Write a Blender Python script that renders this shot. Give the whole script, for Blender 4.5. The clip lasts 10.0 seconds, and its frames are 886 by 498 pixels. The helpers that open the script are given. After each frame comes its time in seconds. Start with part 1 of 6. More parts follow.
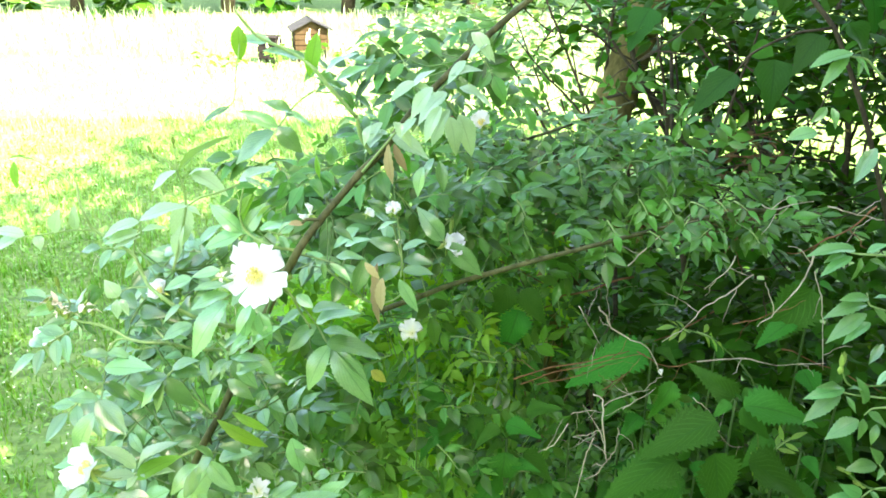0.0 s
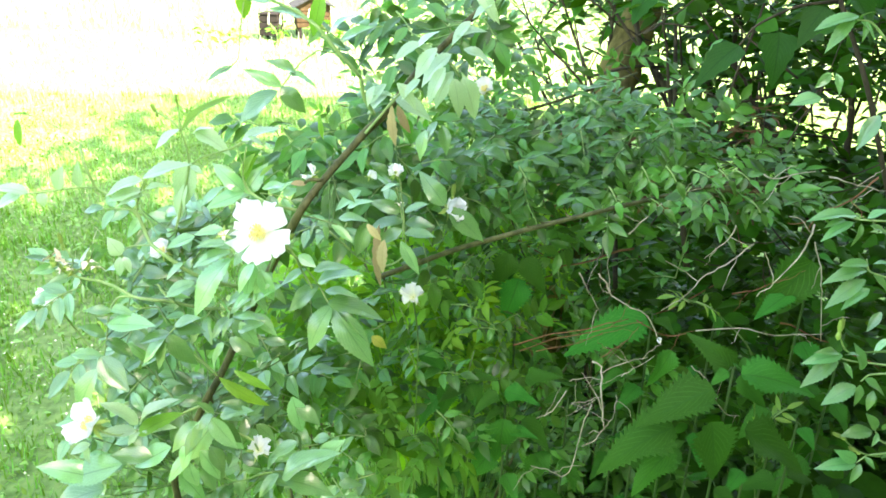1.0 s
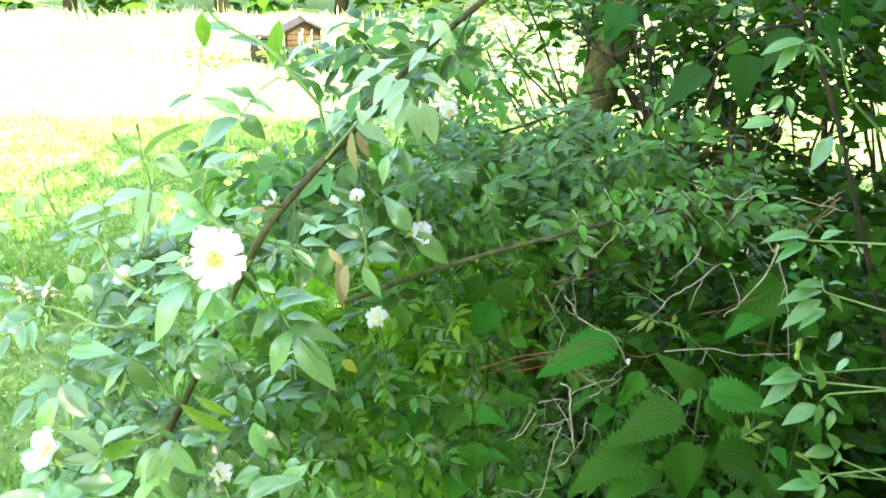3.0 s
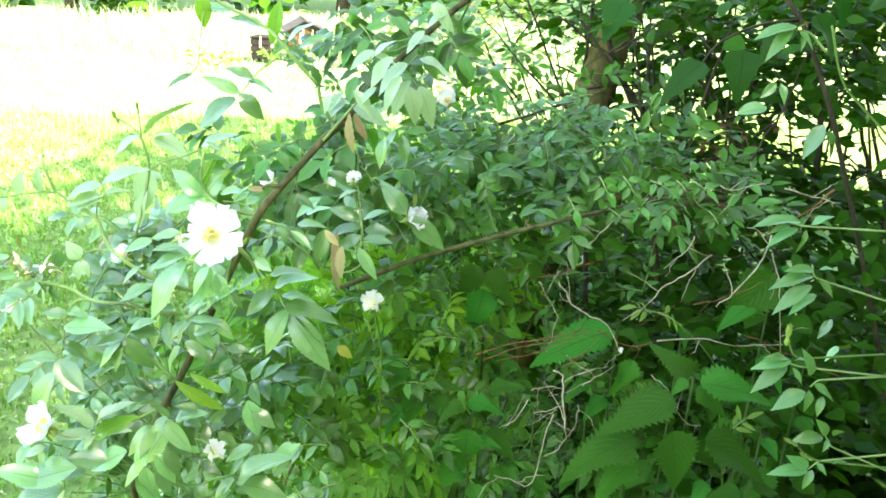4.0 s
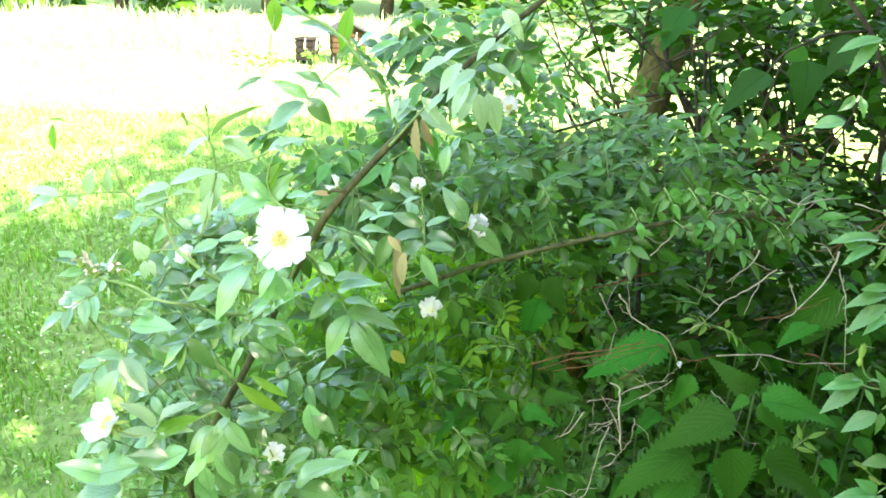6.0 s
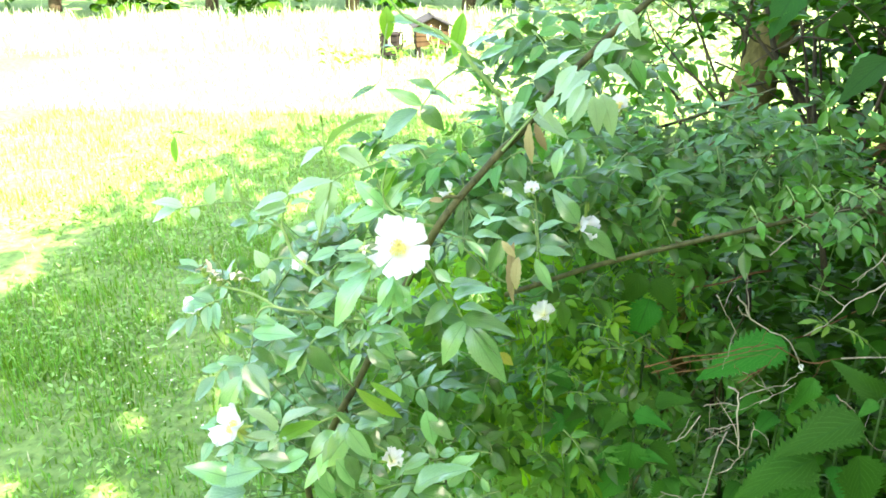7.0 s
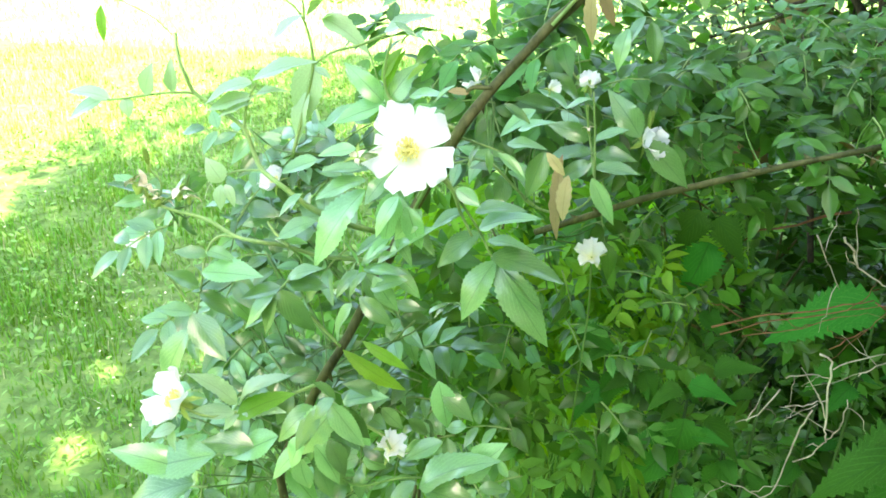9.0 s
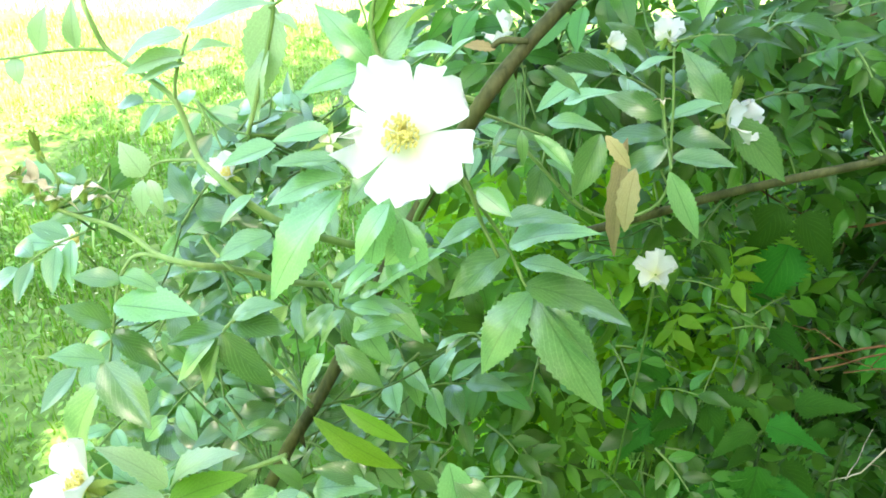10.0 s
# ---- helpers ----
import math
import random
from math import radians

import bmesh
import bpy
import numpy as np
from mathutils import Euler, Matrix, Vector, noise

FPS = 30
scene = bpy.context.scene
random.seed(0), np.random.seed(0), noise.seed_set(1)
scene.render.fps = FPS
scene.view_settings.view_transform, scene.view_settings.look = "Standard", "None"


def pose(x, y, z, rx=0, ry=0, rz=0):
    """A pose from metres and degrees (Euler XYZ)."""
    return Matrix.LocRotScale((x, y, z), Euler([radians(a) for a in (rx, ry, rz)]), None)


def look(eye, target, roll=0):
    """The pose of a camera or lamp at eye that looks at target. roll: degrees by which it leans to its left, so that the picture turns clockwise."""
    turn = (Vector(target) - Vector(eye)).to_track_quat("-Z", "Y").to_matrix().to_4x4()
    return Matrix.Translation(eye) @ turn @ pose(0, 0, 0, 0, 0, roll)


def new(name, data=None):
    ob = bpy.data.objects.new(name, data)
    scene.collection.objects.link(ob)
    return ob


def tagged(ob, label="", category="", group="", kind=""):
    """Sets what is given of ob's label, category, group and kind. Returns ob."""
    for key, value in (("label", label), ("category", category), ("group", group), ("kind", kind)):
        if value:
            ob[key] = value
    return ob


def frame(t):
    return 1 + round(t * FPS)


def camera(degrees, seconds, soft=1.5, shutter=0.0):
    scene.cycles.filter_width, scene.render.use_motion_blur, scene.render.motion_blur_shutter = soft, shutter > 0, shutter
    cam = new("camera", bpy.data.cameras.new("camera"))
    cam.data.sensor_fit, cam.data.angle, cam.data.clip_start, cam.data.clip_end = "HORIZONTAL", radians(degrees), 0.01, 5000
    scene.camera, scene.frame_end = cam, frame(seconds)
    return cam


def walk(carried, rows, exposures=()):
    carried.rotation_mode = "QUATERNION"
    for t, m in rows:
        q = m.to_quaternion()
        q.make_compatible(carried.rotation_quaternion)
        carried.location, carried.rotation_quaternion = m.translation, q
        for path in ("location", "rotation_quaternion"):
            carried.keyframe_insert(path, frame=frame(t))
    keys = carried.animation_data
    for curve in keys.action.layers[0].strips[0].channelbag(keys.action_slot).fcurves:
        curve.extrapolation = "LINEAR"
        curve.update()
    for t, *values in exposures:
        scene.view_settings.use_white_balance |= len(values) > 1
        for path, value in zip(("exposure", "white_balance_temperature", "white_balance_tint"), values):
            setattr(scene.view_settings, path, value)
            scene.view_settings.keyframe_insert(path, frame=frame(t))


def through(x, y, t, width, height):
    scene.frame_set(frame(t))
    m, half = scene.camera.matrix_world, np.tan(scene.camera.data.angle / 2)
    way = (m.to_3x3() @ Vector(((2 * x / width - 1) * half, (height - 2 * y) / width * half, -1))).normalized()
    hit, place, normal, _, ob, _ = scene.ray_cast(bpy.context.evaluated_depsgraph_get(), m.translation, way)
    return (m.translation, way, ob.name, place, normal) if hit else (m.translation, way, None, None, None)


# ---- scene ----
from itertools import product

# ---- camera ----
cam = camera(56.0, 10.0, soft=1.7)
PATH = [
    (0.0, 0.0020, -0.0019, 1.5020, 0.16, -22.14, 0.14),
    (0.5, 0.0022, -0.0035, 1.4939, 0.16, -22.92, 0.63),
    (1.0, 0.0006, -0.0094, 1.4897, 0.13, -23.43, 0.88),
    (1.5, 0.0043, -0.0125, 1.4899, 0.08, -23.33, 1.08),
    (2.0, 0.0140, -0.0125, 1.4904, 0.17, -23.23, 0.64),
    (2.5, 0.0177, -0.0128, 1.4935, -0.01, -22.21, 0.47),
    (2.7, 0.0216, -0.0106, 1.4944, -0.32, -22.12, 0.38),
    (3.8, 0.0285, -0.0202, 1.4847, 0.06, -21.70, 0.87),
    (4.0, 0.0282, -0.0226, 1.4809, -0.42, -21.77, 1.36),
    (4.5, 0.0196, -0.0230, 1.4787, 1.00, -21.85, 1.41),
    (5.0, 0.0155, -0.0204, 1.4785, 1.18, -21.46, 2.00),
    (5.5, 0.0154, -0.0217, 1.4790, 1.83, -21.66, 1.62),
    (6.0, 0.0072, -0.0177, 1.4818, 2.25, -21.59, 1.79),
    (6.2, -0.0006, -0.0186, 1.4828, 4.92, -21.64, 1.01),
    (7.5, -0.0228, -0.0097, 1.4934, 8.72, -22.61, -1.52),
    (8.0, -0.0339, -0.0098, 1.4884, 7.37, -22.95, -0.21),
    (8.5, -0.0415, 0.0534, 1.4347, 8.25, -23.92, -0.06),
    (9.0, -0.0563, 0.1343, 1.4055, 7.78, -25.55, 0.14),
    (9.5, -0.0623, 0.2068, 1.3810, 7.88, -26.36, -0.08),
    (10.0, -0.0745, 0.2664, 1.3633, 8.79, -27.31, -0.10),
]
EXPOSURE = 3.30
walk(cam, [(t, pose(x, y, z, 90 + pitch, 0, yaw) @ pose(0, 0, 0, 0, 0, roll)) for t, x, y, z, yaw, pitch, roll in PATH],
     exposures=[(0.0, EXPOSURE, 7420, 8), (8.0, EXPOSURE, 7420, 8), (9.0, EXPOSURE - 0.09, 7620, 2), (10.0, EXPOSURE - 0.09, 7700, 0)])

# ---- light ----
SUN_TO = Vector((0.50, -0.42, 0.757)).normalized()
world = bpy.data.worlds.new("sky")
scene.world = world
world.use_nodes = True
wn = world.node_tree.nodes
sky = wn.new("ShaderNodeTexSky")
sky.sky_type = "NISHITA"
sky.sun_disc = False
sky.sun_elevation = math.asin(SUN_TO.z)
sky.sun_rotation = math.atan2(SUN_TO.x, SUN_TO.y)
sky.dust_density = 2.0
wn["Background"].inputs["Strength"].default_value = 0.14
world.node_tree.links.new(sky.outputs[0], wn["Background"].inputs["Color"])
sun_data = bpy.data.lights.new("sun", "SUN")
sun_data.energy = 4.5
sun_data.angle = radians(0.53)
sun_data.color = (1.0, 0.95, 0.86)
sun = new("sun", sun_data)
sun.matrix_world = look(SUN_TO * 20, (0, 0, 0))

# ---- materials ----
def material(name):
    m = bpy.data.materials.new(name)
    m.use_nodes = True
    t = m.node_tree
    return m, t, t.nodes, t.links, t.nodes["Principled BSDF"]


def ramp(n, stops):
    r = n.new("ShaderNodeValToRGB")
    e = r.color_ramp.elements
    e[0].position, e[0].color = stops[0][0], (*stops[0][1], 1)
    e[1].position, e[1].color = stops[-1][0], (*stops[-1][1], 1)
    for p, c in stops[1:-1]:
        k = e.new(p)
        k.color = (*c, 1)
    return r


def leaf_material(name, dark, light, rough=0.45, through=0.32, gloss=0.5, islands=False, veins=True, spread=0.10, bloom=0.0, vein=0.11):
    """A leaf: two tones between leaves, mottling, lighter veins and a shade-dark midrib from the leaf's own u, v, and
    light coming through.
    """
    m, t, n, l, p = material(name)
    if islands:
        rnd = n.new("ShaderNodeNewGeometry").outputs["Random Per Island"]
    else:
        rnd = n.new("ShaderNodeObjectInfo").outputs["Random"]
    r = ramp(n, [(0.0, dark), (1.0, light)])
    l.new(rnd, r.inputs[0])
    tex = n.new("ShaderNodeTexCoord")
    noi = n.new("ShaderNodeTexNoise")
    noi.inputs["Scale"].default_value = 60
    noi.inputs["Detail"].default_value = 4
    l.new(tex.outputs["Object"], noi.inputs["Vector"])
    hsv = n.new("ShaderNodeHueSaturation")
    l.new(r.outputs[0], hsv.inputs["Color"])
    mr = n.new("ShaderNodeMapRange")
    mr.inputs["To Min"].default_value, mr.inputs["To Max"].default_value = 0.72, 1.3
    l.new(noi.outputs[0], mr.inputs["Value"])
    l.new(mr.outputs[0], hsv.inputs["Value"])
    hr = n.new("ShaderNodeMapRange")
    hr.inputs["To Min"].default_value, hr.inputs["To Max"].default_value = 0.5 - spread / 4, 0.5 + spread / 4
    l.new(rnd, hr.inputs["Value"])
    l.new(hr.outputs[0], hsv.inputs["Hue"])
    col = hsv.outputs[0]
    if veins:
        sep = n.new("ShaderNodeSeparateXYZ")
        l.new(tex.outputs["UV"], sep.inputs[0])
        ax = n.new("ShaderNodeMath"); ax.operation = "ABSOLUTE"
        l.new(sep.outputs[0], ax.inputs[0])
        sl = n.new("ShaderNodeMath"); sl.operation = "MULTIPLY_ADD"
        l.new(ax.outputs[0], sl.inputs[0]); sl.inputs[1].default_value = -0.55
        l.new(sep.outputs[1], sl.inputs[2])
        mu = n.new("ShaderNodeMath"); mu.operation = "MULTIPLY"
        l.new(sl.outputs[0], mu.inputs[0]); mu.inputs[1].default_value = 52.0
        co = n.new("ShaderNodeMath"); co.operation = "COSINE"
        l.new(mu.outputs[0], co.inputs[0])
        side = n.new("ShaderNodeMapRange")
        side.inputs["From Min"].default_value, side.inputs["From Max"].default_value = 0.82, 1.0
        l.new(co.outputs[0], side.inputs["Value"])
        mid = n.new("ShaderNodeMapRange")
        mid.inputs["From Min"].default_value, mid.inputs["From Max"].default_value = 0.07, 0.0
        l.new(ax.outputs[0], mid.inputs["Value"])
        mx = n.new("ShaderNodeMath"); mx.operation = "MAXIMUM"
        l.new(side.outputs[0], mx.inputs[0]); l.new(mid.outputs[0], mx.inputs[1])
        mm = n.new("ShaderNodeMath"); mm.operation = "MULTIPLY"
        l.new(mx.outputs[0], mm.inputs[0]); mm.inputs[1].default_value = vein
        mix = n.new("ShaderNodeMixRGB")
        l.new(mm.outputs[0], mix.inputs[0])
        l.new(col, mix.inputs[1])
        mix.inputs[2].default_value = (*[min(1, c * 1.9 + 0.03) for c in light], 1)
        # Midrib darkened: the shade of the leaf's fold is put into its colour.
        rib = n.new("ShaderNodeMath"); rib.operation = "MULTIPLY"
        l.new(mid.outputs[0], rib.inputs[0]); rib.inputs[1].default_value = 0.55
        crease_shade = n.new("ShaderNodeMixRGB")
        l.new(rib.outputs[0], crease_shade.inputs[0]); l.new(mix.outputs[0], crease_shade.inputs[1])
        crease_shade.inputs[2].default_value = (*[q * 0.5 for q in dark], 1)
        col = crease_shade.outputs[0]
        bump = n.new("ShaderNodeBump")
        bump.inputs["Strength"].default_value = 0.15
        bump.inputs["Distance"].default_value = 0.0006
        l.new(mx.outputs[0], bump.inputs["Height"])
        bump.invert = True
        l.new(bump.outputs[0], p.inputs["Normal"])
    l.new(col, p.inputs["Base Color"])
    p.inputs["Roughness"].default_value = rough
    p.inputs["Specular IOR Level"].default_value = gloss
    p.inputs["Coat Weight"].default_value = bloom * 2
    p.inputs["Coat Roughness"].default_value = 0.16
    p.inputs["Sheen Weight"].default_value = bloom
    p.inputs["Sheen Roughness"].default_value = 0.35
    p.inputs["Sheen Tint"].default_value = (0.86, 0.94, 1.0, 1)
    tr = n.new("ShaderNodeBsdfTranslucent")
    th = n.new("ShaderNodeMixRGB"); th.blend_type = "MULTIPLY"; th.inputs[0].default_value = 1.0
    l.new(col, th.inputs[1]); th.inputs[2].default_value = (1.28, 1.38, 0.45, 1)
    l.new(th.outputs[0], tr.inputs["Color"])
    ms = n.new("ShaderNodeMixShader"); ms.inputs[0].default_value = through
    l.new(p.outputs[0], ms.inputs[1]); l.new(tr.outputs[0], ms.inputs[2])
    l.new(ms.outputs[0], n["Material Output"].inputs["Surface"])
    return m


def bark_material(name, a, b, scale=40.0, rough=0.85, bump=0.004):
    m, t, n, l, p = material(name)
    tex = n.new("ShaderNodeTexCoord")
    mp = n.new("ShaderNodeMapping"); mp.inputs["Scale"].default_value = (1, 1, 0.3)
    l.new(tex.outputs["Object"], mp.inputs[0])
    n1 = n.new("ShaderNodeTexNoise"); n1.inputs["Scale"].default_value = scale; n1.inputs["Detail"].default_value = 6
    n2 = n.new("ShaderNodeTexNoise"); n2.inputs["Scale"].default_value = scale * 6; n2.inputs["Detail"].default_value = 3
    l.new(mp.outputs[0], n1.inputs["Vector"]); l.new(mp.outputs[0], n2.inputs["Vector"])
    r = ramp(n, [(0.3, a), (0.7, b)])
    ad = n.new("ShaderNodeMath"); ad.operation = "MULTIPLY_ADD"; ad.inputs[1].default_value = 0.4; ad.inputs[2].default_value = -0.2
    l.new(n2.outputs[0], ad.inputs[0])
    a2 = n.new("ShaderNodeMath"); a2.operation = "ADD"
    l.new(n1.outputs[0], a2.inputs[0]); l.new(ad.outputs[0], a2.inputs[1])
    l.new(a2.outputs[0], r.inputs[0]); l.new(r.outputs[0], p.inputs["Base Color"])
    p.inputs["Roughness"].default_value = rough
    p.inputs["Specular IOR Level"].default_value = 0.15
    bm = n.new("ShaderNodeBump"); bm.inputs["Strength"].default_value = 0.6; bm.inputs["Distance"].default_value = bump
    l.new(a2.outputs[0], bm.inputs["Height"]); l.new(bm.outputs[0], p.inputs["Normal"])
    return m


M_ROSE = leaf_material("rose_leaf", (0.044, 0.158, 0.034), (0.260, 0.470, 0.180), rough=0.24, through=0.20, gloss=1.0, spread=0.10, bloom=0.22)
# Two darker copies of the rose leaf, with the bush's inner shade in their colour.
M_ROSE_BACK = leaf_material("shaded_rose_leaf_mass", (0.016, 0.084, 0.007), (0.145, 0.325, 0.050), rough=0.32, gloss=0.5, islands=True, veins=False, bloom=0.02)
M_INNER_SHADE = leaf_material("inner_shade_rose_leaf", (0.018, 0.086, 0.009), (0.122, 0.290, 0.052), rough=0.34, through=0.25, gloss=0.5)
# Whitened copy of the rose leaf: reflected sky sheen put into the base colour.
M_SKY_SHEEN = leaf_material("sky_sheen_leaf", (0.24, 0.40, 0.23), (0.40, 0.53, 0.37), rough=0.3, through=0.3, gloss=1.0)
M_RIM = leaf_material("rim_leaf", (0.075, 0.21, 0.05), (0.15, 0.33, 0.10), rough=0.34, through=0.25, gloss=0.7)
M_LIME = leaf_material("young_leaf", (0.14, 0.29, 0.04), (0.22, 0.38, 0.06), rough=0.45, through=0.5)
M_NETTLE = leaf_material("nettle_leaf", (0.016, 0.088, 0.008), (0.052, 0.176, 0.019), rough=0.6, through=0.14, gloss=0.10, vein=0.17)
M_THICKET = leaf_material("thicket_leaf", (0.014, 0.064, 0.003), (0.060, 0.158, 0.012), rough=0.5, through=0.25, gloss=0.10, islands=True, veins=False)
M_BROAD = leaf_material("broad_leaf", (0.014, 0.060, 0.007), (0.034, 0.110, 0.014), rough=0.55, through=0.3, gloss=0.15)
M_WEED = leaf_material("weed_leaf", (0.035, 0.150, 0.012), (0.16, 0.33, 0.045), rough=0.5, through=0.35, gloss=0.2, islands=True, veins=False)
M_CROWN = leaf_material("crown_leaf", (0.04, 0.10, 0.03), (0.09, 0.17, 0.05), rough=0.5, islands=True, veins=False)
# Meadow blades paled far beyond the lawn's: full sun glare put into colour.
M_MEADOW_GLARE = leaf_material("sun_glare_blade", (0.35, 0.46, 0.30), (0.54, 0.60, 0.47), rough=0.5, through=0.4, islands=True, veins=False, spread=0.12)
M_LAWN = leaf_material("lawn_weed", (0.058, 0.190, 0.014), (0.29, 0.44, 0.14), rough=0.5, gloss=0.25, islands=True, veins=False, spread=0.14)
# Paler than the weed leaf, with sunshine put into the colour.
M_SUN_TONE = leaf_material("sun_tone_leaf", (0.14, 0.27, 0.07), (0.38, 0.48, 0.24), rough=0.4, through=0.35, gloss=0.6, islands=True, veins=False)
# Near lawn blades a darker copy of the next: shade put into colour.
M_NEAR = leaf_material("shaded_lawn_blade", (0.058, 0.190, 0.012), (0.22, 0.40, 0.075), rough=0.55, through=0.4, gloss=0.15, islands=True, veins=False, spread=0.14)
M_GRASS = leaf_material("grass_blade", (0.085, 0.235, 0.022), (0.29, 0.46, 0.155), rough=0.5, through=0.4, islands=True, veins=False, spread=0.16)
# Weed leaf lightened to carry sun patches where no sun reaches.
M_SUN_PATCH = leaf_material("sun_patch_leaf", (0.13, 0.32, 0.018), (0.30, 0.52, 0.065), rough=0.5, through=0.45, gloss=0.2, islands=True, veins=False)
M_DRY = leaf_material("dry_leaf", (0.25, 0.20, 0.090), (0.43, 0.355, 0.18), rough=0.8, gloss=0.1, through=0.06, veins=True)
M_STRAW = leaf_material("straw_blade", (0.38, 0.39, 0.25), (0.55, 0.55, 0.42), rough=0.7, through=0.3, islands=True, veins=False)
M_DEADLEAF = leaf_material("dead_leaf", (0.10, 0.065, 0.025), (0.22, 0.155, 0.07), rough=0.8, through=0.2, gloss=0.1, islands=True, veins=False)
M_YELLOW = leaf_material("yellow_leaf", (0.42, 0.36, 0.06), (0.50, 0.44, 0.10), rough=0.6, through=0.3)
M_CANE = bark_material("rose_cane", (0.028, 0.034, 0.009), (0.125, 0.125, 0.048), 90, 0.6, 0.0006)
M_GREEN = bark_material("green_stem", (0.16, 0.27, 0.075), (0.27, 0.38, 0.14), 60, 0.5, 0.0002)
M_SHOOT = bark_material("leaf_shoot", (0.07, 0.15, 0.03), (0.14, 0.24, 0.06), 60, 0.5, 0.0002)
M_TWIG = bark_material("dead_twig", (0.20, 0.165, 0.105), (0.50, 0.44, 0.32), 90, 0.9, 0.0004)
M_RED = bark_material("red_twig", (0.10, 0.045, 0.018), (0.22, 0.11, 0.05), 90, 0.8, 0.0004)
M_BARK = bark_material("tree_bark", (0.075, 0.062, 0.018), (0.20, 0.160, 0.055), 30, 0.95, 0.006)
M_NSTEM = bark_material("nettle_stem", (0.030, 0.070, 0.018), (0.065, 0.120, 0.032), 60, 0.6, 0.0004)
M_STEM = bark_material("dark_stem", (0.035, 0.028, 0.018), (0.09, 0.07, 0.04), 60, 0.9, 0.001)
M_WOOD = bark_material("hutch_wood", (0.040, 0.024, 0.011), (0.075, 0.048, 0.024), 14, 0.8, 0.002)
M_WOOD_DARK = bark_material("weathered_wood", (0.012, 0.010, 0.009), (0.030, 0.024, 0.021), 14, 0.85, 0.002)
M_FELT = bark_material("roof_felt", (0.030, 0.030, 0.032), (0.055, 0.055, 0.058), 20, 0.9, 0.002)
M_CREAM = bark_material("pale_weed", (0.50, 0.52, 0.30), (0.70, 0.70, 0.50), 40, 0.8, 0.0004)


def petal_material():
    m, t, n, l, p = material("white_petal")
    tex = n.new("ShaderNodeTexCoord")
    sep = n.new("ShaderNodeSeparateXYZ")
    l.new(tex.outputs["UV"], sep.inputs[0])
    r = ramp(n, [(0.0, (0.80, 0.78, 0.42)), (0.28, (0.84, 0.83, 0.72)), (0.6, (0.86, 0.84, 0.82))])
    l.new(sep.outputs[1], r.inputs[0])
    noi = n.new("ShaderNodeTexNoise"); noi.inputs["Scale"].default_value = 120
    l.new(tex.outputs["Object"], noi.inputs["Vector"])
    bm = n.new("ShaderNodeBump"); bm.inputs["Strength"].default_value = 0.2; bm.inputs["Distance"].default_value = 0.0005
    l.new(noi.outputs[0], bm.inputs["Height"]); l.new(bm.outputs[0], p.inputs["Normal"])
    l.new(r.outputs[0], p.inputs["Base Color"])
    p.inputs["Roughness"].default_value = 0.6
    tr = n.new("ShaderNodeBsdfTranslucent")
    l.new(r.outputs[0], tr.inputs["Color"])
    ms = n.new("ShaderNodeMixShader"); ms.inputs[0].default_value = 0.35
    l.new(p.outputs[0], ms.inputs[1]); l.new(tr.outputs[0], ms.inputs[2])
    l.new(ms.outputs[0], n["Material Output"].inputs["Surface"])
    return m


M_PETAL = petal_material()
M_STAMEN = bark_material("stamen", (0.80, 0.66, 0.14), (0.88, 0.80, 0.34), 300, 0.7, 0.0003)
M_SEPAL = bark_material("sepal", (0.20, 0.33, 0.06), (0.36, 0.46, 0.12), 200, 0.6, 0.0003)
M_WITHERED = bark_material("withered_bloom", (0.70, 0.56, 0.40), (0.86, 0.80, 0.62), 200, 0.8, 0.0004)


def ground_material():
    m, t, n, l, p = material("meadow_soil")
    tex = n.new("ShaderNodeTexCoord")
    big = n.new("ShaderNodeTexNoise"); big.inputs["Scale"].default_value = 0.9; big.inputs["Detail"].default_value = 5
    fine = n.new("ShaderNodeTexNoise"); fine.inputs["Scale"].default_value = 22; fine.inputs["Detail"].default_value = 8
    l.new(tex.outputs["Object"], big.inputs["Vector"]); l.new(tex.outputs["Object"], fine.inputs["Vector"])
    r1 = ramp(n, [(0.30, (0.10, 0.22, 0.03)), (0.55, (0.20, 0.31, 0.09)), (0.72, (0.20, 0.28, 0.08)), (0.85, (0.20, 0.17, 0.09))])
    r2 = ramp(n, [(0.35, (0.05, 0.09, 0.03)), (0.55, (0.17, 0.27, 0.09)), (0.72, (0.22, 0.30, 0.10))])
    l.new(big.outputs[0], r1.inputs[0]); l.new(fine.outputs[0], r2.inputs[0])
    mix = n.new("ShaderNodeMixRGB"); mix.inputs[0].default_value = 0.55
    l.new(r1.outputs[0], mix.inputs[1]); l.new(r2.outputs[0], mix.inputs[2])
    l.new(mix.outputs[0], p.inputs["Base Color"])
    p.inputs["Roughness"].default_value = 0.95
    p.inputs["Specular IOR Level"].default_value = 0.1
    bm = n.new("ShaderNodeBump"); bm.inputs["Strength"].default_value = 0.8; bm.inputs["Distance"].default_value = 0.03
    l.new(fine.outputs[0], bm.inputs["Height"]); l.new(bm.outputs[0], p.inputs["Normal"])
    return m


M_GROUND = ground_material()

# ---- mesh tools ----


PLACED = {}


def link(name, me, mat, parent=None, label="", matrix=None):
    if mat and not me.materials:
        me.materials.append(mat)
    ob = new(name, me)
    if matrix is not None:
        ob.matrix_basis = matrix
        PLACED[ob.name] = matrix.copy()
    if parent is not None:
        ob.parent = parent
        if parent.name in PLACED:
            ob.matrix_parent_inverse = PLACED[parent.name].inverted()
    if label:
        ob["label"] = label
    return ob


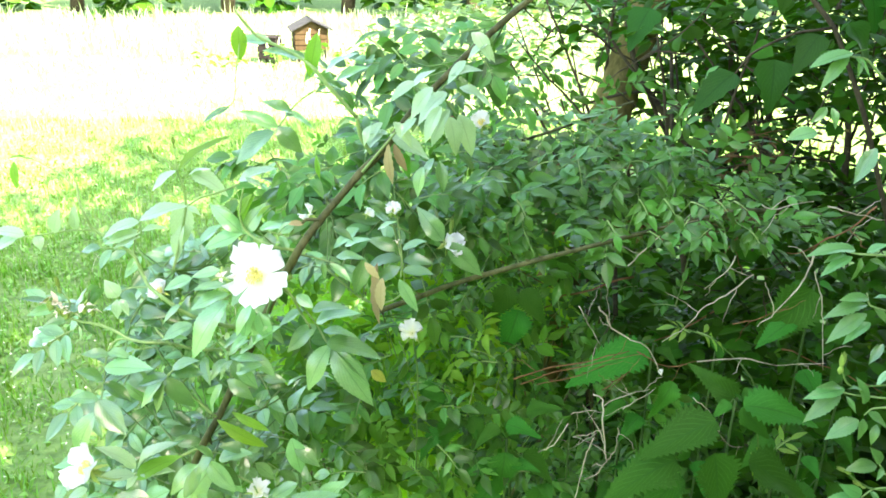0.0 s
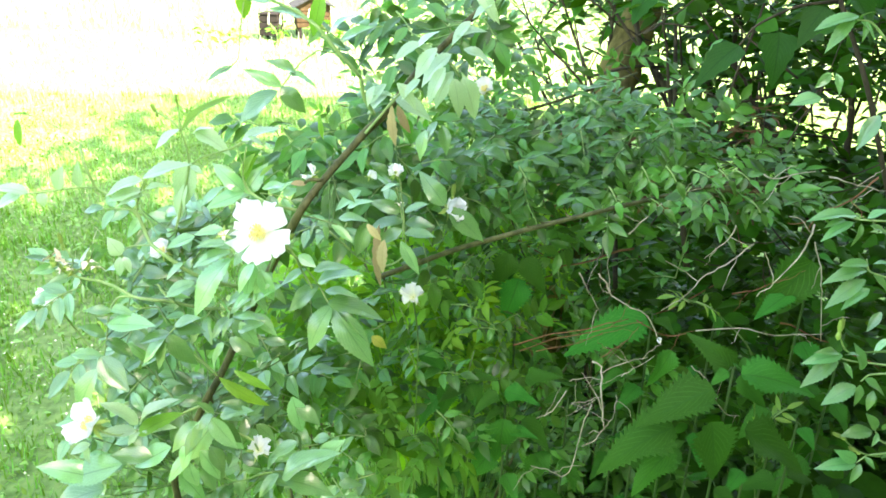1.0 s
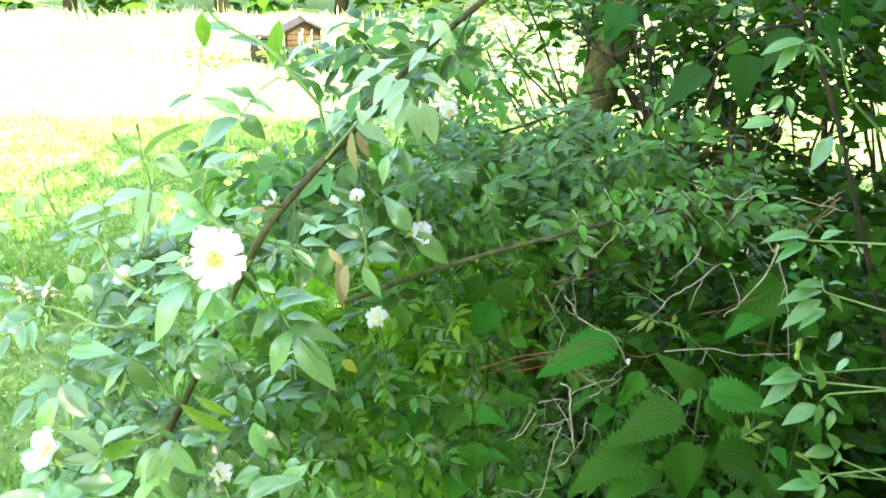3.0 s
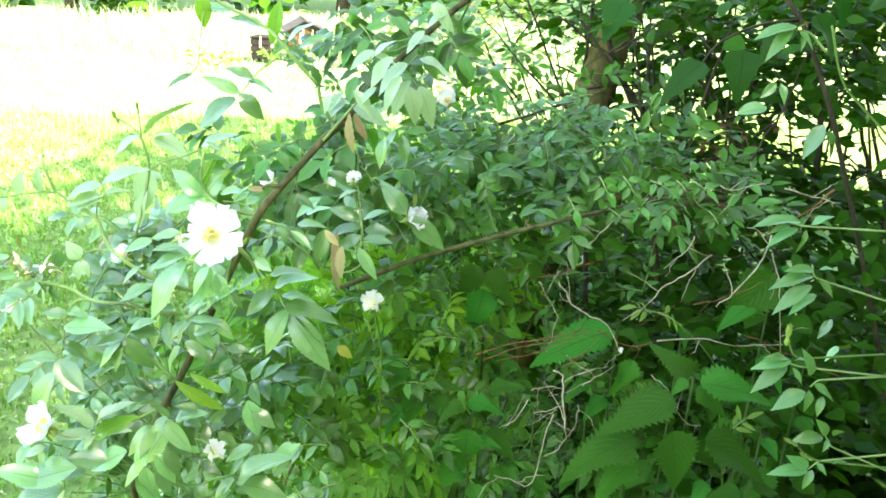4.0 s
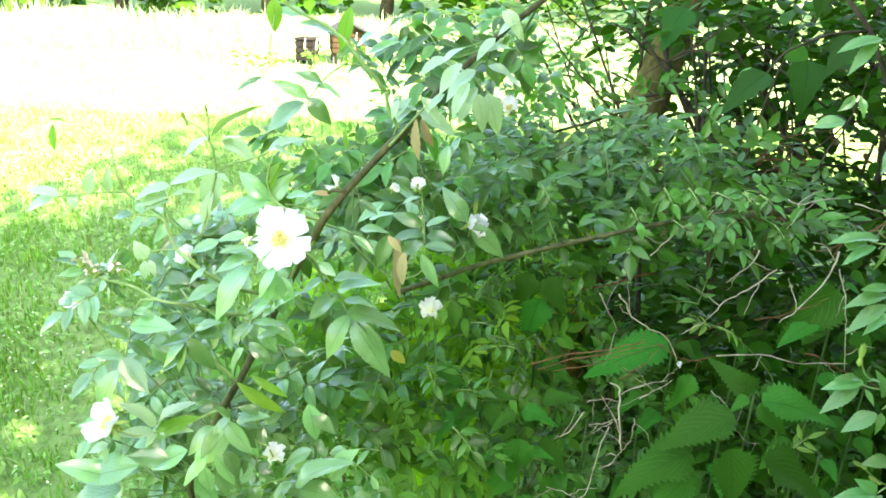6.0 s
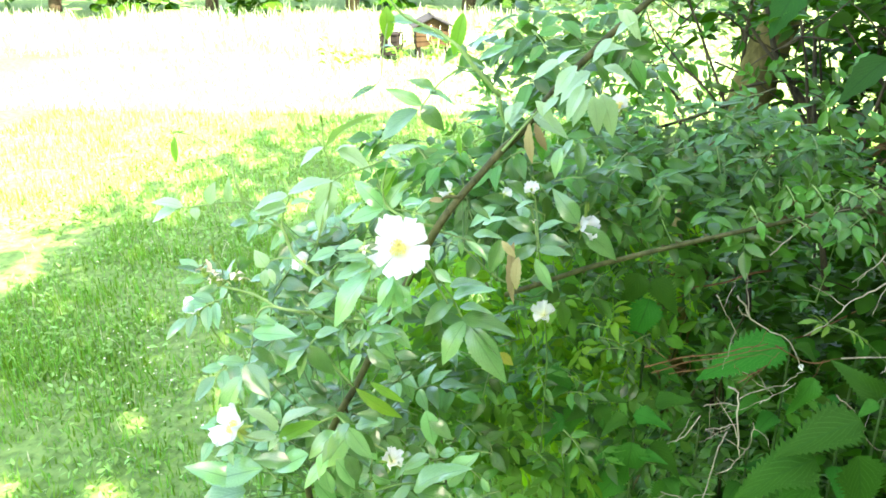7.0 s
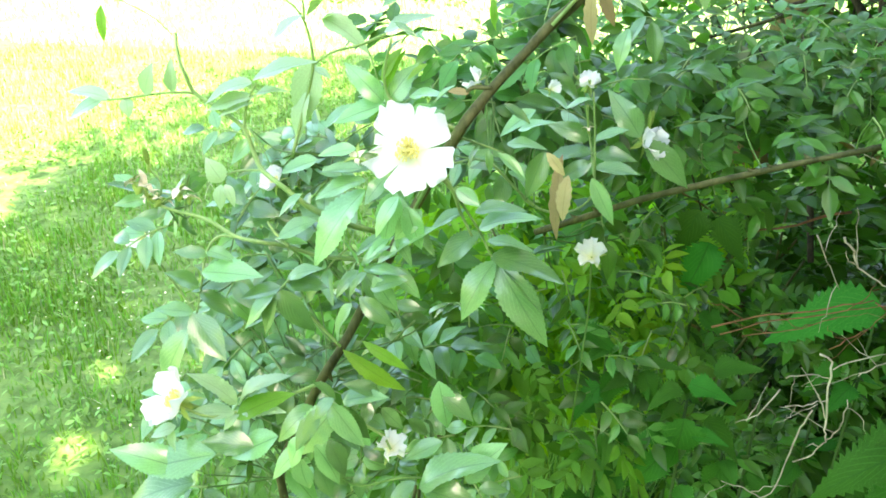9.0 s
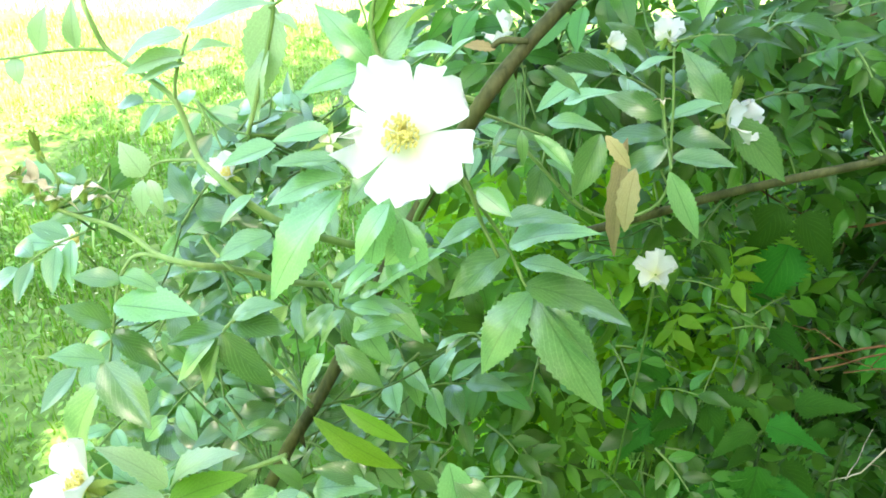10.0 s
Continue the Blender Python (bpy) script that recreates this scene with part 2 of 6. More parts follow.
def mesh_of(name, verts, faces, uvs=None, smooth=True):
    me = bpy.data.meshes.new(name)
    me.from_pydata([tuple(v) for v in verts], [], [tuple(f) for f in faces])
    if uvs is not None:
        lay = me.uv_layers.new(name="UVMap")
        idx = np.empty(len(me.loops), dtype=np.int32)
        me.loops.foreach_get("vertex_index", idx)
        lay.data.foreach_set("uv", np.asarray(uvs, dtype=np.float32)[idx].ravel())
    if smooth:
        me.polygons.foreach_set("use_smooth", [True] * len(me.polygons))
    me.update()
    return me


def part(name, bm, mat, parent, label=""):
    me = bpy.data.meshes.new(name)
    bm.to_mesh(me)
    bm.free()
    return link(name, me, mat, parent, label)


def thing(name, label, category, group="", at=(0, 0, 0)):
    ob = new(name)
    ob.location = at
    ob.empty_display_size = 0.05
    return tagged(ob, label, category, group)


def smooth_line(pts, n):
    """A smooth line through pts, with no overshoot between uneven steps."""
    p = [Vector(q) for q in pts]
    m = []
    for i in range(len(p)):
        a, c = p[max(i - 1, 0)], p[min(i + 1, len(p) - 1)]
        near = min((p[i] - q).length for q in (a, c) if (p[i] - q).length > 0)
        m.append((c - a).normalized() * near)
    out = []
    for i in range(len(p) - 1):
        for k in range(n):
            t = k / n
            out.append(p[i] * (2 * t ** 3 - 3 * t * t + 1) + m[i] * (t ** 3 - 2 * t * t + t) + p[i + 1] * (3 * t * t - 2 * t ** 3) + m[i + 1] * (t ** 3 - t * t))
    out.append(p[-1])
    return out


def tube_arrays(pts, r0, r1, sides=7, wobble=0.0):
    verts, faces = [], []
    up = Vector((0.3, 0.2, 1)).normalized()
    for i, q in enumerate(pts):
        d = (pts[min(i + 1, len(pts) - 1)] - pts[max(i - 1, 0)]).normalized()
        a = d.cross(up)
        a = a.normalized() if a.length > 1e-4 else Vector((1, 0, 0))
        b = d.cross(a)
        r = r0 + (r1 - r0) * i / (len(pts) - 1)
        r *= 1 + wobble * noise.noise(q * 40)
        for k in range(sides):
            w = 2 * math.pi * k / sides
            verts.append(q + (a * math.cos(w) + b * math.sin(w)) * r)
    for i in range(len(pts) - 1):
        for k in range(sides):
            k2 = (k + 1) % sides
            faces.append((i * sides + k, i * sides + k2, (i + 1) * sides + k2, (i + 1) * sides + k))
    n = len(verts)
    verts += [pts[0], pts[-1]]
    for k in range(sides):
        k2 = (k + 1) % sides
        faces.append((n, k2, k))
        faces.append((n + 1, (len(pts) - 1) * sides + k, (len(pts) - 1) * sides + k2))
    return verts, faces


def stem(name, pts, r0, r1, mat, parent=None, sides=7, fine=6, wobble=0.12, label="", thorns=0, kink=0.0):
    line = smooth_line(pts, fine)
    if kink:
        jog = random.Random(int(abs(pts[0][0]) * 1e4) + len(pts))
        line = [q + Vector((jog.uniform(-1, 1), jog.uniform(-1, 1), jog.uniform(-1, 1))) * kink for q in line]
    v, f = tube_arrays(line, r0, r1, sides, wobble)
    local = random.Random(len(line) + int(r0 * 1e5))
    for _ in range(thorns):
        i = local.randrange(1, len(line) - 2)
        c = line[i]
        d = (line[i + 1] - line[i - 1]).normalized()
        o = d.orthogonal().normalized()
        o.rotate(Matrix.Rotation(local.uniform(0, 6.28), 3, d))
        r = r0 + (r1 - r0) * i / len(line)
        b = len(v)
        s = d.cross(o)
        h = 0.0045
        v += [c + o * r * 0.8 + d * 0.0025, c + o * r * 0.8 - d * 0.0025, c + o * r * 0.8 + s * 0.0009, c + o * r * 0.8 - s * 0.0009, c + o * (r + h) - d * 0.003]
        f += [(b, b + 2, b + 4), (b + 2, b + 1, b + 4), (b + 1, b + 3, b + 4), (b + 3, b, b + 4)]
    return link(name, mesh_of(name, v, f), mat, parent, label)


def outline(kind, t):
    """Half width of a leaf of length 1 at t."""
    if kind == "rose":
        return 0.225 * math.sin(math.pi * t ** 0.82) ** 0.95 * (1 - 0.18 * t)
    if kind == "narrow":
        return 0.15 * math.sin(math.pi * t ** 0.9) ** 0.85
    if kind == "nettle":
        return 0.37 * min(1, t * 4.5) ** 0.6 * (1 - t) ** 0.80 * (1.08 - 0.1 * t) + 0.002
    if kind == "round":
        return 0.36 * math.sin(math.pi * t ** 0.8) ** 0.65
    return 0.3 * math.sin(math.pi * t)


def leaf_arrays(kind, rows=8, teeth=0.0, fold=0.25, curl=0.2, wave=0.0, seed=0, twist=0.0):
    """A leaf of length 1 along +y with its upper face to +z: five points across, folded on the midrib, toothed rim."""
    verts, faces, uvs = [], [], []
    R = random.Random(seed)
    ph = R.uniform(0, 6)
    for i in range(rows + 1):
        t = i / rows
        w = max(outline(kind, t), 0.004)
        tooth = teeth * (1 if i % 2 else -1) * min(w, 0.2) if 0 < i < rows else 0
        z0 = -curl * t * t
        y = t * (1 - 0.1 * curl * t)
        tw = twist * t
        for s in (-1, -0.5, 0, 0.5, 1):
            ww = w + (tooth if abs(s) == 1 else 0)
            x = s * ww
            z = z0 + fold * abs(x) * (1.15 - 0.5 * abs(s)) + wave * math.sin(9 * t + ph + 2 * s) * abs(s) * w
            yy = y - (0.5 * abs(tooth) if abs(s) == 1 and i % 2 else 0)
            x, z = x * math.cos(tw) - (z - z0) * math.sin(tw), z0 + x * math.sin(tw) + (z - z0) * math.cos(tw)
            verts.append((x, yy, z))
            uvs.append((s, t))
    for i in range(rows):
        for k in range(4):
            a = i * 5 + k
            faces.append((a, a + 1, a + 6, a + 5))
    return verts, faces, uvs


def leaf_meshes(name, kind, mat, count, **kw):
    out = []
    for s in range(count):
        R = random.Random(s * 11 + 3)
        v, f, u = leaf_arrays(kind, fold=R.uniform(0.25, 0.75), curl=R.uniform(0.02, 0.40), wave=R.uniform(0.04, 0.16), seed=s, twist=R.uniform(-0.35, 0.35), **kw)
        me = mesh_of(name, v, f, u)
        me.materials.append(mat)
        out.append(me)
    return out


LEAFLET = leaf_meshes("leaflet", "rose", M_ROSE, 7, rows=30, teeth=0.06)
LEAFLET_SHADED = leaf_meshes("leaflet", "rose", M_INNER_SHADE, 5, rows=16, teeth=0.06)
LEAFLET_SHEEN = leaf_meshes("leaflet", "rose", M_SKY_SHEEN, 4, rows=20, teeth=0.07)
LEAFLET_RIM = leaf_meshes("leaflet", "rose", M_RIM, 4, rows=20, teeth=0.07)
LEAFLET_LIME = leaf_meshes("leaflet", "narrow", M_LIME, 4, rows=20, teeth=0.05)
NETTLE_LEAF = leaf_meshes("nettle_leaf", "nettle", M_NETTLE, 5, rows=30, teeth=0.20)
BROAD_LEAF = leaf_meshes("broad_leaf", "nettle", M_BROAD, 4, rows=10, teeth=0.1)
DRY_LEAF = leaf_meshes("dry_leaf", "narrow", M_DRY, 3, rows=12, teeth=0.1)
YELLOW_LEAF = leaf_meshes("yellow_leaf", "rose", M_YELLOW, 2, rows=16, teeth=0.10)


def frame_of(at, along, face, size, wide=1.0):
    """A leaf's pose: its base, the way it points, the way its upper side looks, its length."""
    y = Vector(along).normalized()
    z = Vector(face)
    z = (z - y * z.dot(y))
    z = z.normalized() if z.length > 1e-5 else y.orthogonal().normalized()
    x = y.cross(z)
    m = Matrix((x * size * wide, y * size, z * size)).transposed().to_4x4()
    m.translation = at
    return m


FACE = Vector((-0.04, -0.30, 0.95))
pick = random.Random(5)


def leaflet(parent, base, tip, face=FACE, meshes=LEAFLET, wide=1.0, name="leaflet", label=""):
    b, t = Vector(base), Vector(tip)
    return link(name, pick.choice(meshes), None, parent, label, frame_of(b, t - b, face, (t - b).length, wide))


def compound_leaf(parent, base, end, size, pairs=3, face=FACE, meshes=LEAFLET, spread=62, mat=None, sag=0.0, jitter=0.22, terminal=1.12, wide=1.0):
    """A pinnate rose leaf: a stalk from base to end with pairs of leaflets and one at the tip."""
    b, e = Vector(base), Vector(end)
    mid = (b + e) / 2 + Vector((0, 0, sag + 0.06 * (e - b).length))
    line = smooth_line([b, mid, e], 5)
    v, f = tube_arrays(line, 0.0008, 0.0004, 5)
    rach = link("leaf", mesh_of("leaf", v, f), mat or M_GREEN, parent)
    d = (e - b).normalized()
    z = (Vector(face) - d * Vector(face).dot(d)).normalized()
    x = d.cross(z)
    start = 0.30
    for i in range(pairs):
        t = start + (1 - start) * (i / max(pairs - 0.25, 1))
        q = line[min(int(t * (len(line) - 1)), len(line) - 1)]
        s = size * (0.8 + 0.25 * math.sin(math.pi * (i + 0.8) / (pairs + 0.6)))
        for sgn in (-1, 1):
            a = radians(spread + pick.uniform(-14, 14))
            w = d * math.cos(a) + x * sgn * math.sin(a) + z * pick.uniform(-0.25, 0.3)
            fc = z + Vector((pick.uniform(-1, 1), pick.uniform(-1, 1), pick.uniform(-1, 1))) * jitter + x * sgn * -0.15
            k = s * pick.uniform(0.85, 1.12)
            link("leaflet", pick.choice(meshes), None, rach, "", frame_of(q + w.normalized() * 0.0015, w, fc, k, wide * pick.uniform(0.88, 1.1)))
    w = d + z * pick.uniform(-0.3, 0.1) + x * pick.uniform(-0.15, 0.15)
    link("leaflet", pick.choice(meshes), None, rach, "", frame_of(e, w, z + x * pick.uniform(-jitter, jitter), size * terminal, wide))
    return rach


def scatter(name, template, mats, mat, parent=None, label=""):
    """One mesh of many copies of a template (verts, faces)."""
    tv = np.array([tuple(v) for v in template[0]], dtype=np.float64)
    tf = template[1]
    n, k = len(mats), len(tv)
    A = np.array(mats)
    V = (np.einsum("nij,kj->nki", A[:, :3, :3], tv) + A[:, None, :3, 3]).reshape(-1, 3)
    sizes = np.array([len(f) for f in tf])
    flat = np.concatenate([np.array(f) for f in tf])
    loops = (flat[None, :] + (np.arange(n) * k)[:, None]).ravel()
    starts1 = np.concatenate([[0], np.cumsum(sizes)[:-1]])
    starts = (starts1[None, :] + (np.arange(n) * len(flat))[:, None]).ravel()
    me = bpy.data.meshes.new(name)
    me.vertices.add(len(V)); me.vertices.foreach_set("co", V.ravel())
    me.loops.add(len(loops)); me.loops.foreach_set("vertex_index", loops.astype(np.int32))
    me.polygons.add(len(starts)); me.polygons.foreach_set("loop_start", starts.astype(np.int32))
    me.polygons.foreach_set("use_smooth", np.ones(len(starts), dtype=bool))
    me.update(calc_edges=True)
    me.validate()
    return link(name, me, mat, parent, label)


def turned(yaw, tilt, roll, size, at, wide=1.0):
    m = (Matrix.Rotation(yaw, 3, "Z") @ Matrix.Rotation(tilt, 3, "X") @ Matrix.Rotation(roll, 3, "Y")) @ Matrix.Diagonal((size * wide, size, size))
    m = m.to_4x4()
    m.translation = at
    return np.array(m)


# templates for massed leaves
def spray_template(pairs=3, seed=0, kind="rose", rows=4):
    """A whole compound leaf, length about 1, as one piece for the leaf masses."""
    R = random.Random(seed)
    V, F = [], []
    def add(m):
        v, f, u = leaf_arrays(kind, rows=rows, fold=R.uniform(0.2, 0.45), curl=R.uniform(0, 0.3), seed=R.randrange(99), twist=R.uniform(-0.4, 0.4))
        b = len(V)
        V.extend(m @ Vector(q) for q in v)
        F.extend(tuple(i + b for i in q) for q in f)
    for i in range(pairs):
        y = 0.25 + 0.45 * i / pairs
        for s in (-1, 1):
            add(Matrix.Translation((0, y, -0.1 * y)) @ Matrix.Rotation(-s * radians(60 + R.uniform(-15, 15)), 4, "Z") @ Matrix.Rotation(R.uniform(-0.3, 0.3), 4, "X") @ Matrix.Scale(R.uniform(0.36, 0.45), 4))
    add(Matrix.Translation((0, 0.66, -0.08)) @ Matrix.Rotation(R.uniform(-0.2, 0.2), 4, "Z") @ Matrix.Scale(0.46, 4))
    b = len(V)
    V.extend(Vector(q) for q in ((-0.008, 0, 0), (0.008, 0, 0), (0.005, 0.68, -0.07), (-0.005, 0.68, -0.07)))
    F.append((b, b + 1, b + 2, b + 3))
    return V, F


SPRAYS = [spray_template(p, i) for i, p in enumerate((3, 2, 3, 2))]
ONE_LEAF = leaf_arrays("rose", rows=4, fold=0.3, curl=0.2)[:2]
ROUND_LEAF = leaf_arrays("round", rows=5, fold=0.2, curl=0.25)[:2]


def inside(c, r, n, gen):
    """Points in an ellipsoid, more of them towards its skin."""
    d = gen.normal(size=(n, 3))
    d /= np.linalg.norm(d, axis=1, keepdims=True)
    return np.array(c) + d * np.array(r) * (gen.uniform(0.05, 1, size=(n, 1)) ** 0.45)


def leaf_mass(name, blobs, templates, mat, size, parent, seed, keep=None, tilt=(-0.5, 0.6), lean=0.0):
    """Leaves or sprays strewn in ellipsoids. lean: how far they turn their faces to the open side."""
    tip = np.array(Matrix.Rotation(lean, 4, "X"))
    gen = np.random.default_rng(seed)
    lots = [[] for _ in templates]
    for c, r, n in blobs:
        for q in inside(c, r, n, gen):
            if keep and not keep(q):
                continue
            k = int(gen.integers(len(templates)))
            out = q[:2] - np.array(c)[:2]
            yaw = math.atan2(-out[0], out[1]) + gen.normal() * 0.9
            m = turned(yaw, gen.uniform(*tilt), gen.normal() * 0.55, size * gen.uniform(0.7, 1.25), q)
            m[:3, :3] = tip[:3, :3] @ m[:3, :3]
            lots[k].append(m)
    for t, ms in zip(templates, lots):
        if ms:
            tagged(scatter(name, t, ms, mat, parent), kind="stuff")

# ---- ground, meadow and distance ----
def hill(x, y):
    return 0.03 * noise.noise(Vector((x * 0.35, y * 0.35, 0))) + 0.012 * noise.noise(Vector((x * 1.7, y * 1.7, 3)))


def ground_sheet():
    xs = [-400, -150, -60, -30] + [i * 0.5 for i in range(-36, 37)] + [30, 60, 150, 400]
    ys = [-400, -150, -60, -20] + [i * 0.5 for i in range(-12, 73)] + [45, 60, 150, 400]
    v = [(x, y, hill(x, y) if abs(x) < 20 and abs(y) < 40 else 0.0) for y in ys for x in xs]
    w = len(xs)
    f = [(j * w + i, j * w + i + 1, (j + 1) * w + i + 1, (j + 1) * w + i) for j in range(len(ys) - 1) for i in range(w - 1)]
    return tagged(link("ground", mesh_of("ground", v, f), M_GROUND), "grassy meadow soil with patchy green and straw tones", "ground", kind="structure")


ground_sheet()


def blade_template(bend):
    return ([(-0.5, 0, 0), (0.5, 0, 0), (-0.42, bend * 0.18, 0.4), (0.42, bend * 0.18, 0.4), (-0.25, bend * 0.5, 0.75), (0.25, bend * 0.5, 0.75), (0, bend, 1.0)],
            [(0, 1, 3, 2), (2, 3, 5, 4), (4, 5, 6)])


def grass(name, n, x0, x1, y0, y1, h0, h1, width, seed, label, mat, sway=0.35, bends=(0.25, 0.5, 0.8)):
    gen = np.random.default_rng(seed)
    lots = [[], [], []]
    xs, ys = gen.uniform(x0, x1, n), gen.uniform(y0, y1, n)
    for x, y in zip(xs, ys):
        dens = noise.noise(Vector((x * 1.3, y * 1.3, 5))) * 0.5 + noise.noise(Vector((x * 4, y * 4, 1))) * 0.5
        if gen.random() > 0.64 + 1.2 * dens:
            continue
        h = gen.uniform(h0, h1) * (1 + 0.9 * dens)
        w = width * gen.uniform(0.6, 1.4)
        a = gen.uniform(0, 6.283)
        lean = gen.normal() * sway
        m = Matrix.Translation((x, y, hill(x, y) - 0.005)) @ Matrix.Rotation(a, 4, "Z") @ Matrix.Rotation(lean, 4, "X") @ Matrix.Diagonal((w, h, h, 1))
        lots[int(gen.integers(3))].append(np.array(m))
    root = tagged(new(name), label, "grass", kind="stuff")
    for b, ms in zip(bends, lots):
        tagged(scatter("blades", blade_template(b), ms, mat, root), kind="stuff")


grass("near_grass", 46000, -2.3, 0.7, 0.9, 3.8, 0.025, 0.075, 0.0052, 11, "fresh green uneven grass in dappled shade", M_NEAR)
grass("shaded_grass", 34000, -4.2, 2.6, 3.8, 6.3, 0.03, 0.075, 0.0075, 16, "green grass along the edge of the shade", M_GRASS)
grass("meadow_grass", 22000, -5.5, 4.0, 6.3, 9.0, 0.04, 0.09, 0.010, 12, "tall meadow grass with full sun glare put into its pale colour", M_MEADOW_GLARE)
grass("far_grass", 12000, -10.0, 8.0, 9.0, 12.7, 0.10, 0.24, 0.014, 13, "seeding long grass at the meadow's far edge", M_MEADOW_GLARE)


def clover(n, x0, x1, y0, y1, size, seed):
    gen = np.random.default_rng(seed)
    ms = []
    for x, y in zip(gen.uniform(x0, x1, n), gen.uniform(y0, y1, n)):
        if gen.random() > 0.55 + 0.9 * noise.noise(Vector((x * 2.2, y * 2.2, 9))):
            continue
        ms.append(turned(gen.uniform(0, 6.28), gen.uniform(-0.4, 1.2), gen.normal() * 0.4, size * gen.uniform(0.6, 1.5), (x, y, hill(x, y) + gen.uniform(0.01, 0.07))))
    ob = scatter("ground_weeds", ONE_LEAF, ms, M_LAWN)
    tagged(ob, "small round-leaved weeds growing low among the grass", "weeds", kind="stuff")


clover(42000, -2.9, 0.9, 0.9, 5.8, 0.024, 21)

grass("undergrowth_grass", 1300, -0.10, 0.06, 0.85, 1.35, 0.45, 0.85, 0.006, 14, "tall bright grass growing up through the rose bush", M_GRASS, 0.10, (0.06, 0.14, 0.25))
grass("straw_grass", 1700, -2.6, 1.0, 1.0, 5.5, 0.03, 0.08, 0.004, 15, "dry straw-coloured grass blades among the green", M_STRAW)

# small pale flower tufts in the lawn
def lawn_flowers():
    gen = np.random.default_rng(31)
    ms = []
    for cx, cy, n in ((-1.35, 2.25, 40), (-1.6, 2.55, 26), (-0.95, 2.5, 18), (-1.1, 2.0, 22), (-0.75, 2.05, 12), (-2.0, 3.3, 22)):
        for _ in range(n):
            x, y = cx + gen.normal() * 0.12, cy + gen.normal() * 0.14
            ms.append(turned(gen.uniform(0, 6.28), gen.uniform(-0.6, 0.6), gen.normal() * 0.4, gen.uniform(0.005, 0.011), (x, y, hill(x, y) + gen.uniform(0.07, 0.12))))
    for _ in range(300):
        x, y = gen.uniform(-2.6, 0.2), gen.uniform(1.2, 5.0)
        ms.append(turned(gen.uniform(0, 6.28), gen.uniform(-0.6, 0.6), gen.normal() * 0.4, gen.uniform(0.004, 0.009), (x, y, hill(x, y) + gen.uniform(0.05, 0.11))))
    tagged(scatter("lawn_blossoms", ROUND_LEAF, ms, M_CREAM), "tiny cream blossoms scattered over the shaded lawn", "flowers", kind="stuff")


lawn_flowers()

# far hedge behind the meadow
def far_tree(x, y, h, w, seed):
    R = random.Random(seed)
    t = thing("hedge_tree", "dark green tree of the far hedge and the added unseen lawn screen", "tree", "trees along the meadow", (x, y, 0))
    stem("trunk", [(x, y, -0.05), (x + 0.1, y, h * 0.3), (x - 0.1, y, h * 0.75)], 0.12, 0.03, M_STEM, None, 7).parent = t
    t.location = (0, 0, 0)
    blobs = []
    for _ in range(5):
        blobs.append(((x + R.uniform(-w, w), y + R.uniform(-w, w) * 0.6, h * R.uniform(0.08, 0.85)), (w * R.uniform(0.35, 0.6), w * 0.45, h * R.uniform(0.12, 0.22)), 260))
    leaf_mass("crown", blobs, [ROUND_LEAF], M_THICKET, 0.24, t, seed)


for i in range(12):
    far_tree(-13.0 + i * 2.3 + 0.4 * math.sin(i * 5), 13.6 + 0.25 * math.sin(i * 3.1), 4.5 + 0.8 * math.sin(i * 2), 1.5, 100 + i)


# unseen trees added round the near lawn to block sky light
for i, (x, y) in enumerate(((3.3, -1.6), (3.5, 0.5), (1.3, -3.0), (-0.7, -4.4), (3.1, -3.4), (4.2, 2.2), (1.5, -1.7), (1.1, -2.3))):
    far_tree(x, y, 5.0, 1.5 if i < 6 else 1.1, 150 + i)


# small wooden hutch and box standing in the meadow
def box_bm(sx, sy, sz, bev=0.006, at=(0, 0, 0)):
    bm = bmesh.new()
    bmesh.ops.create_cube(bm, size=1)
    bmesh.ops.scale(bm, vec=(sx, sy, sz), verts=bm.verts)
    bmesh.ops.bevel(bm, geom=bm.edges[:], offset=bev, segments=2, affect="EDGES")
    bmesh.ops.translate(bm, vec=at, verts=bm.verts)
    return bm


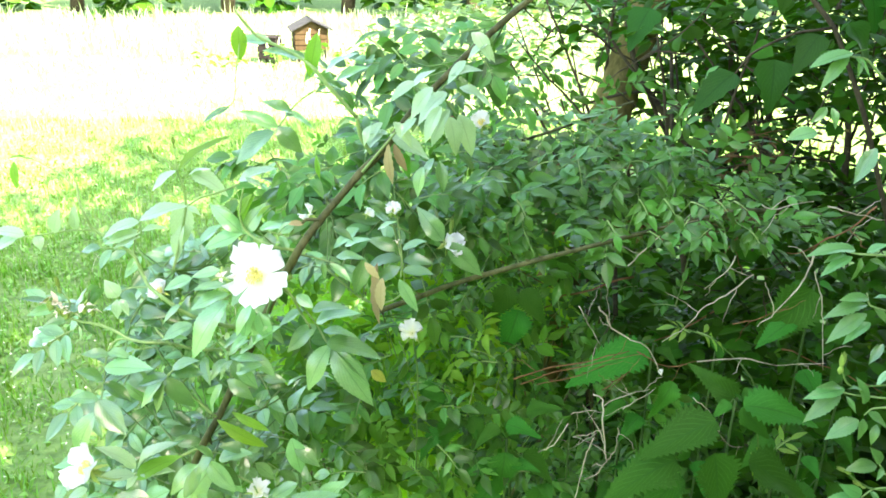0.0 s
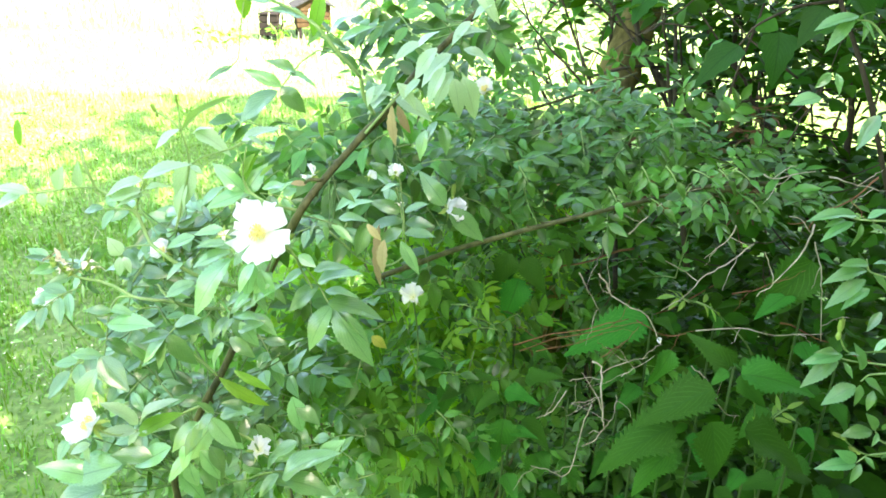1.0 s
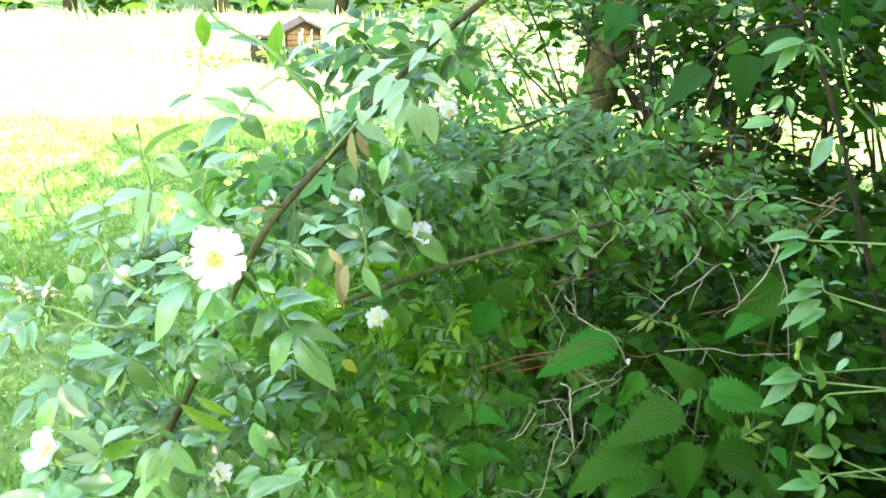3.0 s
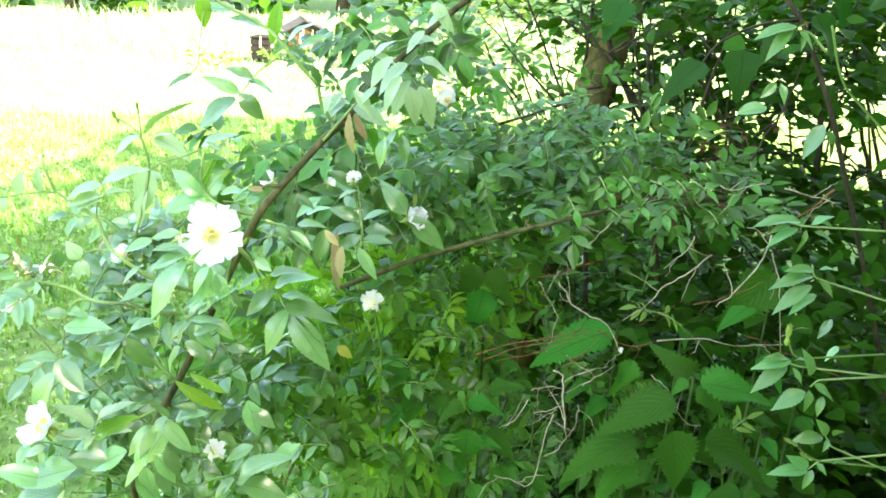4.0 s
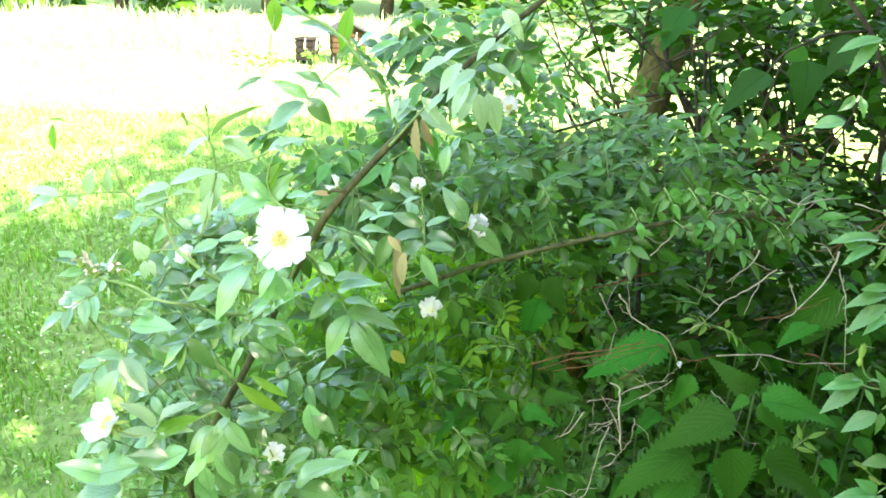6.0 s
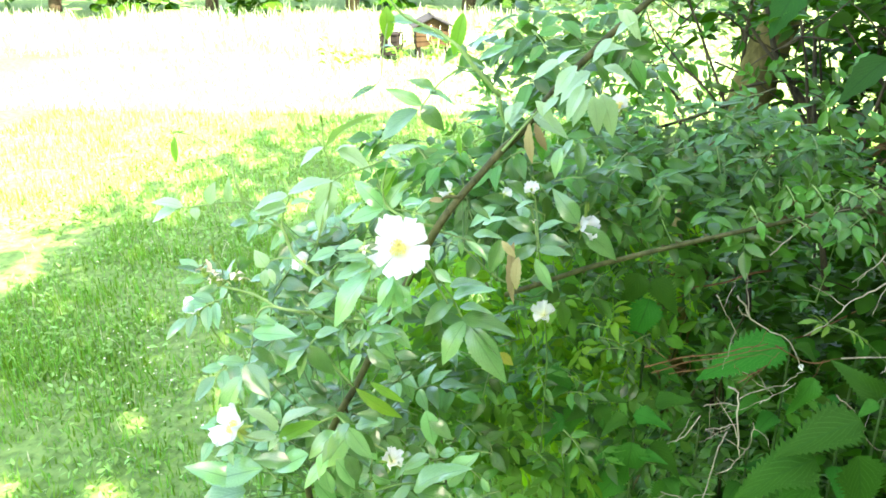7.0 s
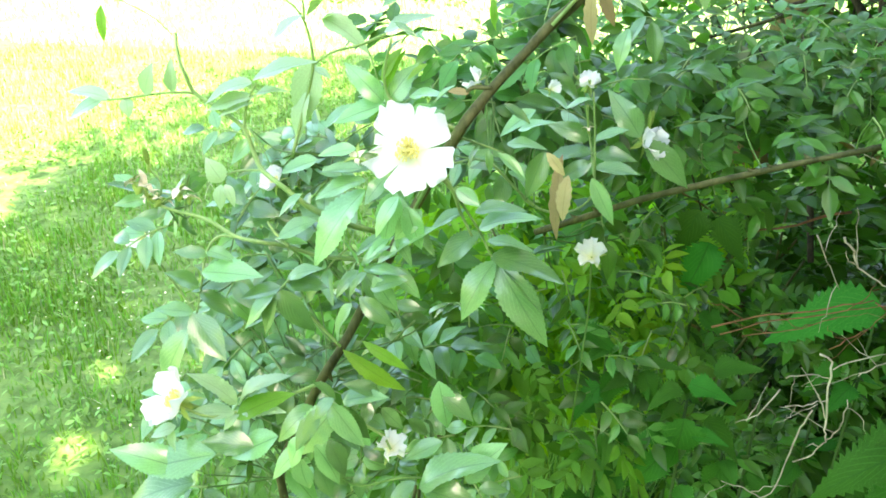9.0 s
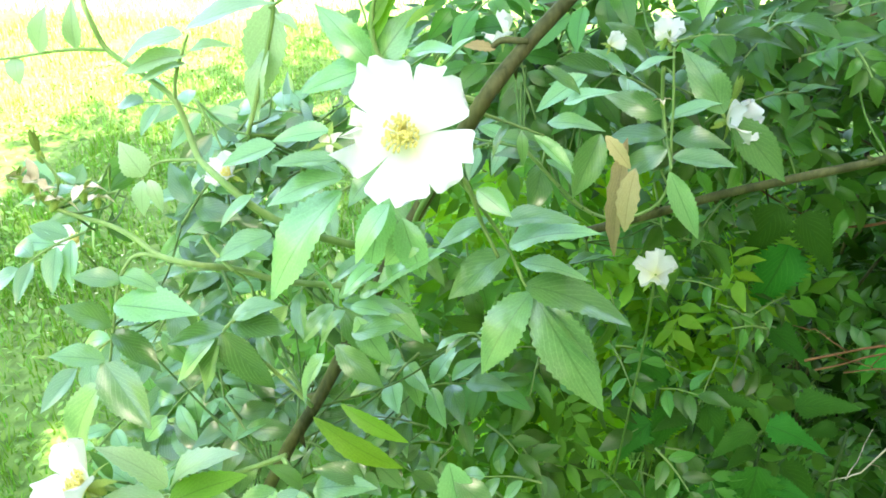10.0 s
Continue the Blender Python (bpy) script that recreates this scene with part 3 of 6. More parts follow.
def hutch(x, y, turn):
    t = thing("hutch", "small brown wooden hutch with a grey pitched roof in the meadow", "hutch", "", (x, y, hill(x, y)))
    t.rotation_euler = (0, 0, turn)
    for k in range(4):
        part("board", box_bm(0.36, 0.30, 0.052, 0.005, (0, 0, 0.145 + 0.056 * k)), M_WOOD, t)
    # A solid block: the opening's shade is given by its dark colour.
    part("entrance", box_bm(0.10, 0.012, 0.05, 0.003, (0.02, -0.155, 0.16)), M_STEM, t, "dark block standing for the shaded entrance slot")
    for sx, sy in product((-0.15, 0.15), (-0.12, 0.12)):
        part("leg", box_bm(0.035, 0.035, 0.15, 0.004, (sx, sy, 0.05)), M_WOOD_DARK, t)
    for s in (-1, 1):
        bm = box_bm(0.26, 0.40, 0.018, 0.004)
        bmesh.ops.rotate(bm, cent=(0, 0, 0), matrix=Matrix.Rotation(s * radians(26), 3, "Y"), verts=bm.verts)
        bmesh.ops.translate(bm, vec=(s * 0.105, 0, 0.385), verts=bm.verts)
        part("roof_panel", bm, M_FELT, t, "grey felted roof panel")
    bm = bmesh.new()
    for yy in (-0.145, 0.145):
        a = [bm.verts.new(q) for q in ((-0.17, yy - 0.008, 0.335), (0.17, yy - 0.008, 0.335), (0, yy - 0.008, 0.415))]
        b = [bm.verts.new(q) for q in ((-0.17, yy + 0.008, 0.335), (0.17, yy + 0.008, 0.335), (0, yy + 0.008, 0.415))]
        bm.faces.new(a); bm.faces.new(b[::-1])
        for i in range(3):
            bm.faces.new((a[i], b[i], b[(i + 1) % 3], a[(i + 1) % 3]))
    part("gable", bm, M_WOOD, t)
    return t


hutch(-1.46, 9.15, radians(16))


def crate(x, y, turn):
    t = thing("crate", "dark weathered wooden crate standing in the grass", "crate", "", (x, y, hill(x, y)))
    t.rotation_euler = (0, 0, turn)
    for k in range(3):
        for s in (-1, 1):
            part("slat", box_bm(0.20, 0.014, 0.062, 0.004, (0, s * 0.09, 0.075 + k * 0.07)), M_WOOD_DARK, t)
            part("slat", box_bm(0.014, 0.166, 0.062, 0.004, (s * 0.093, 0, 0.075 + k * 0.07)), M_WOOD_DARK, t)
    part("inner_box", box_bm(0.17, 0.165, 0.20, 0.003, (0, 0, 0.15)), M_WOOD_DARK, t)
    part("lid", box_bm(0.215, 0.205, 0.016, 0.004, (0, 0, 0.262)), M_WOOD_DARK, t)
    for sx, sy in product((-0.09, 0.09), (-0.08, 0.08)):
        part("foot", box_bm(0.03, 0.03, 0.07, 0.003, (sx, sy, 0.02)), M_WOOD_DARK, t)
    return t


crate(-1.86, 8.95, radians(-10))


def meadow_weed(x, y, h, seed, n=26, pale=True):
    """A tall leafy weed in the meadow, with pale flower spikes."""
    R = random.Random(seed)
    t = thing("meadow_weed", "leafy meadow weed with pale cream flower spikes", "weed", "weeds by the hutch")
    for k in range(5):
        a = R.uniform(0, 6.28)
        top = (x + math.cos(a) * 0.1, y + math.sin(a) * 0.1, h * R.uniform(0.7, 1))
        stem("stem", [(x, y, -0.03), (x + math.cos(a) * 0.03, y, h * 0.5), top], 0.004, 0.002, M_GREEN, t, 5, 3)
        if pale and k < 3:
            stem("flower_spike", [top, (top[0], top[1], top[2] + 0.05), (top[0] + 0.01, top[1], top[2] + 0.11)], 0.012, 0.004, M_CREAM, t, 6, 4, 0.6)
    leaf_mass("foliage", [((x, y, h * 0.5), (0.12, 0.12, h * 0.45), n)], [ONE_LEAF], M_WEED, 0.09, t, seed)


for i, (x, y, h) in enumerate(((-1.72, 8.6, 0.26), (-1.30, 8.55, 0.30), (-1.05, 8.7, 0.24), (-2.35, 8.3, 0.34), (-2.15, 8.45, 0.22), (-0.85, 9.2, 0.4), (-0.55, 8.8, 0.45))):
    meadow_weed(x, y, h, 300 + i, pale=i in (0, 1, 2))


# an unseen tall tree, added so that its crown shades the near lawn
def shade_tree():
    t = thing("shade_tree", "broad leafy tree, unseen and added to shade the near lawn", "tree", "trees along the meadow")
    stem("trunk", [(4.0, -1.5, -0.1), (3.95, -1.45, 2.0), (3.8, -1.2, 4.2), (3.6, -1.0, 6.5)], 0.20, 0.07, M_BARK, t, 12)
    R = random.Random(4)
    blobs = []
    while len(blobs) < 66:
        x, y, z = R.uniform(-1, 1), R.uniform(-1, 1), R.uniform(-1, 1)
        if x * x + y * y + z * z > 1:
            continue
        blobs.append(((3.4 + 2.5 * x, -0.15 + 2.45 * y, 6.7 + 1.5 * z), (R.uniform(0.4, 0.7), R.uniform(0.4, 0.7), R.uniform(0.25, 0.4)), 40))
    # clumps whose shadow would pass the lawn's sun edge are left out
    blobs = [b for b in blobs if b[0][0] - 0.66 * b[0][2] > -2.45 + 0.31 * (b[0][1] + 0.555 * b[0][2] - 3.9)]
    # extra clumps added to stop stray sun on the lawn and the rose
    blobs += [((2.55, -1.3, 6.4), (0.55, 0.5, 0.3), 46), ((2.95, -1.0, 6.8), (0.5, 0.5, 0.3), 40), ((2.2, -1.1, 6.0), (0.4, 0.4, 0.3), 30), ((2.5, -0.7, 6.2), (0.45, 0.45, 0.3), 34), ((2.9, -1.75, 6.3), (0.45, 0.4, 0.3), 36)]
    blobs += [((2.77, -1.38, 6.2), (0.25, 0.25, 0.2), 12), ((2.84, -1.75, 6.2), (0.25, 0.25, 0.2), 10)]
    blobs += [((3.1, -2.2, 6.0), (0.4, 0.4, 0.3), 80), ((2.6, -1.75, 5.2), (0.35, 0.35, 0.25), 50)]
    for k in range(9):
        c = blobs[k * 5][0]
        stem("limb", [(3.82, -1.25, 4.0), ((c[0] + 3.7) / 2, (c[1] - 1.1) / 2, (c[2] + 5.0) / 2), c], 0.05, 0.012, M_BARK, t, 7)
    leaf_mass("crown", blobs, [ROUND_LEAF], M_CROWN, 0.20, t, 5, tilt=(-0.7, 0.7))


shade_tree()

# ---- slender tree in the thicket ----
young = thing("young_tree", "slender brown tree trunk leaning inside the thicket", "tree")
stem("trunk", [(0.16, 1.55, -0.05), (0.192, 1.300, 0.922), (0.270, 1.400, 1.124), (0.293, 1.430, 1.188), (0.321, 1.470, 1.260), (0.349, 1.500, 1.325), (0.505, 1.700, 1.729), (0.7, 1.9, 3.6)], 0.040, 0.028, M_BARK, young, 14, 8, 0.25)
stem("limb", [(0.60, 1.72, 2.2), (1.1, 1.9, 2.9), (1.6, 2.2, 3.5)], 0.014, 0.006, M_BARK, young)
leaf_mass("crown", [((0.9, 1.9, 3.4), (1.3, 1.1, 0.7), 420), ((0.6, 1.8, 2.7), (0.8, 0.7, 0.35), 160), ((1.7, 1.7, 2.6), (0.8, 0.8, 0.5), 200)], [ROUND_LEAF], M_CROWN, 0.11, young, 41)

# ---- thicket shrub: dark stems and leaves ----
thicket = thing("thicket_shrub", "dense dark thicket shrub of thin stems and small leaves", "shrub")
for pts, r in (
    ([(0.486, 1.399, 0.958), (0.474, 1.464, 1.118), (0.470, 1.521, 1.260), (0.464, 1.574, 1.392)], 0.007),
    ([(0.537, 1.348, 0.967), (0.507, 1.411, 1.122), (0.498, 1.470, 1.268), (0.505, 1.522, 1.395)], 0.006),
    ([(0.463, 1.266, 1.029), (0.395, 1.314, 1.148), (0.335, 1.345, 1.224), (0.308, 1.365, 1.275), (0.285, 1.413, 1.394)], 0.007),
    ([(0.585, 1.306, 0.994), (0.537, 1.362, 1.135), (0.571, 1.412, 1.258), (0.585, 1.466, 1.390)], 0.006),
    ([(0.614, 1.219, 1.047), (0.631, 1.275, 1.185), (0.609, 1.321, 1.300), (0.622, 1.364, 1.406)], 0.006),
    ([(0.351, 1.089, 0.991), (0.343, 1.116, 1.059), (0.344, 1.194, 1.119), (0.381, 1.434, 1.311)], 0.005),
    ([(0.228, 0.987, 1.006), (0.235, 1.064, 1.063), (0.234, 1.146, 1.134), (0.257, 1.285, 1.210)], 0.004),
    ([(0.217, 1.290, 1.222), (0.296, 1.296, 1.239), (0.427, 1.345, 1.226)], 0.0028),
    ([(0.273, 1.150, 1.142), (0.411, 1.272, 1.177), (0.582, 1.333, 1.195), (0.744, 1.387, 1.197)], 0.003),
    ([(0.310, 1.216, 1.174), (0.404, 1.204, 1.143), (0.543, 1.259, 1.145), (0.684, 1.252, 1.128)], 0.003),
):
    stem("stem", pts, r, r * 0.6, M_STEM, thicket, 7, 6, 0.2)
gen_t = random.Random(77)
for k in range(26):
    x, y = gen_t.uniform(0.35, 1.35), gen_t.uniform(1.35, 2.3)
    h = gen_t.uniform(1.2, 1.9)
    stem("stem", [(x, y, -0.03), (x + gen_t.uniform(-0.12, 0.12), y + gen_t.uniform(-0.1, 0.1), h * 0.5), (x + gen_t.uniform(-0.3, 0.3), y + gen_t.uniform(-0.2, 0.2), h)], 0.006, 0.002, M_STEM, thicket, 6, 5, 0.2)
leaf_mass("foliage", [
    ((0.508, 1.343, 1.353), (0.28, 0.2, 0.065), 460),
    ((0.583, 1.220, 1.315), (0.12, 0.2, 0.11), 400),
    ((0.374, 1.591, 1.300), (0.2, 0.2, 0.07), 260),
    ((0.463, 1.290, 1.089), (0.3, 0.2, 0.05), 420),
    ((0.576, 1.502, 1.213), (0.25, 0.2, 0.09), 620),
    ((0.448, 1.418, 1.140), (0.16, 0.15, 0.05), 150),
    ((0.599, 1.182, 1.088), (0.16, 0.2, 0.05), 200),
    ((0.458, 1.323, 0.903), (0.42, 0.25, 0.16), 900),
    ((0.539, 1.102, 0.891), (0.33, 0.22, 0.2), 900),
    ((0.271, 1.364, 0.873), (0.38, 0.25, 0.14), 700),
    ((0.691, 1.186, 0.965), (0.2, 0.3, 0.3), 500),
], [ONE_LEAF, ROUND_LEAF], M_THICKET, 0.032, thicket, 51, keep=lambda q: q[1] > 0.95)
# Unseen leaves added overhead to keep sun and sky off the thicket.
leaf_mass("upper_foliage", [((1.15, 0.1, 2.25), (0.5, 0.6, 0.3), 800), ((1.7, -0.5, 2.7), (0.6, 0.6, 0.45), 700), ((0.95, 0.75, 1.95), (0.35, 0.35, 0.2), 260), ((0.88, 1.3, 2.15), (0.6, 0.5, 0.28), 800), ((1.3, 0.9, 2.0), (0.5, 0.6, 0.3), 650)], [ROUND_LEAF], M_THICKET, 0.09, thicket, 53)
# Unseen stems and leaves added at the right to darken the nettles.
for k in range(8):
    x, y = 0.75 + 0.06 * k, 0.25 + 0.05 * (k * 3 % 7)
    stem("stem", [(x, y, -0.03), (x + 0.03, y + 0.02, 0.8), (x - 0.04, y, 1.75)], 0.006, 0.002, M_STEM, thicket, 6, 5, 0.2)
leaf_mass("side_foliage", [((0.80, 0.55, 1.05), (0.18, 0.22, 0.30), 420), ((0.92, 0.40, 1.55), (0.32, 0.42, 0.48), 1500), ((0.85, 0.15, 1.0), (0.25, 0.35, 0.4), 500), ((1.1, 0.8, 1.2), (0.35, 0.3, 0.6), 700)], [ROUND_LEAF], M_THICKET, 0.08, thicket, 58)
leaf_mass("understorey", [((0.75, 1.75, 0.45), (0.95, 0.45, 0.42), 2600), ((0.75, 1.2, 0.35), (0.7, 0.3, 0.35), 1300), ((1.5, 1.5, 0.7), (0.5, 0.6, 0.7), 900)], [ROUND_LEAF], M_THICKET, 0.07, thicket, 52)

# thin twigs criss-crossing the thicket
tw = random.Random(91)
for k in range(120):
    u = Vector((0.463, 1.324, 1.173)) + Vector((tw.uniform(-0.32, 0.34), tw.uniform(-0.25, 0.3), tw.uniform(-0.20, 0.18)))
    w = Vector((tw.uniform(-1, 1), tw.uniform(-0.4, 0.4), tw.uniform(-0.5, 0.9))).normalized() * tw.uniform(0.08, 0.22)
    stem("twig", [u, u + w * 0.5 + Vector((0, 0, tw.uniform(-0.02, 0.02))), u + w], tw.uniform(0.0010, 0.0020), 0.0007, M_STEM, thicket, 5, 4, 0.3, kink=0.003)
for k in range(16):
    u = Vector((0.471, 1.338, 1.073)) + Vector((tw.uniform(-0.26, 0.34), tw.uniform(-0.2, 0.25), tw.uniform(-0.06, 0.03)))
    w = Vector((tw.uniform(-0.7, 0.5), tw.uniform(-0.2, 0.2), 1)).normalized() * tw.uniform(0.25, 0.42)
    stem("stem", [u, u + w * 0.5 + Vector((tw.uniform(-0.02, 0.02), 0, 0)), u + w], tw.uniform(0.0025, 0.0045), 0.0015, M_STEM, thicket, 6, 5, 0.3, kink=0.004)
leaf_mass("withered_foliage", [((0.428, 1.165, 1.180), (0.05, 0.06, 0.05), 60), ((0.348, 1.110, 1.178), (0.09, 0.08, 0.02), 50), ((0.255, 0.894, 1.178), (0.10, 0.06, 0.015), 40), ((0.548, 1.213, 1.166), (0.08, 0.06, 0.05), 24)], [ONE_LEAF], M_DEADLEAF, 0.018, thicket, 57)
rb = random.Random(92)
for k in range(46):
    u = Vector((0.161, 0.984, 1.134)) + Vector((rb.uniform(-0.28, 0.32), rb.uniform(-0.12, 0.25), rb.uniform(-0.16, 0.12)))
    w = Vector((rb.uniform(-1, 1), rb.uniform(-0.4, 0.4), rb.uniform(-0.4, 0.8))).normalized() * rb.uniform(0.06, 0.18)
    stem("twig", [u, u + w * 0.5 + Vector((0, 0, rb.uniform(-0.015, 0.015))), u + w], rb.uniform(0.0008, 0.0016), 0.0006, M_RED if k % 3 == 0 else M_STEM, thicket, 5, 4, 0.3, kink=0.003)

# bush beyond the roses, its sunshine put into the leaf colour
sunny = thing("sunlit_bush", "bright yellow-green bush behind the roses with sunshine put into its leaf colour", "shrub")
for k in range(9):
    x = -0.1 + 0.13 * k
    stem("stem", [(x, 3.1, -0.03), (x + 0.05 * math.sin(k), 3.05, 0.5), (x + 0.12 * math.sin(k * 2), 3.0, 1.0)], 0.006, 0.002, M_GREEN, sunny, 6, 5)
leaf_mass("foliage", [((-0.028, 2.947, 1.054), (0.32, 0.3, 0.16), 480), ((0.228, 2.970, 1.108), (0.4, 0.3, 0.16), 500), ((-0.122, 2.768, 0.875), (0.25, 0.25, 0.12), 240), ((0.45, 3.1, 0.35), (0.7, 0.35, 0.4), 900)], [ONE_LEAF], M_SUN_TONE, 0.045, sunny, 61)

# ---- the rose behind: canes, leaf masses ----
back = thing("rose_bush", "dense wild rose bush with small green leaflets", "rose bush", "wild roses")
stem("cane", [(-0.065, 0.720, 1.142), (-0.020, 0.700, 1.169), (0.007, 0.690, 1.185), (0.036, 0.685, 1.197), (0.083, 0.680, 1.214), (0.128, 0.680, 1.227), (0.176, 0.690, 1.236), (0.227, 0.710, 1.241), (0.288, 0.750, 1.238)], 0.0026, 0.0018, M_CANE, back, 9, 8, 0.15, "long brown arching cane", thorns=14)
stem("cane", [(0.278, 0.863, 1.179), (0.352, 0.897, 1.184), (0.452, 0.943, 1.164)], 0.004, 0.003, M_CANE, back, 8, 6)
stem("cane", [(0.031, 0.972, 1.236), (0.079, 0.974, 1.242), (0.146, 0.982, 1.261), (0.239, 1.043, 1.279)], 0.0022, 0.0015, M_CANE, back, 7, 6)
stem("cane", [(0.146, 0.905, 1.204), (0.184, 0.908, 1.210), (0.263, 0.936, 1.201)], 0.002, 0.0012, M_CANE, back, 7, 6)
for k in range(16):
    gk = random.Random(500 + k)
    x, y = gk.uniform(-0.25, 0.45), gk.uniform(0.95, 1.5)
    stem("cane", [(x, y, -0.03), (x + gk.uniform(-0.1, 0.1), y, 0.55), (x + gk.uniform(-0.25, 0.25), y + gk.uniform(-0.15, 0.1), gk.uniform(0.95, 1.2))], 0.004, 0.0015, M_CANE, back, 7, 6, 0.15, thorns=8)
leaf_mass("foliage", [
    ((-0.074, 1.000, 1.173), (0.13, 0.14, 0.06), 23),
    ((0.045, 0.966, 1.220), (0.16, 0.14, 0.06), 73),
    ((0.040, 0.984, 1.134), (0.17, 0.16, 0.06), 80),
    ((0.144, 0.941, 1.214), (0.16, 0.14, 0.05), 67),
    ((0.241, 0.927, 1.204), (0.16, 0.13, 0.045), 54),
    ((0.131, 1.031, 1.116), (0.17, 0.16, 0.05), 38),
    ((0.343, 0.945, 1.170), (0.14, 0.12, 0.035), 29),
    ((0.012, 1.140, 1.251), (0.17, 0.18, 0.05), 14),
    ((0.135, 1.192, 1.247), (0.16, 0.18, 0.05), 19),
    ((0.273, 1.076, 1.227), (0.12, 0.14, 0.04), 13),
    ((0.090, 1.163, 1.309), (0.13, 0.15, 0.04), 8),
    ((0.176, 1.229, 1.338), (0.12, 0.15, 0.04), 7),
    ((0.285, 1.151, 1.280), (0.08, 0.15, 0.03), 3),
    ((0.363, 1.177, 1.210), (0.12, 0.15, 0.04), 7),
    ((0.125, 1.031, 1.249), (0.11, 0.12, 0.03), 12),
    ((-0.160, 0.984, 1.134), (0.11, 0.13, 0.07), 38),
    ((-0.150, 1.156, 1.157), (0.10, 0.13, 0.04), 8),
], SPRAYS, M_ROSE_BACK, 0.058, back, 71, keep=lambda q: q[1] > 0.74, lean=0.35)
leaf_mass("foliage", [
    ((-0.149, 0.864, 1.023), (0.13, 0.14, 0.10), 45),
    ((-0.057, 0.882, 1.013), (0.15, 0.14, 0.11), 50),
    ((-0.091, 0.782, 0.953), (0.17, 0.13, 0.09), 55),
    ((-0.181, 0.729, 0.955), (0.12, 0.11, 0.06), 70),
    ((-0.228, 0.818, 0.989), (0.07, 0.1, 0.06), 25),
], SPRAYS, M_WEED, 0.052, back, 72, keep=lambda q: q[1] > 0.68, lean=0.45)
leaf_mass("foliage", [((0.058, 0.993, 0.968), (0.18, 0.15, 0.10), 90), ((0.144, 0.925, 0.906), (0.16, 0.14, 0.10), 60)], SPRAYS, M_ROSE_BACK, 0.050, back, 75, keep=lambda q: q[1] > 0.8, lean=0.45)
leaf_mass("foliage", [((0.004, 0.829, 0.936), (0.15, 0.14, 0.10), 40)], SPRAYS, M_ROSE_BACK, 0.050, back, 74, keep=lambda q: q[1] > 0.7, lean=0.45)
# Undergrowth seen through the gaps, its sunlight put into the leaf colour.
leaf_mass("bright_foliage", [((-0.08, 0.92, 0.97), (0.13, 0.08, 0.11), 90), ((-0.03, 0.86, 0.98), (0.09, 0.06, 0.07), 40), ((-0.08, 1.02, 0.93), (0.16, 0.10, 0.13), 110), ((0.06, 1.10, 1.00), (0.14, 0.10, 0.10), 90), ((-0.16, 0.92, 0.98), (0.10, 0.08, 0.10), 50), ((-0.04, 1.0, 0.83), (0.14, 0.10, 0.08), 60), ((0.02, 0.84, 1.06), (0.06, 0.05, 0.07), 36), ((0.03, 0.88, 0.97), (0.05, 0.05, 0.05), 20)], SPRAYS, M_SUN_PATCH, 0.05, back, 79, lean=0.5)
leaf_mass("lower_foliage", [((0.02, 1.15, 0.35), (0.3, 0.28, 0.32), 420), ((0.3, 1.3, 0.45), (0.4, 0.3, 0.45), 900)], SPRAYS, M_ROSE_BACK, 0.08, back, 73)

# ---- the rose in front ----
rose = thing("rose_bush", "wild rose bush in bloom with white single flowers", "rose bush", "wild roses")
# front canes, shoots and leaves
UP = Vector((0.0, -0.35, 0.93))
SIDE = Vector((-0.35, -0.6, 0.7))
TOCAM = Vector((0.1, -0.85, 0.5))


def spray(plant, stalk, blades, meshes=LEAFLET):
    """A compound leaf by its stalk and each leaflet's base, tip, upper side and width; with no stalk, loose leaflets."""
    holder = plant
    if stalk:
        v, f = tube_arrays(smooth_line(stalk, 5), 0.0009, 0.0005, 6)
        holder = link("leaf", mesh_of("leaf", v, f), M_GREEN, plant)
    for base, tip, face, wide in blades:
        tilt = Vector((pick.uniform(-1, 1), pick.uniform(-1, 1), pick.uniform(-1, 1))) * 0.12
        leaflet(holder, base, tip, Vector(face) + tilt, meshes, wide)


stem("cane", [(-0.150, 0.600, -0.030), (-0.190, 0.560, 0.600), (-0.226, 0.560, 1.020), (-0.212, 0.558, 1.059), (-0.189, 0.547, 1.110), (-0.175, 0.553, 1.134), (-0.162, 0.560, 1.160), (-0.145, 0.562, 1.195), (-0.129, 0.567, 1.227), (-0.105, 0.559, 1.272), (-0.090, 0.576, 1.290), (-0.074, 0.586, 1.307), (-0.061, 0.599, 1.320), (-0.045, 0.607, 1.334), (-0.023, 0.634, 1.359), (0.003, 0.660, 1.381), (0.031, 0.686, 1.404), (0.101, 0.776, 1.444), (0.181, 0.886, 1.454)], 0.0031, 0.0027, M_CANE, rose, 10, 9, 0.14, "thick brown arching cane", thorns=12)
G = M_GREEN
stem("side_shoot", [(-0.062, 0.591, 1.363), (-0.080, 0.588, 1.385), (-0.093, 0.594, 1.399), (-0.110, 0.604, 1.408), (-0.134, 0.611, 1.418), (-0.148, 0.610, 1.435)], 0.0016, 0.001, G, rose, 7, 6, 0.1, "green young shoot")
stem("side_shoot", [(-0.053, 0.596, 1.335), (-0.060, 0.593, 1.348), (-0.062, 0.591, 1.363)], 0.0016, 0.0015, G, rose, 7, 6, 0.1)
stem("side_shoot", [(-0.147, 0.611, 1.413), (-0.151, 0.608, 1.391), (-0.151, 0.594, 1.374), (-0.162, 0.586, 1.367)], 0.0006, 0.0004, G, rose, 7, 6, 0.1)
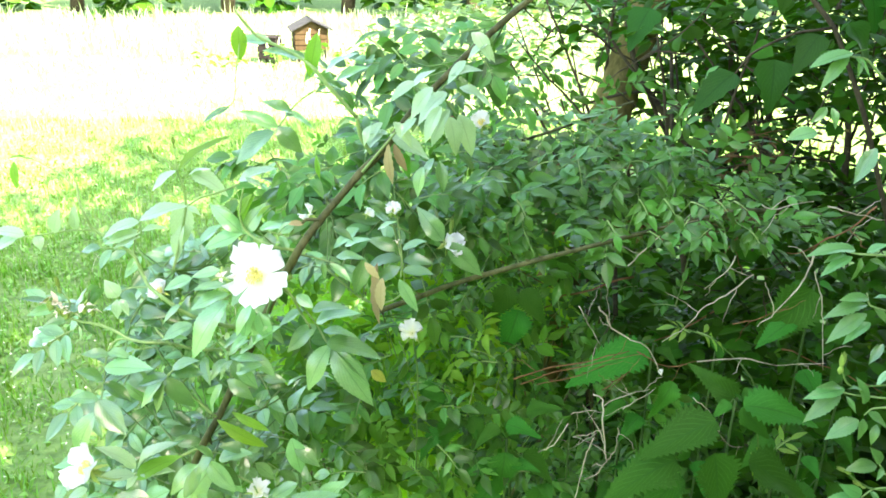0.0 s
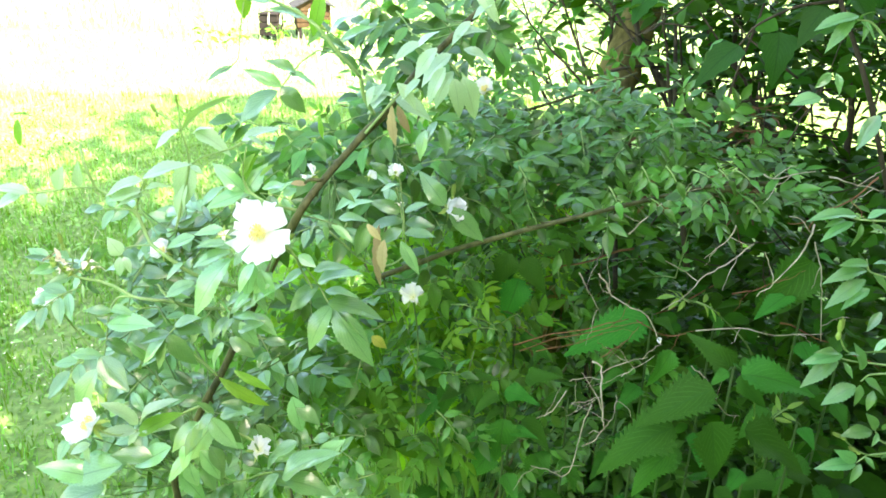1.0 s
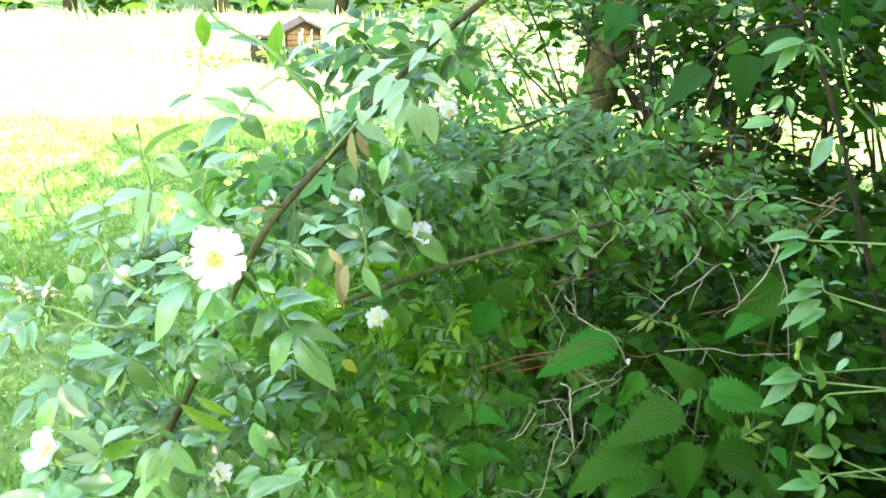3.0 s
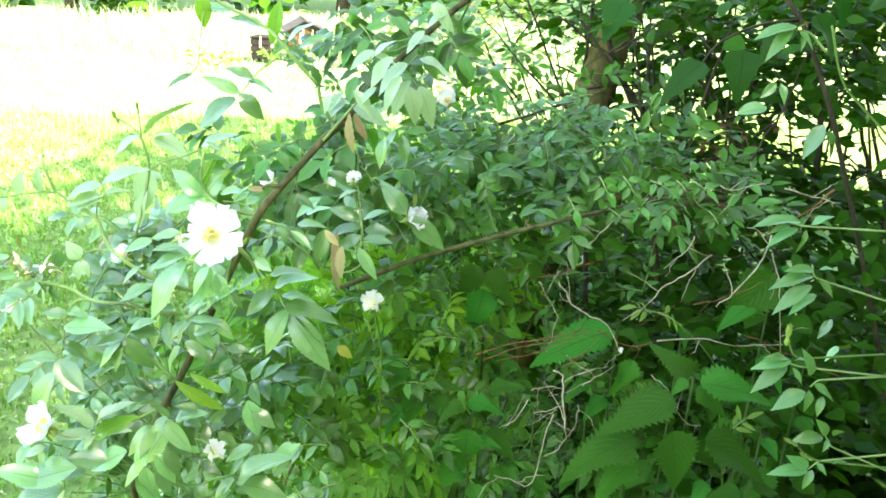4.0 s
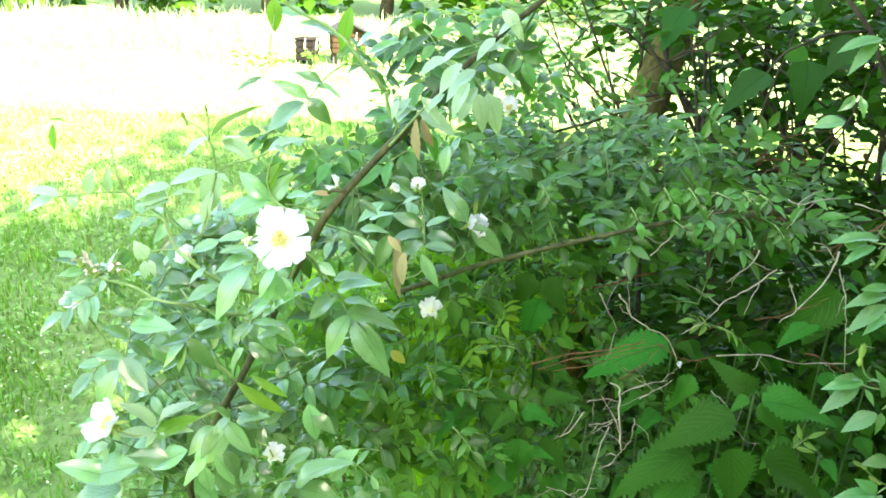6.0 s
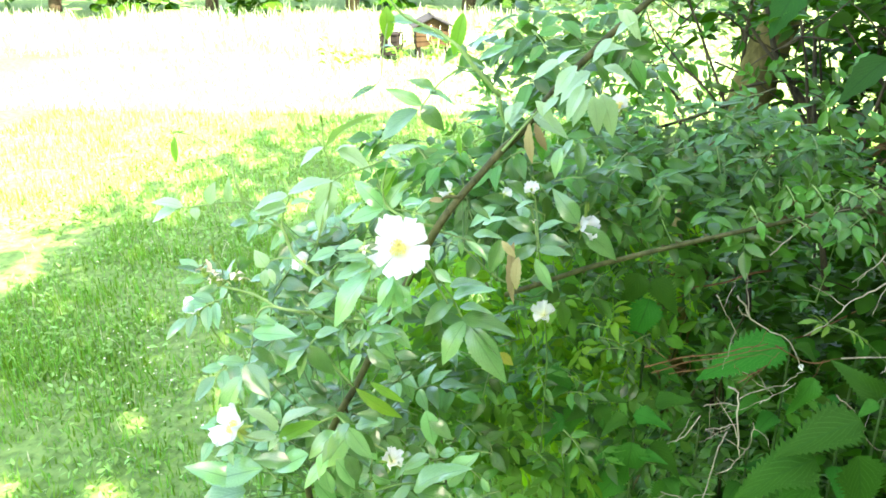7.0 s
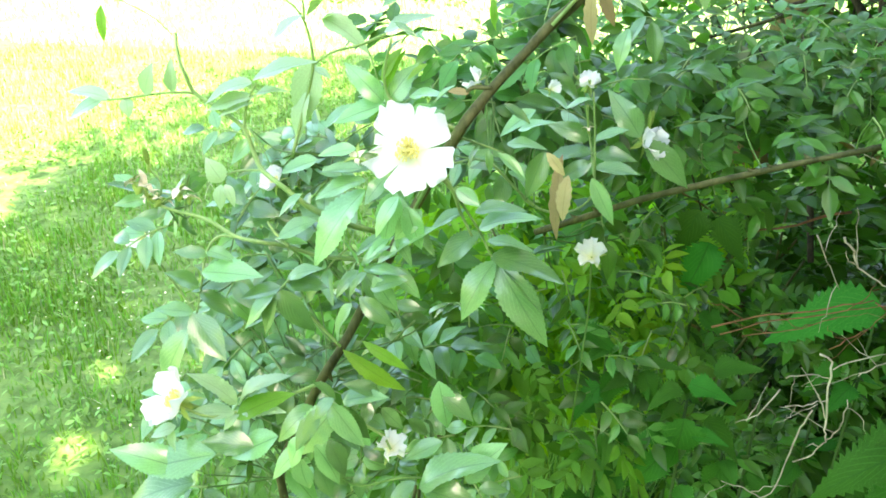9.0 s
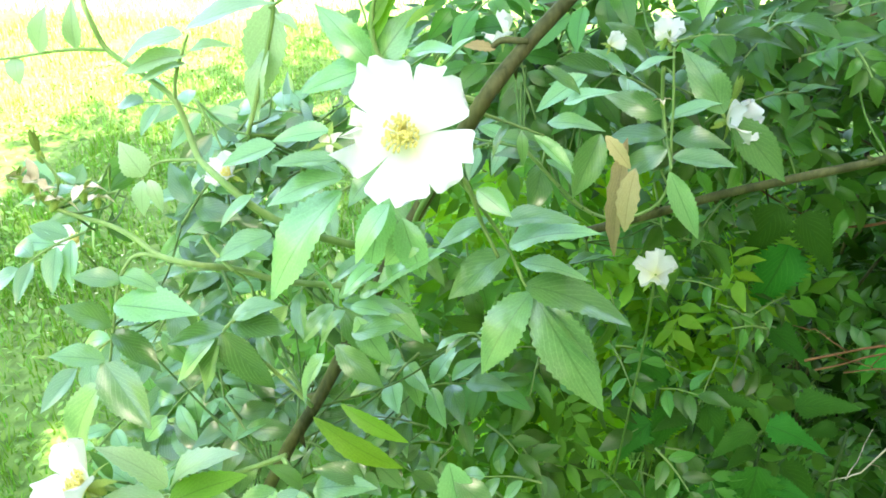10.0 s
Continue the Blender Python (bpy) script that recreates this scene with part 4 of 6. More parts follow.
stem("side_shoot", [(-0.150, 0.558, 1.209), (-0.168, 0.548, 1.218), (-0.184, 0.539, 1.230), (-0.199, 0.540, 1.241), (-0.216, 0.556, 1.244), (-0.224, 0.566, 1.251), (-0.229, 0.568, 1.264), (-0.244, 0.573, 1.273), (-0.261, 0.580, 1.280), (-0.265, 0.579, 1.291), (-0.269, 0.582, 1.301), (-0.272, 0.589, 1.312)], 0.0017, 0.0009, G, rose, 7, 6, 0.1, "green arching spray")
stem("side_shoot", [(-0.261, 0.580, 1.280), (-0.274, 0.579, 1.280), (-0.289, 0.579, 1.278), (-0.305, 0.580, 1.275), (-0.322, 0.584, 1.272)], 0.0008, 0.0005, G, rose, 7, 6, 0.1)
stem("side_shoot", [(-0.229, 0.568, 1.263), (-0.227, 0.568, 1.274), (-0.223, 0.569, 1.284), (-0.220, 0.569, 1.290)], 0.0009, 0.0005, G, rose, 7, 6, 0.1)
stem("side_shoot", [(-0.216, 0.556, 1.244), (-0.230, 0.559, 1.242), (-0.237, 0.557, 1.240), (-0.240, 0.552, 1.236)], 0.0007, 0.0005, G, rose, 7, 6, 0.1)
stem("side_shoot", [(-0.148, 0.558, 1.191), (-0.181, 0.545, 1.198), (-0.198, 0.535, 1.208), (-0.209, 0.524, 1.215), (-0.224, 0.527, 1.216), (-0.237, 0.534, 1.219), (-0.251, 0.540, 1.221), (-0.265, 0.543, 1.222), (-0.277, 0.543, 1.226)], 0.0014, 0.0009, G, rose, 7, 6, 0.1, "green shoot with spent blooms")
stem("side_shoot", [(-0.276, 0.543, 1.226), (-0.271, 0.544, 1.237), (-0.279, 0.546, 1.248)], 0.0008, 0.0005, G, rose, 7, 6, 0.1)
stem("side_shoot", [(-0.277, 0.543, 1.226), (-0.283, 0.543, 1.233)], 0.0008, 0.0006, G, rose, 7, 6, 0.1)
stem("side_shoot", [(-0.275, 0.543, 1.225), (-0.266, 0.544, 1.230), (-0.258, 0.546, 1.233)], 0.0008, 0.0006, G, rose, 7, 6, 0.1)
stem("side_shoot", [(-0.221, 0.526, 1.216), (-0.235, 0.529, 1.214), (-0.242, 0.526, 1.204), (-0.244, 0.519, 1.187), (-0.248, 0.518, 1.171)], 0.0009, 0.0005, G, rose, 7, 6, 0.1)
stem("side_shoot", [(-0.194, 0.525, 1.213), (-0.201, 0.525, 1.221), (-0.205, 0.527, 1.226)], 0.0009, 0.0006, G, rose, 7, 6, 0.1)
stem("side_shoot", [(-0.136, 0.568, 1.205), (-0.129, 0.554, 1.227), (-0.118, 0.527, 1.252), (-0.119, 0.511, 1.267), (-0.121, 0.502, 1.275)], 0.0012, 0.001, G, rose, 7, 6, 0.1)
stem("side_shoot", [(-0.128, 0.557, 1.232), (-0.113, 0.526, 1.260), (-0.102, 0.537, 1.233), (-0.096, 0.539, 1.219)], 0.0011, 0.0007, G, rose, 7, 6, 0.1)
stem("side_shoot", [(-0.106, 0.564, 1.270), (-0.125, 0.555, 1.278), (-0.145, 0.571, 1.283), (-0.148, 0.571, 1.298), (-0.143, 0.568, 1.317)], 0.0012, 0.0007, G, rose, 7, 6, 0.1)
stem("side_shoot", [(-0.148, 0.578, 1.317), (-0.162, 0.577, 1.311), (-0.177, 0.575, 1.307), (-0.188, 0.573, 1.300)], 0.0009, 0.0006, G, rose, 7, 6, 0.1)
stem("side_shoot", [(-0.207, 0.585, 1.245), (-0.200, 0.591, 1.271), (-0.194, 0.593, 1.294), (-0.196, 0.595, 1.313), (-0.203, 0.597, 1.326), (-0.217, 0.600, 1.334)], 0.0011, 0.0006, G, rose, 7, 6, 0.1, "upright shoot with buds")
stem("side_shoot", [(-0.198, 0.596, 1.320), (-0.199, 0.598, 1.330), (-0.200, 0.601, 1.341)], 0.0007, 0.0005, G, rose, 7, 6, 0.1)
stem("side_shoot", [(-0.090, 0.573, 1.291), (-0.100, 0.573, 1.291), (-0.104, 0.572, 1.288)], 0.0014, 0.001, M_CANE, rose, 7, 6, 0.1)
stem("side_shoot", [(-0.092, 0.602, 1.239), (-0.060, 0.609, 1.207), (-0.033, 0.601, 1.218), (-0.032, 0.599, 1.252), (-0.035, 0.600, 1.284)], 0.0009, 0.0005, G, rose, 7, 6, 0.1)
stem("side_shoot", [(-0.060, 0.594, 1.321), (-0.039, 0.606, 1.344), (-0.023, 0.615, 1.359), (-0.007, 0.612, 1.377)], 0.0011, 0.0006, G, rose, 7, 6, 0.1)
stem("side_shoot", [(-0.007, 0.612, 1.377), (0.003, 0.613, 1.370), (0.010, 0.615, 1.360)], 0.0009, 0.0006, G, rose, 7, 6, 0.1)
stem("side_shoot", [(-0.180, 0.522, 1.128), (-0.210, 0.516, 1.116), (-0.235, 0.494, 1.119), (-0.254, 0.489, 1.129)], 0.0012, 0.0007, G, rose, 7, 6, 0.1)
stem("side_shoot", [(-0.182, 0.522, 1.127), (-0.161, 0.498, 1.127), (-0.140, 0.498, 1.114), (-0.135, 0.497, 1.105)], 0.0011, 0.0007, G, rose, 7, 6, 0.1)
stem("side_shoot", [(-0.210, 0.553, 1.063), (-0.162, 0.510, 1.066), (-0.128, 0.499, 1.084), (-0.095, 0.510, 1.078)], 0.0009, 0.0006, M_SHOOT, rose, 7, 6, 0.1)
stem("side_shoot", [(-0.157, 0.538, 1.177), (-0.155, 0.531, 1.188), (-0.155, 0.528, 1.198)], 0.001, 0.0008, G, rose, 7, 6, 0.1)
stem("side_shoot", [(-0.169, 0.528, 1.150), (-0.187, 0.525, 1.173), (-0.199, 0.519, 1.186)], 0.0009, 0.0006, G, rose, 7, 6, 0.1)
stem("side_shoot", [(-0.316, 0.617, 1.324), (-0.326, 0.619, 1.325), (-0.335, 0.620, 1.326)], 0.0006, 0.0004, G, rose, 7, 6, 0.1)
stem("side_shoot", [(-0.272, 0.584, 1.312), (-0.291, 0.602, 1.318), (-0.316, 0.617, 1.324)], 0.0005, 0.0004, G, rose, 7, 6, 0.1)
spray(rose, [(-0.112, 0.513, 1.265), (-0.104, 0.537, 1.242), (-0.093, 0.544, 1.221), (-0.086, 0.542, 1.207), (-0.082, 0.543, 1.202)], (
    ((-0.104, 0.536, 1.247), (-0.091, 0.530, 1.240), TOCAM, 1.3), ((-0.093, 0.544, 1.221), (-0.066, 0.538, 1.241), UP, 1.15), ((-0.092, 0.544, 1.219), (-0.119, 0.538, 1.203), UP, 1.1),
    ((-0.100, 0.542, 1.233), (-0.121, 0.536, 1.224), FACE, 1.0), ((-0.095, 0.544, 1.231), (-0.071, 0.538, 1.243), UP, 1.0), ((-0.088, 0.545, 1.214), (-0.062, 0.539, 1.218), FACE, 1.0),
    ((-0.086, 0.542, 1.206), (-0.044, 0.536, 1.206), UP, 1.1), ((-0.083, 0.543, 1.203), (-0.107, 0.531, 1.172), SIDE, 1.05), ((-0.082, 0.543, 1.202), (-0.052, 0.523, 1.158), SIDE, 0.85),
    ((-0.080, 0.543, 1.201), (-0.052, 0.537, 1.174), FACE, 0.8),
))
spray(rose, [(-0.038, 0.601, 1.276), (-0.036, 0.609, 1.261), (-0.033, 0.605, 1.246), (-0.032, 0.584, 1.240)], (
    ((-0.034, 0.611, 1.253), (-0.058, 0.605, 1.265), TOCAM, 1.0), ((-0.033, 0.605, 1.247), (-0.061, 0.599, 1.249), UP, 1.3), ((-0.033, 0.596, 1.244), (-0.055, 0.590, 1.233), TOCAM, 0.95),
    ((-0.032, 0.614, 1.251), (-0.013, 0.608, 1.262), UP, 1.2), ((-0.031, 0.605, 1.245), (-0.009, 0.599, 1.251), UP, 1.2), ((-0.031, 0.592, 1.242), (-0.006, 0.586, 1.243), UP, 1.2),
    ((-0.033, 0.581, 1.240), (-0.019, 0.575, 1.213), SIDE, 0.75), ((-0.000, 0.666, 1.238), (-0.018, 0.660, 1.269), TOCAM, 1.15), ((0.003, 0.666, 1.236), (0.037, 0.660, 1.206), TOCAM, 0.95),
    ((-0.050, 0.597, 1.274), (-0.037, 0.591, 1.286), UP, 1.0),
))
spray(rose, [(-0.109, 0.577, 1.262), (-0.097, 0.586, 1.255), (-0.083, 0.588, 1.250)], (
    ((-0.097, 0.585, 1.255), (-0.106, 0.579, 1.244), FACE, 0.8), ((-0.092, 0.586, 1.252), (-0.090, 0.580, 1.239), FACE, 0.8), ((-0.087, 0.587, 1.250), (-0.069, 0.581, 1.237), FACE, 0.9),
    ((-0.082, 0.592, 1.254), (-0.060, 0.586, 1.259), UP, 1.2), ((-0.098, 0.586, 1.256), (-0.110, 0.580, 1.259), FACE, 0.9), ((-0.060, 0.599, 1.248), (-0.070, 0.593, 1.220), TOCAM, 1.05),
    ((-0.076, 0.599, 1.260), (-0.058, 0.593, 1.272), FACE, 1.0), ((-0.085, 0.603, 1.274), (-0.068, 0.597, 1.265), UP, 1.0),
))
spray(rose, None, (
    ((-0.150, 0.576, 1.280), (-0.168, 0.570, 1.303), TOCAM, 1.0), ((-0.148, 0.575, 1.279), (-0.134, 0.569, 1.303), TOCAM, 1.15), ((-0.149, 0.575, 1.279), (-0.178, 0.569, 1.271), UP, 1.2),
    ((-0.134, 0.568, 1.286), (-0.114, 0.561, 1.294), UP, 1.2), ((-0.120, 0.558, 1.284), (-0.108, 0.552, 1.298), FACE, 1.0),
))
spray(rose, None, (
    ((-0.150, 0.573, 1.293), (-0.141, 0.567, 1.313), SIDE, 1.3), ((-0.124, 0.568, 1.304), (-0.135, 0.562, 1.299), SIDE, 0.9),
), LEAFLET_LIME)
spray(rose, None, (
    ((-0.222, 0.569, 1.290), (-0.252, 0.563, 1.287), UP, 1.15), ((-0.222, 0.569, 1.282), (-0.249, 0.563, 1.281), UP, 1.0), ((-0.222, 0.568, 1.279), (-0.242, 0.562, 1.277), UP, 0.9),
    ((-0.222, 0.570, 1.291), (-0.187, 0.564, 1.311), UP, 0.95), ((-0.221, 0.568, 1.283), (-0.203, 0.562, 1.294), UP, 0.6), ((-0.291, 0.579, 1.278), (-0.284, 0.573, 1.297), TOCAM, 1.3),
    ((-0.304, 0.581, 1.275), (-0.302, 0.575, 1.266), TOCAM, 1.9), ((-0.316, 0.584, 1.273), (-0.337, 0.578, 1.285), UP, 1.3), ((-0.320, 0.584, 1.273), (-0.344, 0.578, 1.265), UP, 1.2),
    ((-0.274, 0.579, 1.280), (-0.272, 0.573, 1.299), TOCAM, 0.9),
), LEAFLET_SHEEN)
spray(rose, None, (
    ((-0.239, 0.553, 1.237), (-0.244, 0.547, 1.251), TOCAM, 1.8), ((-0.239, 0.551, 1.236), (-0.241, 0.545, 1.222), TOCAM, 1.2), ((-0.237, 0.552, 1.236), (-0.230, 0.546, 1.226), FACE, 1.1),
), LEAFLET_SHEEN)
spray(rose, None, (
    ((-0.245, 0.519, 1.187), (-0.259, 0.513, 1.201), UP, 1.5), ((-0.243, 0.521, 1.196), (-0.206, 0.515, 1.200), UP, 1.1), ((-0.245, 0.519, 1.185), (-0.223, 0.513, 1.173), FACE, 1.1),
    ((-0.250, 0.518, 1.171), (-0.270, 0.512, 1.178), UP, 1.3), ((-0.251, 0.518, 1.171), (-0.229, 0.506, 1.148), TOCAM, 1.25), ((-0.254, 0.518, 1.160), (-0.280, 0.506, 1.124), SIDE, 0.95),
    ((-0.240, 0.525, 1.204), (-0.256, 0.519, 1.212), UP, 1.2), ((-0.242, 0.527, 1.206), (-0.223, 0.521, 1.208), UP, 1.1),
))
spray(rose, None, (
    ((-0.155, 0.529, 1.203), (-0.141, 0.523, 1.220), UP, 1.15), ((-0.154, 0.529, 1.200), (-0.129, 0.523, 1.205), UP, 0.8), ((-0.157, 0.529, 1.199), (-0.172, 0.523, 1.185), SIDE, 1.0),
    ((-0.154, 0.529, 1.198), (-0.136, 0.523, 1.175), SIDE, 1.0), ((-0.157, 0.529, 1.203), (-0.162, 0.523, 1.220), FACE, 1.0),
))
spray(rose, [(-0.185, 0.519, 1.203), (-0.193, 0.517, 1.196), (-0.200, 0.518, 1.188)], (
    ((-0.199, 0.518, 1.190), (-0.180, 0.512, 1.165), SIDE, 1.15), ((-0.200, 0.518, 1.187), (-0.211, 0.512, 1.162), FACE, 1.0), ((-0.197, 0.518, 1.191), (-0.219, 0.512, 1.187), UP, 1.2),
    ((-0.194, 0.517, 1.195), (-0.170, 0.511, 1.200), UP, 1.3), ((-0.202, 0.518, 1.186), (-0.222, 0.512, 1.168), FACE, 1.0), ((-0.193, 0.517, 1.198), (-0.174, 0.511, 1.211), UP, 1.0),
))
spray(rose, None, (
    ((-0.225, 0.500, 1.118), (-0.252, 0.494, 1.123), UP, 1.0), ((-0.224, 0.502, 1.123), (-0.239, 0.496, 1.151), FACE, 1.1), ((-0.223, 0.503, 1.123), (-0.202, 0.497, 1.156), FACE, 1.1),
    ((-0.222, 0.503, 1.118), (-0.236, 0.497, 1.109), UP, 1.0), ((-0.222, 0.503, 1.117), (-0.199, 0.497, 1.131), UP, 1.0), ((-0.255, 0.488, 1.115), (-0.269, 0.482, 1.112), UP, 1.3),
    ((-0.257, 0.488, 1.113), (-0.259, 0.482, 1.099), FACE, 1.2),
), LEAFLET_SHEEN)
spray(rose, None, (
    ((-0.225, 0.501, 1.114), (-0.198, 0.495, 1.140), SIDE, 1.2), ((-0.163, 0.511, 1.159), (-0.128, 0.505, 1.132), SIDE, 0.7), ((-0.153, 0.515, 1.163), (-0.126, 0.509, 1.148), SIDE, 0.7),
), LEAFLET_LIME)
spray(rose, None, (
    ((-0.163, 0.498, 1.131), (-0.195, 0.492, 1.098), SIDE, 1.1), ((-0.162, 0.497, 1.129), (-0.147, 0.491, 1.103), SIDE, 1.15), ((-0.165, 0.498, 1.135), (-0.172, 0.492, 1.152), UP, 1.1),
    ((-0.202, 0.503, 1.102), (-0.231, 0.497, 1.089), UP, 1.3), ((-0.161, 0.498, 1.134), (-0.140, 0.492, 1.149), UP, 1.2), ((-0.110, 0.510, 1.144), (-0.102, 0.504, 1.112), FACE, 1.05),
    ((-0.108, 0.510, 1.136), (-0.088, 0.504, 1.125), FACE, 1.2), ((-0.107, 0.504, 1.108), (-0.128, 0.498, 1.098), UP, 1.1), ((-0.141, 0.501, 1.140), (-0.159, 0.495, 1.149), UP, 1.1),
))
spray(rose, None, (
    ((-0.119, 0.496, 1.081), (-0.087, 0.490, 1.120), FACE, 1.2), ((-0.117, 0.497, 1.078), (-0.080, 0.491, 1.079), UP, 1.2), ((-0.121, 0.495, 1.085), (-0.140, 0.489, 1.069), FACE, 1.1),
    ((-0.094, 0.505, 1.082), (-0.072, 0.499, 1.115), UP, 1.2), ((-0.236, 0.492, 1.094), (-0.284, 0.486, 1.084), UP, 1.1), ((-0.253, 0.494, 1.070), (-0.302, 0.488, 1.059), UP, 1.3),
    ((-0.215, 0.498, 1.097), (-0.244, 0.492, 1.104), UP, 1.2), ((-0.257, 0.490, 1.083), (-0.295, 0.484, 1.100), UP, 1.1),
))
spray(rose, None, (
    ((-0.182, 0.512, 1.118), (-0.209, 0.506, 1.097), FACE, 1.1), ((-0.177, 0.511, 1.113), (-0.154, 0.505, 1.096), UP, 1.1), ((-0.190, 0.514, 1.088), (-0.216, 0.508, 1.067), UP, 1.1),
    ((-0.188, 0.514, 1.087), (-0.160, 0.508, 1.068), FACE, 1.1), ((-0.204, 0.516, 1.067), (-0.180, 0.510, 1.045), FACE, 1.1), ((-0.183, 0.512, 1.105), (-0.187, 0.506, 1.082), SIDE, 1.0),
    ((-0.141, 0.539, 1.197), (-0.122, 0.533, 1.183), FACE, 1.0), ((-0.145, 0.539, 1.216), (-0.161, 0.533, 1.208), UP, 1.0), ((-0.130, 0.538, 1.224), (-0.112, 0.532, 1.212), UP, 1.0),
))
spray(rose, None, (
    ((-0.150, 0.525, 1.248), (-0.188, 0.513, 1.211), SIDE, 0.95), ((-0.133, 0.516, 1.252), (-0.139, 0.511, 1.222), TOCAM, 1.1), ((-0.149, 0.523, 1.254), (-0.177, 0.517, 1.251), UP, 1.1),
    ((-0.180, 0.545, 1.256), (-0.200, 0.539, 1.250), UP, 1.4), ((-0.152, 0.527, 1.259), (-0.173, 0.521, 1.259), UP, 1.2), ((-0.156, 0.536, 1.266), (-0.176, 0.530, 1.265), UP, 1.1),
    ((-0.187, 0.534, 1.240), (-0.201, 0.528, 1.231), FACE, 1.0), ((-0.178, 0.527, 1.228), (-0.202, 0.521, 1.223), UP, 1.1),
))
spray(rose, None, (
    ((-0.194, 0.594, 1.298), (-0.205, 0.588, 1.258), TOCAM, 1.1), ((-0.193, 0.593, 1.294), (-0.182, 0.587, 1.291), UP, 1.0), ((-0.197, 0.592, 1.280), (-0.212, 0.586, 1.251), SIDE, 1.0),
), LEAFLET_SHEEN)
spray(rose, None, (
    ((-0.147, 0.611, 1.425), (-0.147, 0.605, 1.401), TOCAM, 1.6), ((-0.088, 0.596, 1.422), (-0.096, 0.590, 1.391), TOCAM, 1.15), ((-0.147, 0.572, 1.289), (-0.142, 0.566, 1.311), SIDE, 0.9),
    ((-0.089, 0.578, 1.324), (-0.092, 0.572, 1.337), SIDE, 0.9), ((-0.091, 0.580, 1.338), (-0.092, 0.574, 1.321), SIDE, 0.7),
), LEAFLET_LIME)
spray(rose, [(-0.093, 0.599, 1.381), (-0.107, 0.597, 1.371), (-0.120, 0.589, 1.355)], (
    ((-0.119, 0.589, 1.356), (-0.145, 0.583, 1.371), SIDE, 0.8), ((-0.122, 0.588, 1.353), (-0.156, 0.582, 1.337), UP, 1.2), ((-0.109, 0.594, 1.365), (-0.125, 0.588, 1.381), FACE, 1.2),
    ((-0.120, 0.589, 1.356), (-0.101, 0.583, 1.340), TOCAM, 1.3), ((-0.115, 0.595, 1.365), (-0.093, 0.589, 1.363), UP, 1.0), ((-0.156, 0.600, 1.368), (-0.177, 0.594, 1.361), SIDE, 0.7),
    ((-0.155, 0.619, 1.393), (-0.145, 0.613, 1.399), FACE, 1.2), ((-0.077, 0.599, 1.388), (-0.053, 0.593, 1.400), UP, 1.2), ((-0.073, 0.598, 1.382), (-0.089, 0.592, 1.395), UP, 1.0),
    ((-0.103, 0.609, 1.402), (-0.127, 0.603, 1.414), UP, 1.3), ((-0.085, 0.601, 1.393), (-0.065, 0.595, 1.414), UP, 1.2), ((-0.125, 0.619, 1.412), (-0.153, 0.613, 1.417), UP, 1.2),
))
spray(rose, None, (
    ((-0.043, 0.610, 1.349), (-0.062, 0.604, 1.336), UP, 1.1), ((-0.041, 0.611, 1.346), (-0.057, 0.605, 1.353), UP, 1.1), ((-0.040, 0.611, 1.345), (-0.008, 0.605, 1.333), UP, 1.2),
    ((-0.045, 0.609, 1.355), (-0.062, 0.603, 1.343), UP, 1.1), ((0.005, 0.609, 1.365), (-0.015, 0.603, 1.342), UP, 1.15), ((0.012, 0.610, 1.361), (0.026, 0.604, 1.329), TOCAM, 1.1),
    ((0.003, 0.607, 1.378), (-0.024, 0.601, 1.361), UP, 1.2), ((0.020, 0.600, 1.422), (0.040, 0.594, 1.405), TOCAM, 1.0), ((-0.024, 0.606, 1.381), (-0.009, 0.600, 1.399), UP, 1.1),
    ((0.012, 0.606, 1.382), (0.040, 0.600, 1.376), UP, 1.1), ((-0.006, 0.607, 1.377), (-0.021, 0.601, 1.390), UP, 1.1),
), LEAFLET_SHEEN)
spray(rose, None, (
    ((-0.016, 0.639, 1.312), (-0.023, 0.633, 1.288), FACE, 1.1), ((-0.007, 0.640, 1.319), (-0.020, 0.634, 1.302), FACE, 1.0), ((-0.003, 0.641, 1.316), (0.001, 0.635, 1.292), FACE, 1.0),
    ((-0.061, 0.632, 1.286), (-0.036, 0.626, 1.275), UP, 1.0), ((-0.067, 0.622, 1.266), (-0.089, 0.616, 1.252), UP, 1.0),
))
spray(rose, None, (
    ((-0.197, 0.596, 1.322), (-0.167, 0.590, 1.356), SIDE, 0.75),
), LEAFLET_LIME)
spray(rose, None, (
    ((-0.196, 0.586, 1.324), (-0.217, 0.580, 1.315), UP, 1.0), ((-0.185, 0.586, 1.323), (-0.156, 0.580, 1.314), UP, 1.3), ((-0.151, 0.588, 1.316), (-0.125, 0.582, 1.333), UP, 1.0),
    ((-0.187, 0.586, 1.321), (-0.171, 0.580, 1.332), UP, 0.9), ((-0.173, 0.586, 1.297), (-0.151, 0.580, 1.282), TOCAM, 1.0), ((-0.148, 0.591, 1.276), (-0.165, 0.585, 1.284), UP, 1.0),
), LEAFLET_SHEEN)
spray(rose, None, (
    ((-0.332, 0.620, 1.321), (-0.333, 0.614, 1.300), TOCAM, 1.0), ((-0.321, 0.618, 1.326), (-0.332, 0.612, 1.328), UP, 0.8),
), LEAFLET_LIME)
spray(rose, None, (
    ((-0.141, 0.568, 1.325), (-0.128, 0.562, 1.320), SIDE, 0.6), ((-0.129, 0.568, 1.320), (-0.124, 0.562, 1.317), SIDE, 0.6),
))
